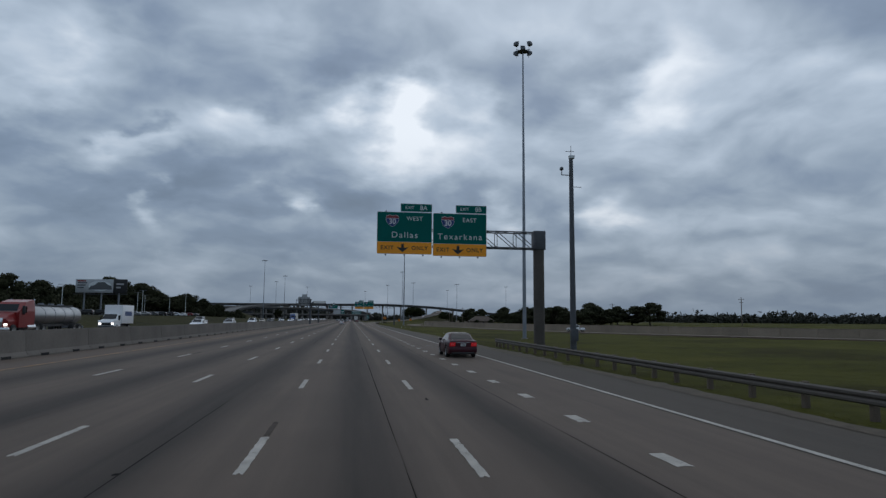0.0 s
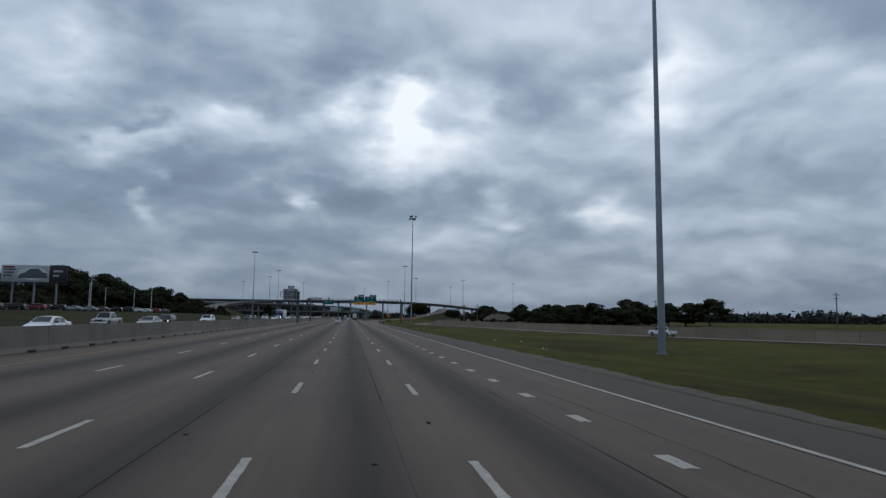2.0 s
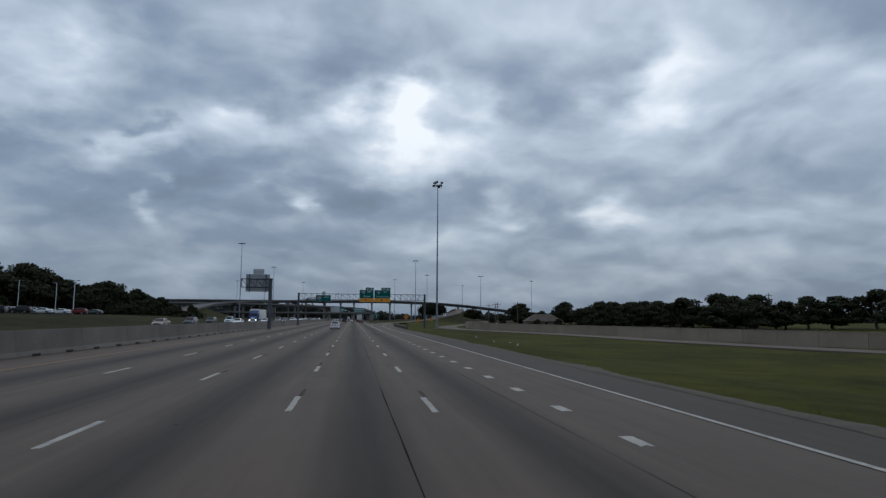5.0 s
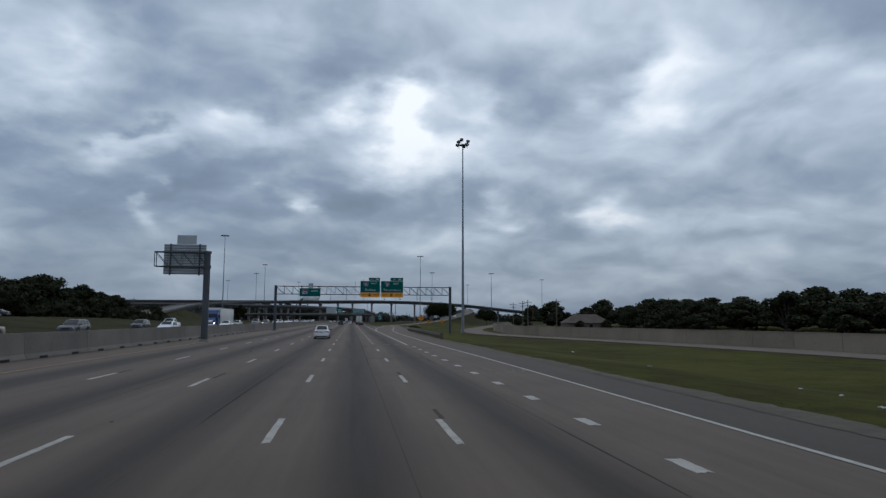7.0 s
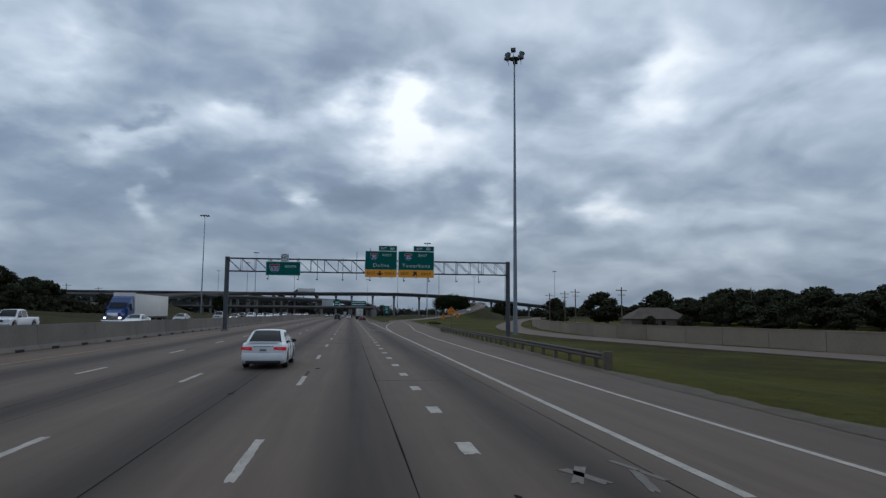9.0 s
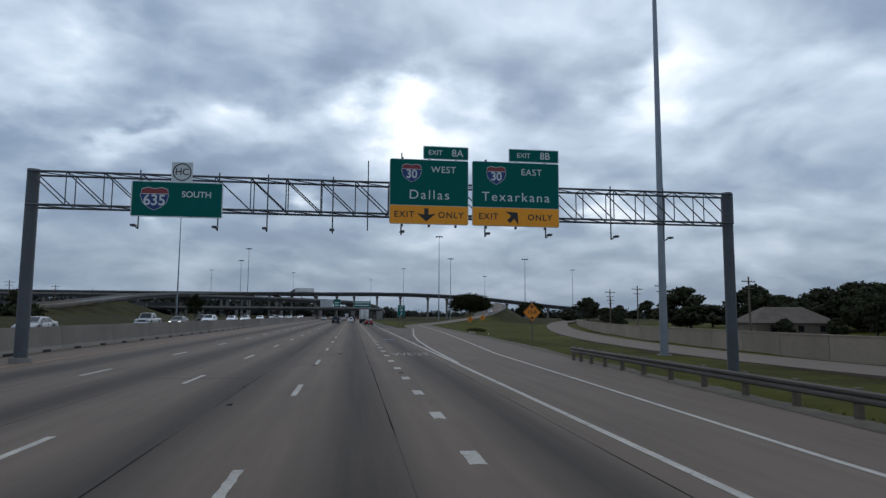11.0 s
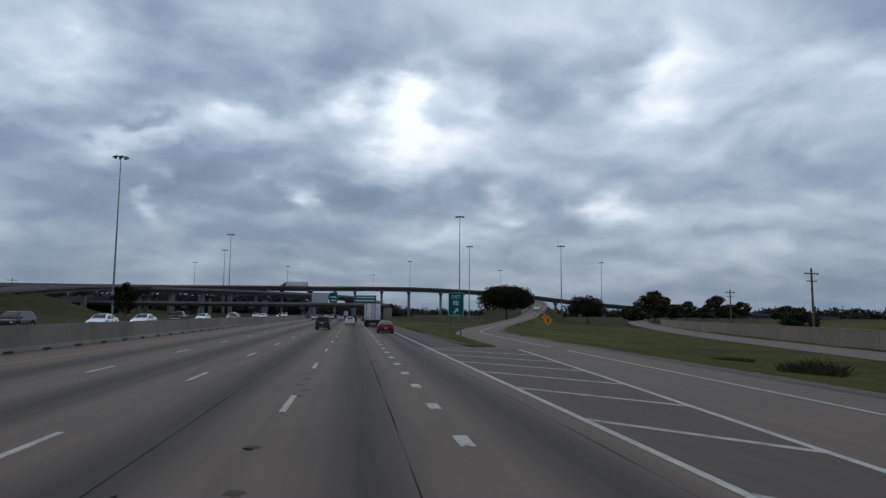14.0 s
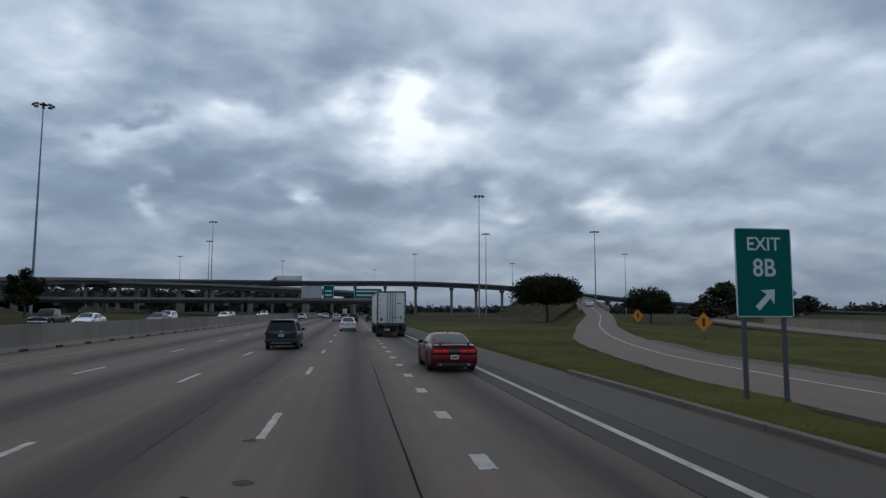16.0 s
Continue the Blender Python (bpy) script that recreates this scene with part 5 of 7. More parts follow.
def build_billboard():
    b = thing("billboard", "large billboard on posts, pale picture panel beside a dark panel", "billboard", at=pose(-101.6, 264.5, 0))
    part("panel", Shape().box(0, 13.2, -0.25, 0.0, 11.2, 16.2, 0.03), SIGN_BACK, b)
    part("side_panel", Shape().box(13.3, 18.2, -0.25, 0.0, 11.0, 16.3, 0.03), BLACK_TRIM, b, "dark second panel")
    pic = [(4.6, 12.3), (5.2, 13.6), (6.6, 14.0), (7.8, 15.1), (10.2, 15.2), (11.4, 14.1), (12.6, 13.8), (12.8, 12.4)]
    part("printed_oval", Shape().prism([(8.6 + 4.1 * math.cos(a), 13.7 + 1.9 * math.sin(a)) for a in np.arange(0, 6.28, 0.3)], "y", -0.262, -0.252), SIGN_WHITE, b, "pale printed oval")
    part("printed_shape", Shape().prism(pic, "y", -0.280, -0.266), GREY, b, "printed dark car shape")
    part("printed_bar", Shape().box(0.5, 3.6, -0.285, -0.27, 15.3, 15.8), TRUCK_RED, b)
    for k in range(3):
        part("printed_bar", Shape().box(0.7, 4.0 - 0.5 * k, -0.27, -0.255, 14.6 - 0.9 * k, 15.1 - 0.9 * k), GREY, b)
    for k in range(2):
        part("printed_bar", Shape().box(14.3, 17.0 - k, -0.27, -0.255, 14.2 - 1.3 * k, 14.8 - 1.3 * k), SILVER, b)
    part("catwalk", Shape().box(-0.3, 18.4, -1.1, -0.3, 10.55, 10.7), GALV_DARK, b)
    part("frame_beam", Shape().box(0, 18.2, 0.02, 0.4, 12.0, 12.4).box(0, 18.2, 0.02, 0.4, 15.0, 15.4), GALV_DARK, b)
    for x in (3.0, 9.0, 15.2):
        part("post", Shape().tube((x, 0.5, land_z(-101.6 + x, 264.5) - 0.3), (x, 0.5, 15.8), 0.32, n=10), GALV, b)
    for x in (2, 6, 10, 15):
        part("flood_arm", Shape().tube((x, -0.3, 10.6), (x, -2.2, 10.9), 0.04, n=6).box(x - 0.3, x + 0.3, -2.5, -2.1, 10.85, 11.0), GALV_DARK, b)


def overhead_green_signs():
    """The far green panels that hang on the low bridge."""
    for x0, x1, z0, z1, lab in ((-9.5, -6.2, 6.4, 10.6, "tall"), (0.6, 9.5, 6.4, 9.6, "wide")):
        s = thing("bridge_sign", lab + " green panel hung on the low bridge", "road sign", "signs on the low bridge", at=pose(0, 634.2, 0))
        plate(s, "panel", x0, x1, z0, z1, SIGN_WHITE, 0, 0.05, r=0.1)
        plate(s, "green_field", x0 + 0.08, x1 - 0.08, z0 + 0.08, z1 - 0.08, SIGN_GREEN, -0.052, 0.004)
        for k in range(2):
            part("word_bar", Shape().box(x0 + 0.6, x1 - 0.6, -0.062, -0.057, z0 + 0.8 + 1.3 * k, z0 + 1.3 + 1.3 * k), SIGN_WHITE, s)
        for k in (0.25, 0.75):
            part("mount_beam", Shape().box(x0 + k * (x1 - x0) - 0.06, x0 + k * (x1 - x0) + 0.06, 0.0, 0.9, z0 + 0.1, z1 - 0.2), GALV_DARK, s)
    s = thing("bridge_sign", "pale grey back of a panel on the low bridge", "road sign", "signs on the low bridge", at=pose(0, 634.2, 0))
    plate(s, "panel", -16.5, -9.9, 6.4, 10.4, SIGN_BACK, 0, 0.06)

# ---- vehicles; each faces +y and stands on its wheels at the origin ----
def wheel_meshes(r, w, spokes, rim_mat):
    n = 20
    prof = [(-w / 2, r * 0.64), (-w / 2, r * 0.93), (-w * 0.36, r), (w * 0.36, r), (w / 2, r * 0.93), (w / 2, r * 0.64)]
    rings = [[(u, q * math.cos(2 * math.pi * k / n), q * math.sin(2 * math.pi * k / n)) for k in range(n)] for u, q in prof]
    tyre = Shape().loft(rings, True, False).mesh("tyre", TYRE)
    rim = Shape()
    rr = r * 0.65
    rim.loft([[(u, q * math.cos(2 * math.pi * k / n), q * math.sin(2 * math.pi * k / n)) for k in range(n)] for u, q in ((w * 0.46, rr), (w * 0.46, rr * 0.88), (w * 0.15, rr * 0.84), (-w * 0.3, rr * 0.84))], True, False)
    for k in range(spokes):
        a = 2 * math.pi * k / spokes
        c, s = math.cos(a), math.sin(a)
        t = rr * 0.13
        rim.add([(w * 0.40, -t * s, t * c), (w * 0.40, t * s, -t * c), (w * 0.44, rr * 0.9 * c + t * s, rr * 0.9 * s - t * c), (w * 0.44, rr * 0.9 * c - t * s, rr * 0.9 * s + t * c),
                 (w * 0.25, -t * s, t * c), (w * 0.25, t * s, -t * c), (w * 0.3, rr * 0.9 * c + t * s, rr * 0.9 * s - t * c), (w * 0.3, rr * 0.9 * c - t * s, rr * 0.9 * s + t * c)],
                [(0, 1, 2, 3), (0, 4, 5, 1), (1, 5, 6, 2), (3, 2, 6, 7), (0, 3, 7, 4)])
    rim.tube((w * 0.2, 0, 0), (w * 0.47, 0, 0), rr * 0.22, n=10)
    rim.tube((w * 0.02, 0, 0), (w * 0.06, 0, 0), rr * 0.86, n=n)
    return tyre, rim.mesh("rim", rim_mat)


def add_wheels(car, places, r, w, spokes=5, rim_mat=None):
    tyre, rim = wheel_meshes(r, w, spokes, rim_mat or RIM)
    for x, y in places:
        wh = new("wheel")
        wh.parent = car
        wh.matrix_basis = pose(x, y, r, 0, 0, 0 if x > 0 else 180)
        part("tyre", tyre, None, wh)
        part("rim", rim, None, wh)


def body_shape(L, W, top, r, axles, floor=0.24, taper=0.12, tail=0.10, nose=0.16, tumble=0.95):
    """The lower body: sections across the car, with round wheel openings. top: table of height over y."""
    arch = r + 0.07
    ys = set(np.linspace(-L / 2, L / 2, 25).tolist())
    for a in axles:
        ys |= {a + arch * math.cos(t) for t in np.linspace(0, math.pi, 13)}
    ys |= {-L / 2 + 0.05, -L / 2 + 0.14, L / 2 - 0.06, L / 2 - 0.2}
    rings = []
    for y in sorted(ys):
        u = abs(y) / (L / 2)
        hw = W / 2 * (1 - taper * max(0, u - 0.72) ** 1.6 / 0.28 ** 1.6 * (1.0 if y > 0 else 0.65))
        zb = floor
        for a in axles:
            if abs(y - a) < arch:
                zb = max(zb, r + math.sqrt(max(0, arch ** 2 - (y - a) ** 2)))
        zt = lerp(top, y)
        if y < -L / 2 + 0.2:
            zb = max(zb, floor + tail * (1 - (y + L / 2) / 0.2))
        if y > L / 2 - 0.3:
            zb = max(zb, floor + nose * (1 - (L / 2 - y) / 0.3) * 0.6)
        zb = min(zb, zt - 0.12)
        mid = zb + (zt - zb) * 0.45
        sh = zb + (zt - zb) * 0.80
        half = [(hw * 0.90, zb), (hw * 0.975, zb + 0.05), (hw, mid), (hw * 0.985, sh), (hw * tumble, zt - 0.035), (hw * (tumble - 0.07), zt), (hw * 0.5, zt + 0.018)]
        rings.append([(x, y, z) for x, z in half] + [(0, y, zt + 0.025)] + [(-x, y, z) for x, z in half[::-1]])
    return Shape().loft(rings, True, True, True)


class Cabin:
    """The glasshouse: a side outline of (y, z) over the belt line, leaning inwards."""

    def __init__(self, W, belt, roof, y_rear, y_roof_rear, y_roof_front, y_front, lean=0.13, crown=0.03):
        self.W, self.belt, self.roof, self.lean = W, belt, roof, lean
        self.yr, self.yrr, self.yrf, self.yf, self.crown = y_rear, y_roof_rear, y_roof_front, y_front, crown

    def zr(self, y):
        if y <= self.yrr:
            t = (y - self.yr) / (self.yrr - self.yr)
            return self.belt + (self.roof - self.belt) * (1 - (1 - t) ** 1.25)
        if y >= self.yrf:
            t = (self.yf - y) / (self.yf - self.yrf)
            return self.belt + (self.roof - self.belt) * (1 - (1 - t) ** 1.25)
        m = (self.yrr + self.yrf) / 2
        return self.roof + self.crown * (1 - ((y - m) / (self.yrf - m)) ** 2)

    def hw(self, z):
        return self.W / 2 - self.lean * (z - self.belt) / (self.roof - self.belt)

    def shape(self):
        ys = sorted(set(np.linspace(self.yr, self.yrr, 7).tolist() + np.linspace(self.yrr, self.yrf, 7).tolist() + np.linspace(self.yrf, self.yf, 7).tolist()))
        rings = []
        for y in ys:
            z = max(self.zr(y), self.belt + 0.012)
            q = self.hw(z)
            e = min(0.09, (z - self.belt) * 0.5)
            half = [(self.hw(self.belt - 0.1), self.belt - 0.1), (self.hw(self.belt), self.belt), (self.hw(z - e), z - e), (q - e * 0.35, z - e * 0.3), (q - 0.06 - e, z), (q * 0.5, z + 0.012)]
            rings.append([(x, y, w) for x, w in half] + [(0, y, z + 0.016)] + [(-x, y, w) for x, w in half[::-1]])
        return Shape().loft(rings, True, True, True)

    def end_glass(self, rear, t0=0.12, t1=0.90, inset=0.12):
        a, b = (self.yr, self.yrr) if rear else (self.yf, self.yrf)
        sh = Shape()
        n = 6
        pts = []
        for k in range(n + 1):
            y = a + (b - a) * (t0 + (t1 - t0) * k / n)
            z = self.zr(y) + 0.022
            w = self.hw(z) - inset
            o = -0.012 if rear else 0.012
            pts.append([(-w, y + o, z - 0.006), (-w * 0.5, y + o, z + 0.006), (0, y + o, z + 0.011), (w * 0.5, y + o, z + 0.006), (w, y + o, z - 0.006)])
        return sh.loft(pts, False, False, True).facing((0, -1 if rear else 1, 1))

    def side_glass(self, s, y0, y1, drop=0.10, foot=0.03):
        """A side window from y0 to y1 at the sill; its upper edge follows the roof."""
        sh = Shape()
        n = 8
        rows = []
        for k in range(n + 1):
            y = y0 + (y1 - y0) * k / n
            zt = self.zr(y) - drop
            zt = max(zt, self.belt + foot + 0.01)
            col = []
            for j in range(4):
                z = self.belt + foot + (zt - self.belt - foot) * j / 3
                col.append((s * (self.hw(z) + 0.006), y, z))
            rows.append(col)
        return sh.loft(rows, False, False, True).facing((s, 0, 0.1))


def mirror(car, s, x, y, z, mat):
    p = part("side_mirror", Shape().box(min(s * x, s * (x + 0.22)), max(s * x, s * (x + 0.22)), y - 0.09, y + 0.07, z, z + 0.14, 0.03), mat, car)
    part("mirror_glass", Shape().box(min(s * (x + 0.03), s * (x + 0.20)), max(s * (x + 0.03), s * (x + 0.20)), y - 0.098, y - 0.092, z + 0.02, z + 0.12), GLASS_DARK, p)


def number_plate(car, y, z, x=0.0):
    p = part("number_plate", Shape().box(x - 0.155, x + 0.155, y - 0.012, y, z, z + 0.155), PLATE, car, "pale plate with plain dark bars")
    part("plate_bar", Shape().box(x - 0.12, x + 0.12, y - 0.016, y - 0.0125, z + 0.045, z + 0.105), GREY, p)


def door_lines(car, W, ys, z0, z1, belt_x=0.995):
    for s in (-1, 1):
        for y in ys:
            x = s * W / 2 * belt_x
            part("door_gap", Shape().box(x - 0.012, x + 0.006 if s > 0 else x + 0.012, y - 0.006, y + 0.006, z0, z1), BLACK_TRIM, car)


def finish_front(car, L, W, z, lit=False):
    for s in (-1, 1):
        x = s * W * 0.36
        part("headlight", Shape().box(x - 0.2, x + 0.2, L / 2 - 0.20, L / 2 - 0.015, z - 0.07, z + 0.07, 0.04), HEAD_LIT if lit else HEAD_OFF, car)
    part("grille", Shape().box(-W * 0.24, W * 0.24, L / 2 - 0.1, L / 2 + 0.012, z - 0.16, z + 0.05, 0.02), BLACK_TRIM, car)
    part("lower_grille", Shape().box(-W * 0.34, W * 0.34, L / 2 - 0.12, L / 2 + 0.008, z - 0.36, z - 0.24, 0.02), BLACK_TRIM, car)


def red_coupe(at):
    L, W = 4.95, 1.92
    car = thing("coupe", "red two-door muscle coupe with black spoiler and lit tail lights", "car", at=at)
    top = [(-2.48, 0.93), (-2.40, 1.005), (-1.75, 1.035), (-1.2, 1.0), (-0.5, 0.97), (0.8, 0.975), (1.2, 0.97), (2.2, 0.86), (2.42, 0.78), (2.48, 0.70)]
    ax = (-1.46, 1.48)
    part("body", body_shape(L, W, top, 0.36, ax, 0.20, 0.10, 0.16), RED, car)
    cab = Cabin(1.70, 0.985, 1.405, -1.62, -0.78, 0.28, 1.02, 0.20)
    part("cabin", cab.shape(), RED, car)
    part("rear_window", cab.end_glass(True, 0.06, 0.92, 0.10), GLASS_CLEAR, car)
    part("windscreen", cab.end_glass(False), GLASS_CLEAR, car)
    for s in (-1, 1):
        part("side_window", cab.side_glass(s, -0.52, 0.82), GLASS_DARK, car)
        part("side_stripe", Shape().loft([[(s * (W / 2 * q + 0.006), y, z0), (s * (W / 2 * q2 + 0.006), y, z1)] for y, z0, z1, q, q2 in ((-2.15, 0.80, 0.93, 0.965, 0.945), (-1.6, 0.76, 0.95, 0.99, 0.955), (-0.9, 0.75, 0.93, 0.993, 0.96), (0.2, 0.75, 0.90, 0.995, 0.965), (1.4, 0.76, 0.88, 0.99, 0.965), (2.0, 0.74, 0.80, 0.97, 0.95))], False, False), STRIPE, car, "charcoal stripe along the side")
        part("round_badge", Shape().tube((s * 0.925, -1.28, 0.90), (s * 0.958, -1.28, 0.895), 0.085, n=14), SIGN_WHITE, car, "plain white round badge")
        mirror(car, s, 0.86, 0.72, 0.97, BLACK_TRIM)
        part("door_handle", Shape().box(s * 0.955 - 0.012, s * 0.955 + 0.012, -0.42, -0.20, 0.80, 0.84, 0.008), BLACK_TRIM, car)
        part("exhaust", Shape().tube((s * 0.55, -2.50, 0.30), (s * 0.55, -2.25, 0.30), 0.055, n=10), CHROME, car)
    door_lines(car, W, (-0.55, 0.86), 0.35, 0.95, 0.985)
    panel = part("tail_panel", Shape().box(-0.86, 0.86, -2.505, -2.40, 0.70, 0.90, 0.03), BLACK_TRIM, car, "black full-width tail light panel")
    for x0, x1 in ((-0.82, -0.52), (-0.49, -0.22), (0.22, 0.49), (0.52, 0.82)):
        part("tail_light", Shape().box(x0, x1, -2.525, -2.49, 0.745, 0.855, 0.02), TAIL_LIT, panel)
    part("centre_panel", Shape().box(-0.20, 0.20, -2.515, -2.49, 0.755, 0.845, 0.01), GREY, panel)
    sp = part("spoiler", Shape().loft([[(x, -2.46 + 0.05 * abs(x) ** 3 + dy, 1.105 - 0.09 * max(0, abs(x) - 0.72) / 0.12 + dz) for dy, dz in ((-0.02, 0), (0.10, 0.022), (0.22, 0.004), (0.10, -0.018))] for x in (-0.86, -0.80, -0.72, -0.4, 0, 0.4, 0.72, 0.80, 0.86)]), BLACK_TRIM, car, "black raised rear spoiler")
    for s in (-1, 1):
        part("spoiler_post", Shape().box(s * 0.55 - 0.03, s * 0.55 + 0.03, -2.42, -2.28, 0.99, 1.10), BLACK_TRIM, sp)
    part("rear_bumper", Shape().box(-0.90, 0.90, -2.50, -2.36, 0.36, 0.69, 0.06), RED, car)
    part("diffuser", Shape().box(-0.72, 0.72, -2.49, -2.25, 0.20, 0.36, 0.03), BLACK_TRIM, car)
    part("underbody", Shape().box(-0.74, 0.74, -2.3, 2.3, 0.19, 0.6), BLACK_TRIM, car)
    part("roof_aerial", Shape().prism([(-0.66, 1.43), (-0.52, 1.43), (-0.64, 1.50)], "x", -0.02, 0.02), BLACK_TRIM, car)
    number_plate(car, -2.505, 0.50)
    finish_front(car, L, W, 0.66)
    add_wheels(car, [(s * 0.83, y) for s in (-1, 1) for y in ax], 0.36, 0.25, 5, RIM_DARK)
    return car


def sedan(at, mat, label, group="", lit_front=False, lit_tail=True, L=4.85, W=1.85, H=1.46, rear_style="wide", glass=None, lip=False):
    car = thing("sedan", label, "car", group, at=at)
    h, l = L / 2, L / 4.85
    top = [(-h, 0.92), (-h + 0.06, 1.03), (-h + 0.55, 1.075), (-1.0 * l, 1.0), (0.0, 0.965), (0.95 * l, 0.965), (1.3 * l, 0.945), (h - 0.35, 0.80), (h - 0.06, 0.70), (h, 0.62)]
    ax = (-1.38 * l, 1.42 * l)
    part("body", body_shape(L, W, top, 0.33, ax, 0.21, 0.12, 0.12), mat, car)
    cab = Cabin(W * 0.90, 0.985, H, -1.88 * l, -0.95 * l, 0.35 * l, 1.28 * l, 0.19)
    part("cabin", cab.shape(), mat, car)
    g = glass or GLASS_DARK
    part("rear_window", cab.end_glass(True, 0.08, 0.92), g, car)
    part("windscreen", cab.end_glass(False, 0.08, 0.92), g, car)
    for s in (-1, 1):
        part("side_window", cab.side_glass(s, -0.28 * l, 0.92 * l), g, car)
        part("side_window", cab.side_glass(s, -1.25 * l, -0.36 * l), g, car)
        part("window_trim", Shape().box(min(s * W * 0.447, s * W * 0.458), max(s * W * 0.447, s * W * 0.458), -1.35 * l, 0.98 * l, 0.985, 1.008), CHROME, car)
        mirror(car, s, W / 2 - 0.06, 0.78 * l, 0.98, mat if mat is not WHITE else BLACK_TRIM)
        for y in (-0.15 * l, -1.05 * l):
            part("door_handle", Shape().box(s * W * 0.497 - 0.014, s * W * 0.497 + 0.014, y - 0.20, y, 0.83, 0.865, 0.008), CHROME if rear_style == "wide" else mat, car)
        x = s * W * 0.355
        lamp = part("tail_light", Shape().prism([(x - 0.24, 0.80), (x + s * 0.03 + 0.24, 0.76), (x + s * 0.03 + 0.24, 0.90), (x - 0.22, 0.90)] if rear_style == "wide" else
                    [(x - 0.17, 0.70), (x + 0.17, 0.70), (x + 0.19, 0.92), (x - 0.16, 0.92)], "y", -h - 0.018, -h + 0.16), TAIL_LIT if lit_tail else TAIL_RED, car)
        part("reverse_lens", Shape().box(x - 0.10, x + 0.10, -h - 0.024, -h - 0.012, 0.825, 0.838), HEAD_OFF if rear_style == "round" else SIGN_WHITE, lamp)
    door_lines(car, W, (-1.20 * l, -0.32 * l, 0.95 * l), 0.32, 0.96)
    part("boot_trim", Shape().box(-0.42, 0.42, -h - 0.012, -h + 0.03, 0.905, 0.935), CHROME, car)
    if lip:
        part("boot_spoiler", Shape().box(-0.66, 0.66, -h + 0.02, -h + 0.22, 1.075, 1.115, 0.015), mat, car)
    part("rear_bumper", Shape().box(-W * 0.47, W * 0.47, -h - 0.02, -h + 0.16, 0.33, 0.66, 0.06), mat, car)
    part("diffuser", Shape().box(-W * 0.38, W * 0.38, -h - 0.026, -h + 0.2, 0.22, 0.34, 0.03), BLACK_TRIM, car)
    part("underbody", Shape().box(-W * 0.40, W * 0.40, -h + 0.2, h - 0.2, 0.20, 0.6), BLACK_TRIM, car)
    number_plate(car, -h - 0.012, 0.70)
    finish_front(car, L, W, 0.62, lit_front)
    add_wheels(car, [(s * (W / 2 - 0.11), y) for s in (-1, 1) for y in ax], 0.33, 0.22, 5)
    return car


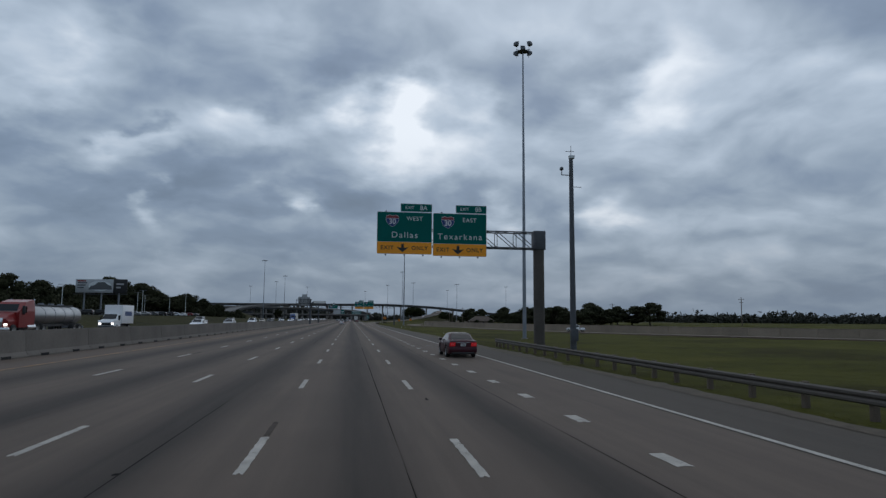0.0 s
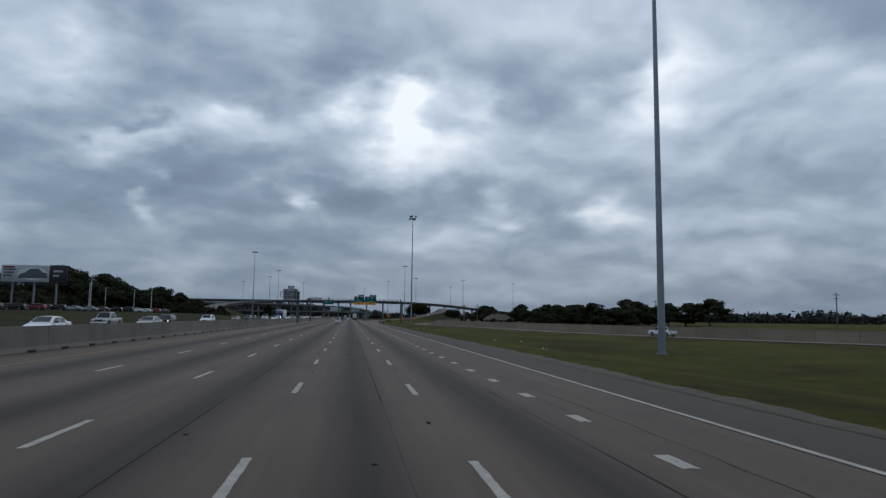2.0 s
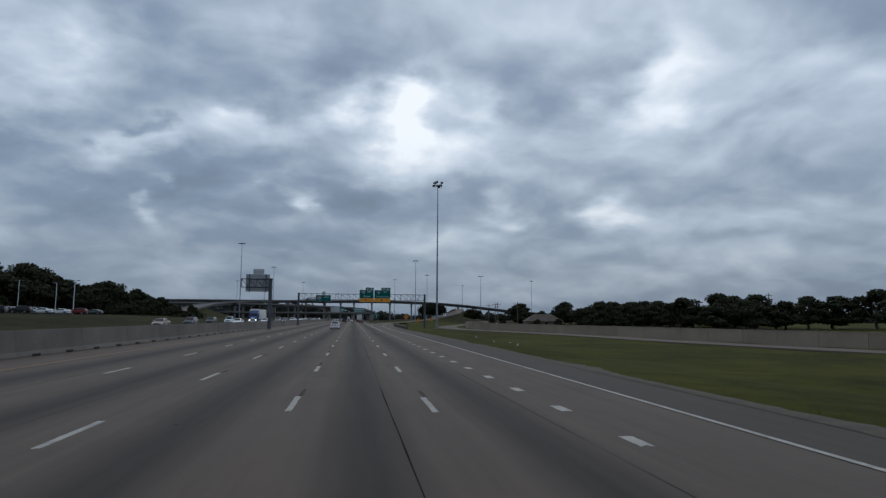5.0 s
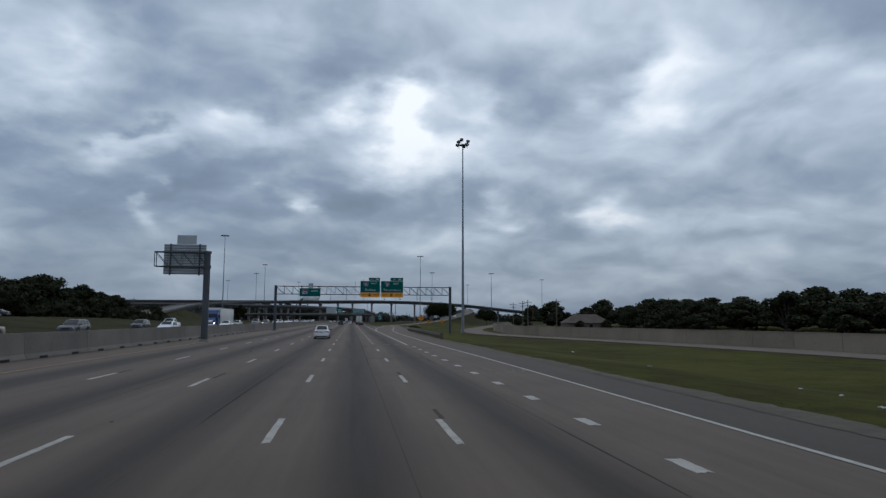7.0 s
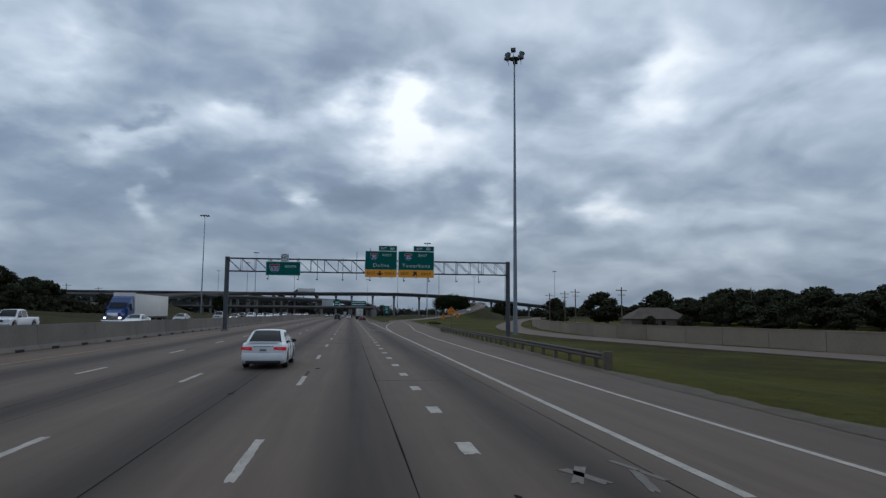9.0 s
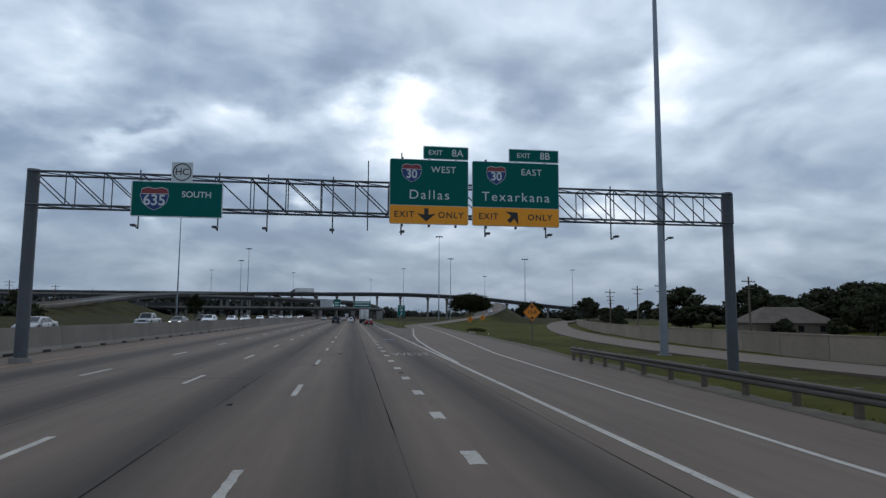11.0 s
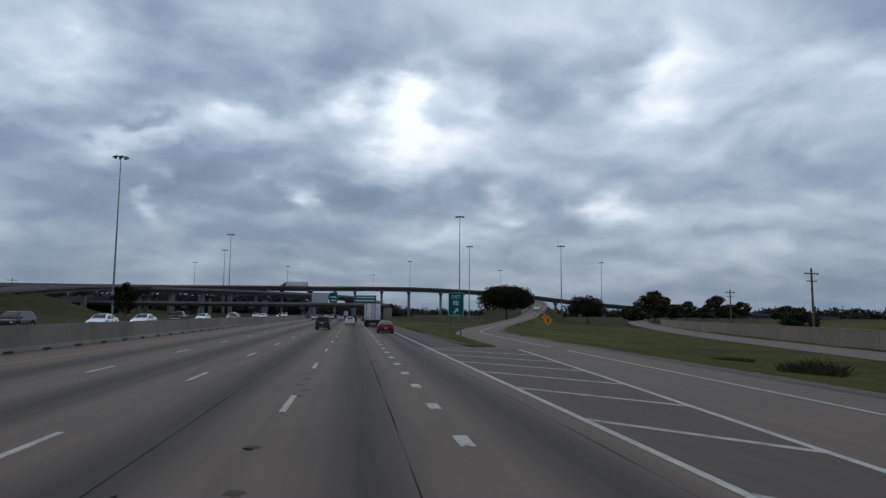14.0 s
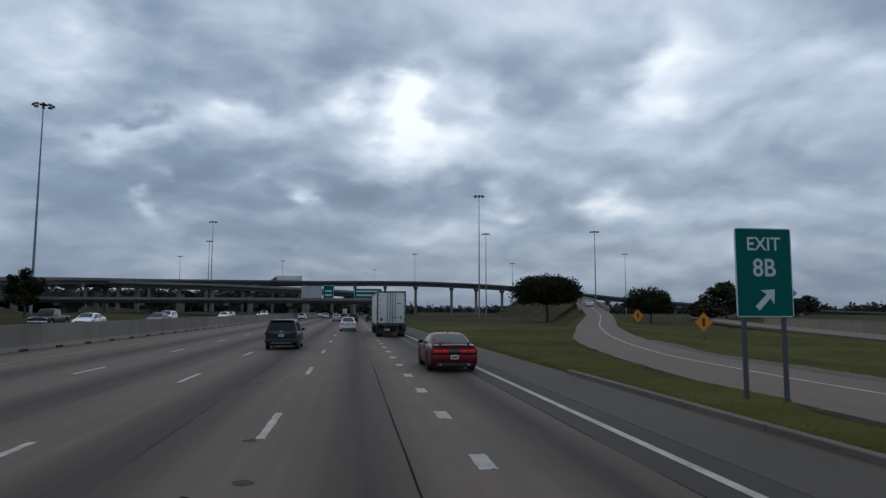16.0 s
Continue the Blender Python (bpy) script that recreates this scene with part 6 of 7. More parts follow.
def suv(at, mat, label, group="", lit_front=False, L=4.70, W=1.88, H=1.68, van=False):
    car = thing("van" if van else "suv", label, "van" if van else "car", group, at=at)
    h = L / 2
    top = [(-h, 1.02), (-h + 0.05, 1.10), (-1.2, 1.10), (0.6, 1.08), (1.05, 1.07), (h - 0.3, 0.96), (h - 0.06, 0.86), (h, 0.74)]
    ax = (-1.36, 1.38)
    part("body", body_shape(L, W, top, 0.36, ax, 0.26, 0.12, 0.14), mat, car)
    cab = Cabin(W * 0.92, 1.09, H, -h + 0.06, -h + 0.48, 0.30, 1.22, 0.17)
    part("cabin", cab.shape(), mat, car)
    part("rear_window", cab.end_glass(True, 0.10, 0.86, 0.10), GLASS_DARK, car)
    part("windscreen", cab.end_glass(False, 0.08, 0.92), GLASS_DARK, car)
    for s in (-1, 1):
        part("side_window", cab.side_glass(s, -0.22, 0.86), GLASS_DARK, car)
        part("side_window", cab.side_glass(s, -1.12, -0.30), GLASS_DARK, car)
        part("side_window", cab.side_glass(s, -1.82, -1.22), GLASS_DARK, car)
        part("roof_rail", Shape().tube((s * 0.68, -1.6, H + 0.035), (s * 0.68, 0.2, H + 0.035), 0.02, n=6), GALV, car)
        mirror(car, s, W / 2 - 0.06, 0.80, 1.08, BLACK_TRIM)
        for y in (-0.10, -1.0):
            part("door_handle", Shape().box(s * W * 0.497 - 0.014, s * W * 0.497 + 0.014, y - 0.20, y, 0.93, 0.965, 0.008), CHROME, car)
        x = s * W * 0.39
        part("tail_light", Shape().prism([(x - 0.20, 0.92), (x + 0.13, 0.84), (x + 0.13, 1.06), (x - 0.16, 1.05)], "y", -h - 0.02, -h + 0.2), TAIL_RED, car)
        part("reflector", Shape().box(x - 0.12, x + 0.10, -h - 0.03, -h + 0.02, 0.50, 0.545), TAIL_RED, car)
        part("wheel_arch_trim", Shape().box(s * W * 0.49 - 0.015, s * W * 0.49 + 0.02, -0.9, 0.95, 0.24, 0.40, 0.01), BLACK_TRIM, car)
    door_lines(car, W, (-1.15, -0.26, 0.90), 0.42, 1.06)
    part("roof_spoiler", Shape().box(-0.66, 0.66, -h + 0.26, -h + 0.62, H - 0.05, H + 0.0, 0.02), BLACK_TRIM, car)
    part("roof_aerial", Shape().prism([(-1.5, H + 0.02), (-1.32, H + 0.02), (-1.48, H + 0.10)], "x", -0.025, 0.025), BLACK_TRIM, car)
    part("tailgate_trim", Shape().box(-0.50, 0.50, -h - 0.015, -h + 0.03, 0.985, 1.02), CHROME, car)
    part("badge", Shape().box(-0.09, 0.09, -h + 0.0, -h + 0.06, 1.06, 1.11, 0.01), CHROME, car, "plain chrome badge")
    part("rear_bumper", Shape().box(-W * 0.485, W * 0.485, -h - 0.035, -h + 0.2, 0.40, 0.66, 0.06), BLACK_TRIM if not van else mat, car)
    part("skid_plate", Shape().box(-0.60, 0.60, -h - 0.045, -h + 0.1, 0.34, 0.45, 0.03), GREY, car)
    part("underbody", Shape().box(-W * 0.40, W * 0.40, -h + 0.2, h - 0.2, 0.24, 0.66), BLACK_TRIM, car)
    number_plate(car, -h - 0.012, 0.79)
    finish_front(car, L, W, 0.74, lit_front)
    add_wheels(car, [(s * (W / 2 - 0.12), y) for s in (-1, 1) for y in ax], 0.36, 0.24, 5)
    return car


def pickup(at, mat, label, group="", lit_front=False):
    L, W, H = 5.8, 1.98, 1.88
    car = thing("pickup_truck", label, "pickup truck", group, at=at)
    h = L / 2
    top = [(-h, 1.18), (-0.65, 1.20), (-0.6, 1.15), (1.2, 1.14), (1.5, 1.14), (h - 0.2, 1.08), (h, 0.92)]
    ax = (-1.75, 1.90)
    part("body", body_shape(L, W, top, 0.40, ax, 0.36, 0.10, 0.1), mat, car)
    cab = Cabin(W * 0.90, 1.14, H, -0.72, -0.50, 0.72, 1.45, 0.16)
    part("cabin", cab.shape(), mat, car)
    part("rear_window", cab.end_glass(True, 0.2, 0.8, 0.2), GLASS_DARK, car)
    part("windscreen", cab.end_glass(False, 0.08, 0.92), GLASS_DARK, car)
    for s in (-1, 1):
        part("side_window", cab.side_glass(s, 0.42, 1.22), GLASS_DARK, car)
        part("side_window", cab.side_glass(s, -0.48, 0.34), GLASS_DARK, car)
        mirror(car, s, W / 2 - 0.04, 1.2, 1.16, BLACK_TRIM)
        part("tail_light", Shape().box(s * 0.90 - 0.09, s * 0.90 + 0.09, -h - 0.015, -h + 0.1, 0.82, 1.14, 0.02), TAIL_RED, car)
    part("bed_liner", Shape().box(-0.80, 0.80, -h + 0.1, -0.78, 1.196, 1.235), BLACK_TRIM, car)
    part("tailgate_gap", Shape().box(-0.78, 0.78, -h - 0.012, -h, 0.74, 0.76), BLACK_TRIM, car)
    part("rear_bumper", Shape().box(-0.95, 0.95, -h - 0.10, -h + 0.1, 0.50, 0.70, 0.03), CHROME, car)
    part("front_bumper", Shape().box(-0.97, 0.97, h - 0.12, h + 0.06, 0.45, 0.66, 0.04), CHROME, car)
    part("underbody", Shape().box(-0.78, 0.78, -h + 0.2, h - 0.2, 0.34, 0.8), BLACK_TRIM, car)
    number_plate(car, -h - 0.1, 0.54)
    finish_front(car, L, W, 0.92, lit_front)
    add_wheels(car, [(s * 0.86, y) for s in (-1, 1) for y in ax], 0.40, 0.27, 6)
    return car


def tractor(parent, mat, y, high=3.7, long_nose=True):
    """The cab, bonnet and chassis of a lorry under parent, its rear axle group at y."""
    part("chassis", Shape().box(-0.45, 0.45, y - 1.2, y + 5.6, 0.65, 0.95), BLACK_TRIM, parent)
    cab = Shape().loft([[(sx * w, yy, z) for sx, w, z in ((-1, 1.2, 0.75), (1, 1.2, 0.75), (1, 1.22, 2.2), (1, 1.08, zt), (-1, 1.08, zt), (-1, 1.22, 2.2))] for yy, zt in ((y + 1.3, high - 0.1), (y + 1.6, high), (y + 2.8, high - 0.25), (y + 3.6, high - 0.9), (y + 4.2, 2.1))], True, True, False)
    part("cab", cab, mat, parent)
    part("bonnet", Shape().loft([[(sx * w, yy, z) for sx, w, z in ((-1, 1.0, 0.7), (1, 1.0, 0.7), (1, 1.05, 1.3), (1, 0.8, zt), (-1, 0.8, zt), (-1, 1.05, 1.3))] for yy, zt in ((y + 4.1, 2.1), (y + 5.2, 1.85), (y + 5.7, 1.55))], True, True, False), mat, parent)
    part("windscreen", Shape().add([(-1.0, y + 4.13, 2.2), (1.0, y + 4.13, 2.2), (0.95, y + 3.66, 2.82), (-0.95, y + 3.66, 2.82)], [(0, 1, 2, 3)]), GLASS_DARK, parent, at=pose(0, 0.06, 0.03))
    for s in (-1, 1):
        part("side_window", Shape().box(s * 1.225 - 0.01, s * 1.225 + 0.01, y + 2.9, y + 3.7, 2.05, 2.65), GLASS_DARK, parent)
        part("side_mirror", Shape().box(s * 1.45 - 0.12, s * 1.45 + 0.12, y + 3.9, y + 4.0, 1.9, 2.7, 0.02), BLACK_TRIM, parent)
        part("fuel_tank", Shape().tube((s * 0.95, y + 1.0, 0.75), (s * 0.95, y + 2.6, 0.75), 0.33, n=12), CHROME, parent)
        part("exhaust_stack", Shape().tube((s * 1.0, y + 1.15, 1.0), (s * 1.0, y + 1.15, high + 0.1), 0.07, n=8), CHROME, parent)
        part("headlight", Shape().box(s * 0.85 - 0.14, s * 0.85 + 0.14, y + 5.6, y + 5.75, 0.9, 1.12, 0.03), HEAD_LIT, parent)
    part("grille", Shape().box(-0.6, 0.6, y + 5.66, y + 5.74, 0.85, 1.6, 0.02), CHROME, parent)
    part("front_bumper", Shape().box(-1.18, 1.18, y + 5.6, y + 5.9, 0.4, 0.78, 0.05), CHROME, parent)
    add_wheels(parent, [(s * 1.02, yy) for s in (-1, 1) for yy in (y - 0.6, y + 0.7)], 0.51, 0.5, 8)
    add_wheels(parent, [(s * 1.05, y + 4.9) for s in (-1, 1)], 0.51, 0.3, 8)


def box_trailer_truck(at, cab_mat, label, wall=None):
    """A lorry with a box trailer; the rear doors stand at y = 0."""
    t = thing("semi_truck", label, "truck", at=at)
    L, w, z0, z1 = 14.6, 1.29, 1.12, 4.08
    wall = wall or TRAILER_WHITE
    part("trailer_box", Shape().box(-w, w, 0.06, L, z0, z1, 0.02), wall, t)
    part("rear_frame", Shape().box(-w - 0.01, -w + 0.09, -0.02, 0.10, z0 - 0.05, z1 + 0.02).box(w - 0.09, w + 0.01, -0.02, 0.10, z0 - 0.05, z1 + 0.02).box(-w - 0.01, w + 0.01, -0.02, 0.10, z1 - 0.10, z1 + 0.02).box(-w - 0.01, w + 0.01, -0.02, 0.10, z0 - 0.10, z0 + 0.12), TRAILER_GREY, t)
    for s in (-1, 1):
        a, b = (0.015, w - 0.10) if s > 0 else (-w + 0.10, -0.015)
        d = part("rear_door", Shape().box(a, b, 0.0, 0.055, z0 + 0.13, z1 - 0.11, 0.008), wall, t)
        for q in (0.12, 0.34):
            x = s * q
            part("lock_rod", Shape().tube((x, -0.03, z0 - 0.02), (x, -0.03, z1 - 0.04), 0.022, n=8), TRAILER_GREY, d)
            part("rod_handle", Shape().box(x - 0.05, x + 0.16 * s + 0.05, -0.055, -0.03, z0 + 0.62, z0 + 0.66), TRAILER_GREY, d)
        for z in (z0 + 0.45, z0 + 1.05, z0 + 1.65, z0 + 2.2, z0 + 2.62):
            part("hinge", Shape().box(s * 1.17 - 0.10, s * 1.17 + 0.10, -0.02, 0.0, z - 0.035, z + 0.035), TRAILER_GREY, d)
        part("tail_light", Shape().box(s * 0.95 - 0.16, s * 0.95 + 0.16, -0.05, -0.02, z0 - 0.09, z0 + 0.0), TAIL_RED, t)
        part("mudflap", Shape().box(s * 0.93 - 0.30, s * 0.93 + 0.30, 0.55, 0.57, 0.25, 0.95), BLACK_TRIM, t)
        part("guard_upright", Shape().box(s * 0.55 - 0.05, s * 0.55 + 0.05, 0.0, 0.10, 0.48, z0 - 0.08), TRAILER_GREY, t)
        part("landing_leg", Shape().box(s * 0.8 - 0.07, s * 0.8 + 0.07, 10.4, 10.54, 0.35, z0), TRAILER_GREY, t)
        part("side_rail", Shape().box(s * w - 0.02, s * w + 0.02, 0.1, L, z0 - 0.14, z0 + 0.05), TRAILER_GREY, t)
        part("top_rail", Shape().box(s * w - 0.015, s * w + 0.015, 0.1, L, z1 - 0.12, z1 + 0.01), TRAILER_GREY, t)
        for k in range(12):
            part("side_seam", Shape().box(s * w - 0.004, s * w + 0.004, 1.1 + 1.13 * k, 1.12 + 1.13 * k, z0 + 0.06, z1 - 0.13), SILVER, t)
    part("word_bar", Shape().box(0.48, 0.86, -0.006, -0.001, 2.98, 3.05), TRAILER_GREY, t, "small dark lettering bar on the door")
    part("placard", Shape().box(0.72, 1.02, -0.006, -0.001, 1.55, 1.95), SIGN_WHITE, t)
    for k in range(3):
        part("placard_bar", Shape().box(0.75, 0.99, -0.010, -0.0065, 1.60 + 0.11 * k, 1.66 + 0.11 * k), TRUCK_RED if k == 2 else GREY, t)
    part("placard", Shape().box(-1.0, -0.78, -0.006, -0.001, 1.45, 1.70), GREY, t)
    part("under_guard", Shape().box(-1.1, 1.1, -0.02, 0.08, 0.42, 0.53, 0.01), BLACK_TRIM, t)
    part("step_box", Shape().box(0.98, 1.34, -0.12, 0.1, 0.55, 1.02, 0.02), BLACK_TRIM, t)
    part("slider_frame", Shape().box(-0.6, 0.6, 0.4, 4.0, 0.75, z0 - 0.05), BLACK_TRIM, t)
    add_wheels(t, [(s * 1.0, y) for s in (-1, 1) for y in (1.25, 2.5)], 0.51, 0.55, 8)
    tractor(t, cab_mat, L - 1.9)
    return t


def tank_truck(at, label):
    t = thing("tank_truck", label, "truck", at=at)
    n = 18
    rings = [[(r * math.cos(2 * math.pi * k / n) * 1.1, y, 1.85 + r * math.sin(2 * math.pi * k / n)) for k in range(n)] for y, r in ((0.0, 0.55), (0.12, 0.85), (0.4, 0.95), (11.0, 0.95), (11.3, 0.85), (11.42, 0.55))]
    part("tank", Shape().loft(rings), STEEL_TANK, t)
    for y in (2.2, 4.4, 6.6, 8.8):
        part("tank_band", Shape().loft([[(1.06 * math.cos(2 * math.pi * k / n), yy, 1.85 + 0.975 * math.sin(2 * math.pi * k / n)) for k in range(n)] for yy in (y, y + 0.12)]), GALV, t)
    part("walkway", Shape().box(-0.35, 0.35, 1.0, 10.4, 2.82, 2.92), GALV_DARK, t)
    for y in (3.3, 5.5, 7.7):
        part("hatch", Shape().tube((0, y, 2.9), (0, y, 3.06), 0.28, n=12), GALV, t)
    part("tank_frame", Shape().box(-0.55, 0.55, 0.2, 11.0, 0.75, 1.0), BLACK_TRIM, t)
    part("rear_bumper", Shape().box(-1.1, 1.1, -0.15, 0.0, 0.5, 0.75, 0.02), GALV, t)
    add_wheels(t, [(s * 1.0, y) for s in (-1, 1) for y in (1.2, 2.5)], 0.51, 0.5, 8)
    tractor(t, TRUCK_RED, 10.2, 3.3)
    return t


def box_truck(at, label):
    t = thing("box_truck", label, "truck", at=at)
    part("cargo_box", Shape().box(-1.15, 1.15, -3.0, 1.6, 0.85, 3.35, 0.05), WHITE, t)
    part("side_bar", Shape().box(-1.158, -1.151, -2.2, 0.6, 1.9, 2.5).box(1.151, 1.158, -2.2, 0.6, 1.9, 2.5), BLUE, t, "plain blue lettering bars")
    part("cab", Shape().loft([[(sx * w, yy, z) for sx, w, z in ((-1, 0.98, 0.5), (1, 0.98, 0.5), (1, 1.0, 1.3), (1, 0.85, zt), (-1, 0.85, zt), (-1, 1.0, 1.3))] for yy, zt in ((1.62, 2.1), (2.3, 2.15), (3.05, 1.45), (3.9, 1.25), (4.05, 1.0))], True, True, False), WHITE, t)
    part("windscreen", Shape().add([(-0.84, 3.06, 1.46), (0.84, 3.06, 1.46), (0.78, 2.36, 2.10), (-0.78, 2.36, 2.10)], [(0, 1, 2, 3)]), GLASS_DARK, t, at=pose(0, 0.03, 0.02))
    part("grille", Shape().box(-0.55, 0.55, 4.0, 4.1, 0.65, 1.0, 0.02), BLACK_TRIM, t)
    for s in (-1, 1):
        part("headlight", Shape().box(s * 0.78 - 0.15, s * 0.78 + 0.15, 3.95, 4.1, 0.75, 0.98, 0.03), HEAD_LIT, t)
        part("side_window", Shape().box(s * 0.97 - 0.02, s * 0.97 + 0.02, 1.8, 2.5, 1.4, 1.95), GLASS_DARK, t)
        part("side_mirror", Shape().box(s * 1.15 - 0.1, s * 1.15 + 0.1, 2.7, 2.78, 1.3, 1.7, 0.02), BLACK_TRIM, t)
    part("chassis", Shape().box(-0.6, 0.6, -2.8, 3.6, 0.45, 0.85), BLACK_TRIM, t)
    part("front_bumper", Shape().box(-1.0, 1.0, 3.95, 4.15, 0.4, 0.62, 0.03), GREY, t)
    add_wheels(t, [(s * 0.85, y) for s in (-1, 1) for y in (-1.7, 3.0)], 0.40, 0.3, 6)
    return t

# ---- trees and houses ----
def tree(name, label, height, crown_w, trunk_h, leaves, leaf, seed, group="", lean=0.0, flat=1.0, mat=None, low=0.25):
    """A tapered trunk with limbs, and a crown of leaf clumps with gaps."""
    rng = np.random.default_rng(seed)
    t = thing(name, label, "tree", group)
    tr = Shape()
    r = 0.035 * height
    pts = [Vector((0, 0, -0.3)), Vector((0.03 * height, 0, trunk_h * 0.5)), Vector((lean, 0.02 * height, trunk_h))]
    for i in range(2):
        tr.tube(pts[i], pts[i + 1], r * (1 - 0.25 * i), r * (0.75 - 0.2 * i), 9, False)
    clumps = []
    ch = height - trunk_h * (1 - low)
    zc = height - ch / 2
    n = 9 + int(leaves / 260)
    for k in range(n):
        a = rng.uniform(0, 2 * math.pi)
        q = math.sqrt(rng.uniform(0.03, 1.0))
        u = rng.uniform(-0.75, 1.0)
        lim = math.sqrt(max(0.08, 1 - (u if u > 0 else u * 0.55) ** 2))
        c = Vector((math.cos(a) * q * lim * crown_w * 0.42, math.sin(a) * q * lim * crown_w * 0.42, zc + u * ch * 0.40 * flat))
        clumps.append((c, rng.uniform(0.13, 0.22) * crown_w))
    for c, _ in clumps[: min(n, 14)]:
        m = pts[2].lerp(c, 0.5) + Vector((0, 0, -0.06 * height))
        tr.tube(pts[2] - Vector((0, 0, trunk_h * 0.12)), m, r * 0.42, r * 0.24, 6, False)
        tr.tube(m, c, r * 0.24, r * 0.07, 5, False)
    part("trunk", tr, BARK, t)
    sh = Shape()
    per = leaves // n
    for c, cr in clumps:
        d = rng.normal(0, 1, (per, 3))
        d /= np.linalg.norm(d, axis=1)[:, None]
        rad = cr * rng.uniform(0.25, 1.0, per) ** 0.45
        p = np.array(c) + d * rad[:, None] * np.array([1.0, 1.0, 0.72])
        e = rng.normal(0, 1, (per, 3))
        e /= np.linalg.norm(e, axis=1)[:, None]
        f = np.cross(d, e)
        f /= np.linalg.norm(f, axis=1)[:, None] + 1e-6
        s = leaf * rng.uniform(0.5, 1.15, per)
        for k in range(per):
            a, b, o = e[k] * s[k], f[k] * s[k] * 0.6, p[k]
            sh.add([o - a, o + b * 0.9 - a * 0.1, o + a, o - b * 0.9 + a * 0.1], [(0, 1, 2, 3)])
    part("crown", sh, mat or LEAF, t, fix=False)
    return t


def far_woods():
    """Distant belts of trees along the horizon, too far to count."""
    rng = np.random.default_rng(12)
    sh = Shape()
    for x0, y0, x1, y1, n, h in ((-900, 900, -220, 1250, 900, 13), (-470, 868, -44, 905, 3600, 17.2), (-300, 905, 30, 930, 1500, 9.0), (-60, 1010, 40, 1040, 260, 12), (150, 1100, 900, 900, 900, 12), (-260, 1500, 260, 1500, 500, 12), (300, 560, 900, 700, 500, 12), (-500, 480, -900, 700, 400, 13)):
        t = rng.uniform(0, 1, n)
        x, y = x0 + (x1 - x0) * t + rng.normal(0, 10, n), y0 + (y1 - y0) * t + rng.normal(0, 12, n)
        hh = h * ((0.86 + 0.14 * np.sin(t * 37) ** 2) if h > 15 else (0.55 + 0.45 * np.sin(t * 37 + x0) ** 2)) * rng.uniform(0.2, 1.0, n) ** 0.6
        q = 36
        o = np.stack([np.repeat(x, q), np.repeat(y, q), np.repeat(hh, q) * rng.uniform(0.1, 1.0, n * q)], 1) + rng.normal(0, 1, (n * q, 3)) * np.array([2.2, 2.2, 1.1])
        a, b = rng.normal(0, 0.85, (n * q, 3)), rng.normal(0, 0.85, (n * q, 3))
        v = np.stack([o - a, o + b, o + a, o - b], 1).reshape(-1, 3)
        sh.add(v.tolist(), [(4 * k, 4 * k + 1, 4 * k + 2, 4 * k + 3) for k in range(n * q)])
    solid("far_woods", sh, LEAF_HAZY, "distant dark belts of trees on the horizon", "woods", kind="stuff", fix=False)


def tree_belt():
    """Dense scrub and small trees behind the sales lot, sinking towards the connector ramp."""
    rng = np.random.default_rng(31)
    sh = Shape()
    for x0, y0, x1, y1, n, h0, h1 in ((-120, 110, -113, 330, 1500, 9.0, 8.4), (-113, 330, -102, 460, 1000, 8.6, 5.2), (-80, 372, -73, 448, 420, 4.6, 2.6), (-130, 330, -124, 520, 800, 10.0, 7.0)):
        t = rng.uniform(0, 1, n)
        x, y = x0 + (x1 - x0) * t + rng.normal(0, 1.8, n), y0 + (y1 - y0) * t
        h = (h0 + (h1 - h0) * t) * (0.72 + 0.28 * np.sin(t * 41 + x0) * np.sin(t * 17)) * rng.uniform(0.25, 1.0, n) ** 0.6
        q = 26
        z = land(x, y)
        o = np.stack([np.repeat(x, q), np.repeat(y, q), np.repeat(z, q) + np.repeat(h, q) * rng.uniform(0.0, 1.0, n * q)], 1) + rng.normal(0, 1, (n * q, 3)) * np.array([1.1, 1.1, 0.5])
        a, b = rng.normal(0, 0.36, (n * q, 3)), rng.normal(0, 0.36, (n * q, 3))
        v = np.stack([o - a, o + b, o + a, o - b], 1).reshape(-1, 3)
        sh.add(v.tolist(), [(4 * k, 4 * k + 1, 4 * k + 2, 4 * k + 3) for k in range(n * q)])
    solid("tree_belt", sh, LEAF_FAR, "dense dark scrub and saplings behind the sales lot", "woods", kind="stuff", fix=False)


def weed_clump(x, y, wide, high, seed):
    """A ragged clump of tall weeds."""
    rng = np.random.default_rng(seed)
    sh = Shape()
    for _ in range(420):
        a, q = rng.uniform(0, 6.28), math.sqrt(rng.uniform(0, 1)) * wide
        ox, oy, h = math.cos(a) * q, math.sin(a) * q * 0.8, high * rng.uniform(0.35, 1.0) * (1.15 - 0.6 * q / wide)
        w, g = rng.uniform(0.010, 0.028), rng.uniform(0, 3.14)
        lx, ly = rng.normal(0, 0.35 * high, 2)
        sh.add([(ox - w * math.cos(g), oy - w * math.sin(g), -0.05), (ox + w * math.cos(g), oy + w * math.sin(g), -0.05), (ox + lx * 0.5 + w, oy + ly * 0.5, h * 0.6), (ox + lx, oy + ly, h)], [(0, 1, 2), (0, 2, 3)])
    solid("weed_clump", sh, WEED, "ragged clump of tall dark weeds on the verge", "weeds", "verge weeds", at=pose(x, y, land_z(x, y)), fix=False)


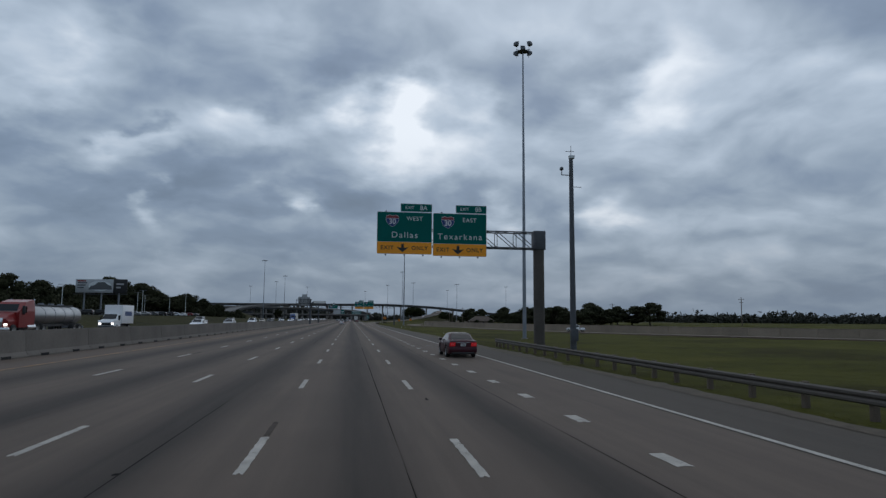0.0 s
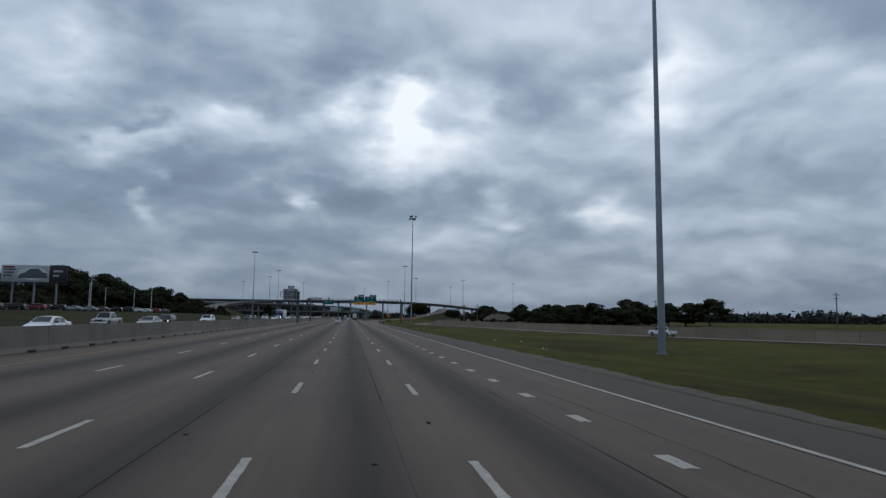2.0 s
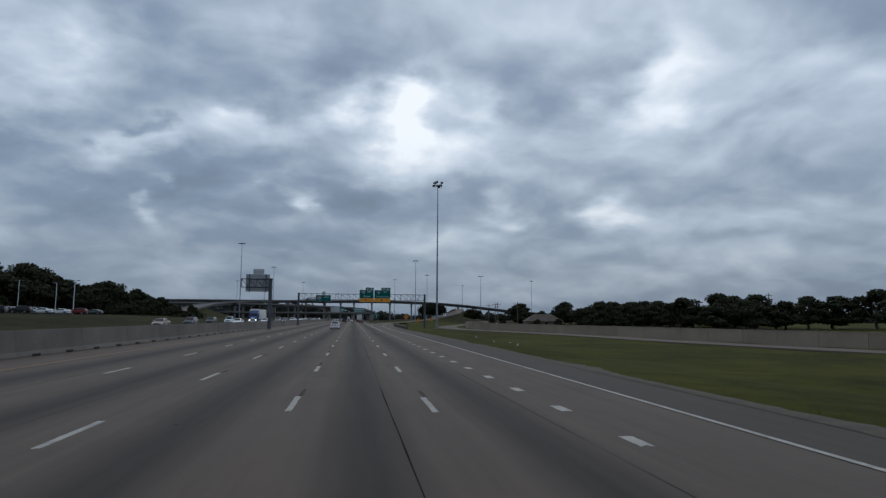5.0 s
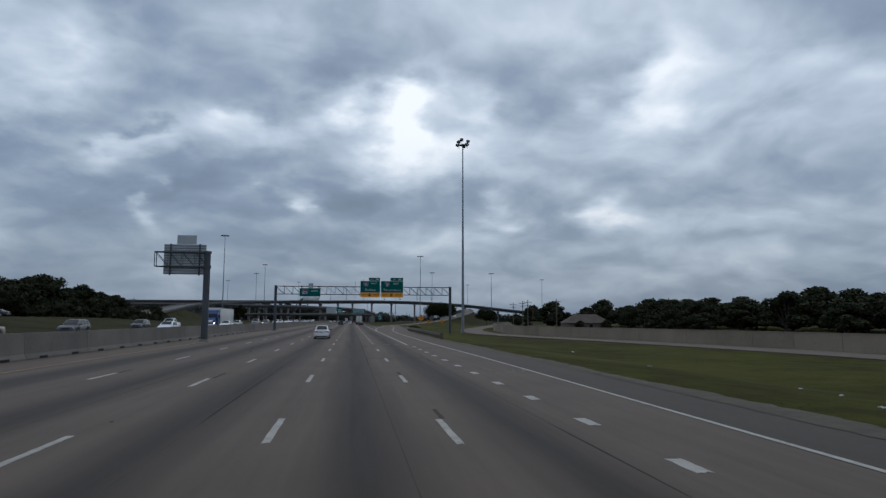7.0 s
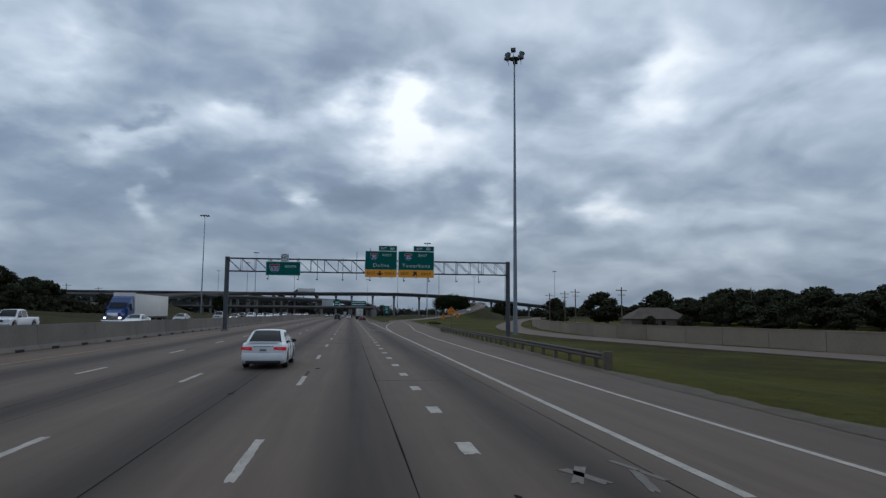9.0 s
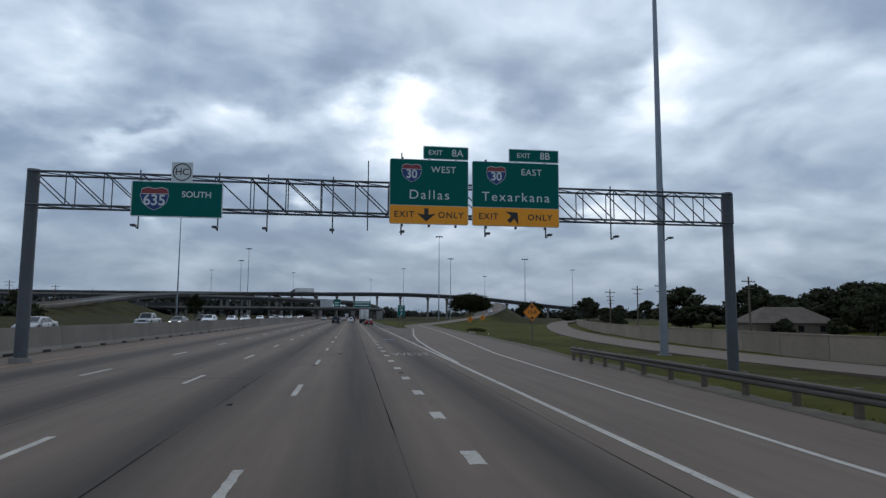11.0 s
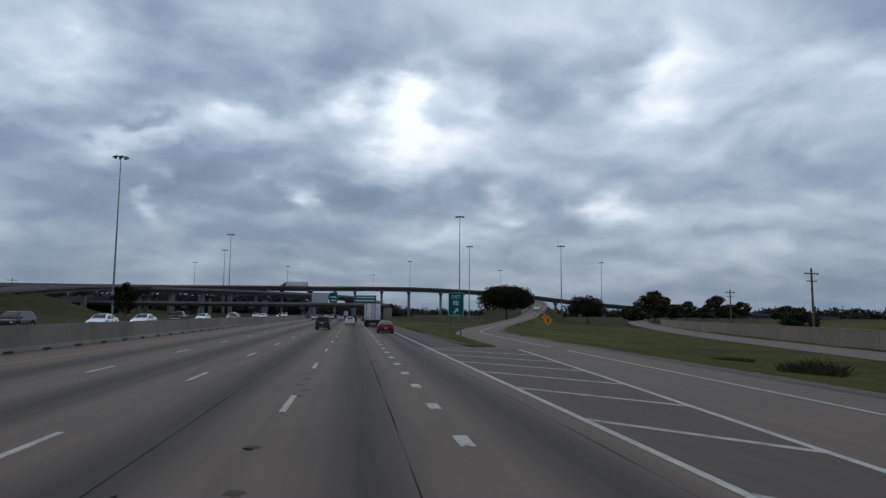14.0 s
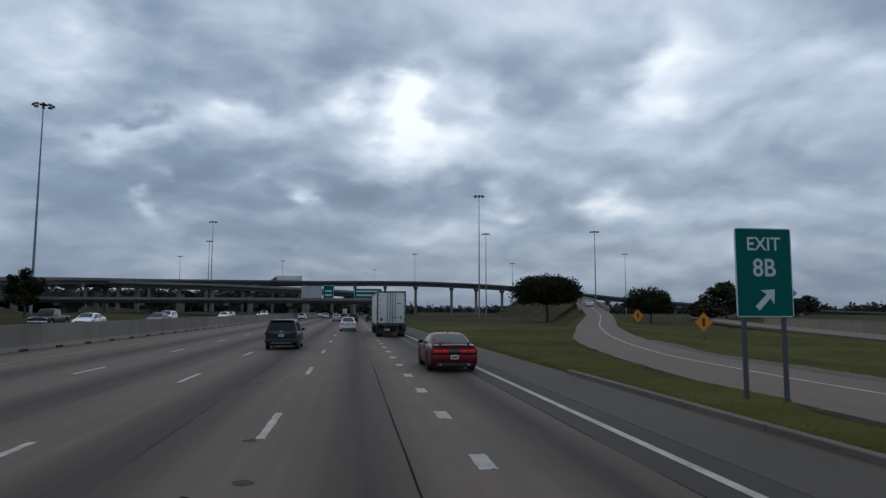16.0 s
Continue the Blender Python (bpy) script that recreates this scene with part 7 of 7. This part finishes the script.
def house(x, y, w, d, h, turn, label):
    b = thing("house", label, "house", "houses behind the wall", at=pose(x, y, land_z(x, y) - 0.1, 0, 0, turn))
    part("wall", Shape().box(-w / 2, w / 2, -d / 2, d / 2, 0, h), HOUSE_WALL, b)
    e = 0.5
    part("roof", Shape().add([(-w / 2 - e, -d / 2 - e, h), (w / 2 + e, -d / 2 - e, h), (w / 2 + e, d / 2 + e, h), (-w / 2 - e, d / 2 + e, h), (-w / 4, 0, h + d * 0.33), (w / 4, 0, h + d * 0.33)],
                             [(0, 1, 5, 4), (1, 2, 5), (2, 3, 4, 5), (3, 0, 4), (0, 3, 2, 1)]), ROOF_TILE, b)
    for k in (-0.28, 0.05, 0.32):
        wn = part("window", Shape().box(k * w - 0.6, k * w + 0.6, -d / 2 - 0.05, -d / 2 + 0.02, 0.9, 2.1), ROOF_TILE, b)
        part("pane", Shape().box(k * w - 0.5, k * w + 0.5, -d / 2 - 0.06, -d / 2 - 0.051, 1.0, 2.0), GLASS_DARK, wn)


def litter(x, y, k):
    """A crumpled scrap of paper on the grass."""
    rng = np.random.default_rng(int(x * 10 + y))
    n = 5
    sh = Shape()
    v = [(0.05 * k * (i - 2) + rng.normal(0, 0.012), 0.045 * k * (j - 2) + rng.normal(0, 0.012), 0.05 + abs(rng.normal(0, 0.035 * k))) for j in range(n) for i in range(n)]
    top = [(j * n + i, j * n + i + 1, (j + 1) * n + i + 1, (j + 1) * n + i) for j in range(n - 1) for i in range(n - 1)]
    m = len(v)
    v += [(a, b, c - 0.02) for a, b, c in v]
    sh.add(v, top + [tuple(m + q for q in f[::-1]) for f in top])
    ob = solid("paper_litter", sh, SIGN_WHITE, "crumpled white scrap of paper litter on the grass", "litter")
    ob.matrix_basis = pose(x, y, land_z(x, y) - 0.03)

# ---- the place ----
build_ground()
ROAD, OPPOSITE, EXIT_RAMP = build_road()
build_barrier()
build_curbs_walls()
build_bridges()

build_first_gantry()
build_second_gantry()
build_back_sign()
post_sign_8b()
overhead_green_signs()
build_billboard()
guardrail([(12.3, 6, 0.0), (12.3, 30, 0.0), (12.6, 62, 0.0)], "weathered steel guardrail on timber posts before the gantry column")
guardrail([(11.0, 266, 0.0), (11.3, 285, 0.0), (11.6, 300, 0.0), (11.9, 324, 0.0)], "weathered steel guardrail on timber posts by the long gantry")
diamond_sign(17.85, 352.8, 2.72, 1.3, 2.0, "orange diamond low-clearance sign with black arrows", "15-8")
diamond_sign(46.8, 521.0, 1.65, 1.5, 2.0, "orange diamond sign beside the exit ramp")
diamond_sign(34.7, 479.5, 1.3, 1.4, 2.0, "orange diamond sign on the grass before the exit ramp")

cluster = make_mast(50.0, False)
cluster.matrix_basis = Matrix.LocRotScale((30.1, 117.0, land_z(30.1, 117)), None, (1, 1, 1.04))
copy_thing(cluster, Matrix.LocRotScale((27.2, 343.9, land_z(27.2, 343.9)), Euler((0, 0, 0.9)), (1, 1, 0.906)))
mast, placed = make_mast(50.0), False
for x, y, h in ((-75.0, 584.0, 51.0), (-78.5, 795.0, 50.5), (-97.5, 876.5, 48.0), (53.1, 689.2, 50.0), (71.8, 765.3, 43.0), (116.1, 719.0, 39.5), (222.1, 926.6, 48.0), (-72.4, 1100.7, 52.0), (54.6, 995.3, 51.5), (150, 1020, 46), (25, 1200, 50), (-150, 1010, 48)):
    z = land_z(x, y)
    m = Matrix.LocRotScale((x, y, z), Euler((0, 0, 0.7 * x)), (1, 1, (h + 1.0 - z) / 50.0))
    if placed:
        copy_thing(mast, m)
    else:
        mast.matrix_basis, placed = m, True
camera_pole(16.5, 53.1, 14.6)
for x, y, h in ((64.2, 418.5, 10.6), (66.2, 391.0, 10.2), (67, 436, 10.6), (68, 455, 10.6), (120, 420, 11), (135, 330, 11), (150, 240, 11), (95, 520, 10), (-125, 441, 16), (-125, 504, 14), (-125, 548, 13), (-126, 588, 13), (-126, 628, 13), (-124, 385, 15)):
    utility_pole(x, y, h, 20)
for x, y, h in ((-103, 352, 10.4), (-89.5, 346, 9.6), (-83, 282, 10.2), (-92, 305, 10.2), (-78, 330, 9.6), (-96, 240, 10.2), (-112, 200, 10.2), (-118, 262, 10.2), (-105, 150, 10.2)):
    lot_lamp(x, y, h, 30)

# the traffic
box_trailer_truck(pose(3.6, 477.5, 0.008), GREY, "white box-trailer lorry seen from its closed rear doors")
red_coupe(pose(4.05, 446.2, 0.008))
sedan(pose(-3.4, 269.3, 0.008), WHITE, "clean white four-door sedan with lit tail lights", lip=True, H=1.55)
suv(pose(-4.05, 461.3, 0.008), NAVY, "dark navy family suv with roof rails", W=1.98, H=1.76)
sedan(pose(6.95, 48.2, 0.008), MAROON, "dark maroon sedan with chrome window line and lit tail lights", L=4.78, rear_style="round")
AHEAD = "traffic far ahead"
suv(pose(0.3, 548, 0.008), BLACK, "small black suv far ahead in the lane", AHEAD)
sedan(pose(-3.4, 566, 0.008), SILVER, "silver sedan far ahead under the bridges", AHEAD)
sedan(pose(0.4, 590, 0.008), TRUCK_RED, "dark red sedan far ahead with brake lights", AHEAD)
suv(pose(-7.6, 610, 0.008), WHITE, "white suv far ahead in an inner lane", AHEAD)
sedan(pose(-0.35, 496.2, 0.008), WHITE, "white sedan ahead of the camera beside the lorry", AHEAD, lip=True, H=1.55)
for x, y, m, n, k in ((-7.4, 642, GREY, "grey suv under the low bridge", 1), (-11.8, 668, WHITE, "white sedan under the low bridge", 0), (-3.6, 690, BLACK, "black sedan under the bridges", 0), (3.9, 560, BLACK, "black suv ahead of the lorry", 1),
                      (0.2, 655, WHITE, "white suv far ahead under the bridges", 1), (-7.8, 720, SILVER, "silver suv beyond the low bridge", 1), (3.6, 700, TRUCK_RED, "dark red suv far ahead", 1), (-12.0, 580, WHITE, "white suv in the inner lane far ahead", 1)):
    (suv if k else sedan)(pose(x, y, 0.008), m, n, AHEAD)
box_truck(pose(-3.7, 745, 0.008), "white box lorry far ahead beyond the bridges")
ON = "oncoming traffic"


def facing(x, y):
    return pose(x, y, OPP_Z + 0.008, 0, 0, 180)


tank_truck(facing(-30.5, 84), "red-cabbed lorry with a dull steel tank trailer")
box_truck(facing(-31.5, 101), "white box van lorry with lit headlamps")
sedan(facing(-23.5, 113), WHITE, "white oncoming sedan with lit headlamps", ON, True, False)
sedan(facing(-23.6, 140), SILVER, "silver oncoming sedan with lit headlamps", ON, True, False)
pickup(facing(-30.5, 146), SILVER, "silver oncoming pickup truck", ON)
suv(facing(-27.5, 162), BLACK, "black oncoming van with lit headlamps", ON, True, van=True)
suv(facing(-24.8, 178), WHITE, "white suv on the opposite carriageway", ON)
box_trailer_truck(facing(-27.3, 338), BLUE, "blue-cabbed lorry with a white box trailer")
sedan(facing(-31.5, 248), BEIGE, "beige sedan on the opposite carriageway", ON, False, False)
suv(facing(-31.0, 266), GREY, "grey suv on the opposite carriageway", ON)
sedan(facing(-24.5, 280), WHITE, "white sedan on the opposite carriageway", ON, False, False)
pickup(facing(-30.5, 304), WHITE, "white oncoming pickup truck", ON)
suv(facing(-34.2, 300), GREY, "dark grey oncoming suv", ON)
sedan(facing(-23.5, 316), WHITE, "white oncoming sedan with lit headlamps", ON, True, False)
sedan(facing(-27.5, 352), SILVER, "silver sedan on the opposite carriageway", ON, False, False)
pickup(facing(-27.5, 384), SILVER, "silver oncoming pickup truck", ON)
sedan(facing(-26.0, 394), GREY, "grey oncoming sedan with lit headlamps", ON, True, False)
suv(facing(-24.5, 408), WHITE, "white suv on the opposite carriageway", ON)
suv(facing(-30.5, 431), BLACK, "black suv on the opposite carriageway", ON)
sedan(facing(-26.5, 441), WHITE, "white sedan on the opposite carriageway", ON, False, False)
sedan(facing(-25.0, 450), WHITE, "white oncoming sedan with lit headlamps", ON, True, False)
pickup(facing(-32.0, 494), BLACK, "black oncoming pickup truck", ON)
sedan(facing(-27.3, 492), WHITE, "white sedan on the opposite carriageway", ON, False, False)
sedan(facing(-24.0, 505), GREY, "grey oncoming sedan with lit headlamps", ON, True, False)
suv(facing(-27.0, 520), WHITE, "white van on the opposite carriageway", ON, van=True)
sedan(facing(-23.5, 545), WHITE, "white oncoming sedan far off", ON, True, False)
sedan(facing(-27.0, 570), SILVER, "silver oncoming sedan far off", ON, False, False)
suv(facing(-23.5, 600), WHITE, "white oncoming suv far off", ON, True)
sedan(facing(-27.4, 622), BLACK, "black oncoming sedan far off", ON, True, False)
sedan(facing(-31.0, 584), WHITE, "white oncoming sedan far off", ON, False, False)
# on the other roads
pickup(pose(61.0, 178.0, -0.86, 0, 0, 20), WHITE, "white pickup truck on the frontage road")
f = CONNECTOR[12]
box_truck(pose(f.x + 1.5, f.y, f.z + 0.03, 0, 0, 176), "white delivery lorry on the connector ramp")
k = min(range(len(FLYOVER)), key=lambda i: abs(FLYOVER[i].x + 38))
box_trailer_truck(pose(FLYOVER[k].x + 7, FLYOVER[k].y - 2.5, FLYOVER[k].z + 0.01, 0, 0, 90), GREY, "white box-trailer lorry crossing the high flyover")
sedan(pose((lerp(RAMP_LEFT, 590) + lerp(RIGHT_EDGE, 590)) / 2, 590, lerp(RAMP_Z, 590) + 0.03, 2.2, 0, -18), WHITE, "white sedan climbing the exit ramp")

# parked cars on the lot
LOT = "cars parked on the sales lot"
rng = random.Random(3)
protos = [sedan(pose(-74, 300, 50), m, n, LOT, False, False) for m, n in ((SILVER, "silver sedan parked on the sales lot"), (WHITE, "white sedan parked on the sales lot"), (GREY, "grey sedan parked on the sales lot"))] + [suv(pose(-74, 310, 50), m, n, LOT) for m, n in ((BLACK, "black suv parked on the sales lot"), (WHITE, "white suv parked on the sales lot"), (TRUCK_RED, "red suv parked on the sales lot"))]
first = {}
for row_x in (-72, -79, -90):
    for k in range(17):
        y = 170 + 10.5 * k + rng.uniform(-0.5, 0.5) + (row_x % 5)
        x = row_x - 8 + (y - 170) * 0.02
        i = rng.randrange(len(protos))
        z = max(land_z(x + dx, y + dy) for dx in (-2, 0, 2) for dy in (-2, 0, 2)) + 0.02
        m = pose(x, y, z, 0, 0, 90 + rng.uniform(-4, 4))
        if i in first:
            copy_thing(protos[i], m)
        else:
            first[i] = True
            protos[i].matrix_basis = m

# trees
oak = tree("oak_tree", "broad dark evergreen oak on the grass island", 13.6, 20.0, 5.8, 22000, 0.46, 3, flat=0.88, low=0.10)
oak.matrix_basis = pose(57.5, 607.5, land_z(57.5, 607.5) - 0.1)
small = tree("oak_tree", "smaller dark oak beside the exit ramp", 10.2, 14.0, 3.2, 8000, 0.36, 5)
small.matrix_basis = pose(87.0, 600.5, land_z(87.0, 600.5) - 0.1)
slim = tree("median_tree", "dark oval tree beside the opposite carriageway", 8.6, 6.6, 2.4, 5000, 0.27, 7, flat=1.15)
slim.matrix_basis = pose(-58.4, 545.0, land_z(-58.4, 545.0) - 0.1)
WOOD = "dark roadside trees"
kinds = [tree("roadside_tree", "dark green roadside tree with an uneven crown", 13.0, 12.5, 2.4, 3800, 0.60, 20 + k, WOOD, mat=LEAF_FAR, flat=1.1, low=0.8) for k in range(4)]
spots = [(81.5, 439, 0.80), (71, 462, 0.36), (80, 478, 0.40), (88, 452, 0.5), (84, 393, 0.30), (76, 396, 0.26)]
spots += [(110 + 5 * math.sin(k * 2.1), 300 + 6.5 * k, 0.66 + 0.14 * math.sin(k * 1.7)) for k in range(27)]
spots += [(94 + 5 * math.sin(k * 1.3), 396 - 9 * k, 0.52 + 0.1 * math.sin(k * 2.6)) for k in range(6)]
spots += [(119 + 5 * math.sin(k * 1.1 + 2), 297 + 7.1 * k, 0.62 + 0.16 * math.sin(k * 2.9)) for k in range(20)]
spots += [(128 + 6 * math.cos(k), 285 + 12 * k, 0.75 + 0.16 * math.sin(k * 2.3)) for k in range(16)]
spots += [(-122 - 7 * math.sin(k * 1.3), 130 + 9 * k, 0.86 + 0.24 * math.sin(k * 2.0)) for k in range(29)]
spots += [(-135 - 5 * math.sin(k * 1.9), 136 + 10 * k, 0.92 + 0.22 * math.cos(k * 1.7)) for k in range(26)]
spots += [(-118 + 2.6 * k + 4 * math.sin(k * 2.7), 348 + 7 * k, 1.36 - 0.05 * k + 0.14 * math.sin(k * 1.9)) for k in range(14)]
spots += [(-126 + 2.5 * k + 4 * math.sin(k * 1.7), 352 + 7.4 * k, 1.30 - 0.04 * k + 0.16 * math.sin(k * 2.9)) for k in range(14)]
spots += [(-98 + 3 * math.sin(k * 2.0), 380 + 6 * k, 0.60 + 0.1 * math.sin(k)) for k in range(8)]
spots += [(-75 - 2 * math.sin(k * 1.9), 372 + 8 * k, 0.36 + 0.07 * math.sin(k * 2.3)) for k in range(10)]
spots += [(-135 - 4 * k, 440 + 12 * k, 0.7 + 0.12 * math.sin(k * 2.2)) for k in range(12)]
spots += [(110 + 14 * k, 610 + 12 * k, 0.7 + 0.15 * math.sin(k * 1.4)) for k in range(8)]
for i, (x, y, s) in enumerate(spots):
    if i < 4:
        kinds[i].matrix_basis = Matrix.LocRotScale((x, y, land_z(x, y) - 0.05), Euler((0, 0, i)), (s * (1.6 if i == 0 else 1.3), s * (1.6 if i == 0 else 1.3), s))
    else:
        q = kinds[i % 4]
        c = copy_thing(q, Matrix.Identity(4))
        w = s * (1.45 if x > 100 else 1.2)
        c.matrix_basis = Matrix.LocRotScale((x, y, land_z(x, y) - 0.05), Euler((0, 0, 1.3 * i)), (w, w, s * (0.9 + 0.2 * math.sin(i * 3.1))))
far_woods()
tree_belt()
for i, (x, y, w, h) in enumerate(((19.8, 392.4, 1.5, 0.8), (20.6, 393.6, 1.0, 0.5), (22.0, 402.0, 1.3, 0.3))):
    weed_clump(x, y, w, h, 60 + i)
for x, y, k in ((19.8, 144.4, 1.0), (19.8, 122.2, 0.8), (20.1, 121.6, 0.7), (24.9, 149.6, 1.6), (16.0, 196.0, 0.8), (22.5, 251.0, 1.1), (17.5, 372.0, 0.7), (16.4, 379.0, 1.5), (16.8, 379.3, 1.0), (17.0, 378.8, 0.8), (15.4, 204.0, 0.9), (18.6, 209.5, 0.7), (16.9, 222.0, 1.0), (21.0, 215.0, 0.8)):
    litter(x, y, k)
house(80, 402, 15, 9, 2.5, -6, "brown-roofed brick house behind the concrete wall")
build_markings(ROAD, OPPOSITE)
build_grass_tufts()
build_verge()
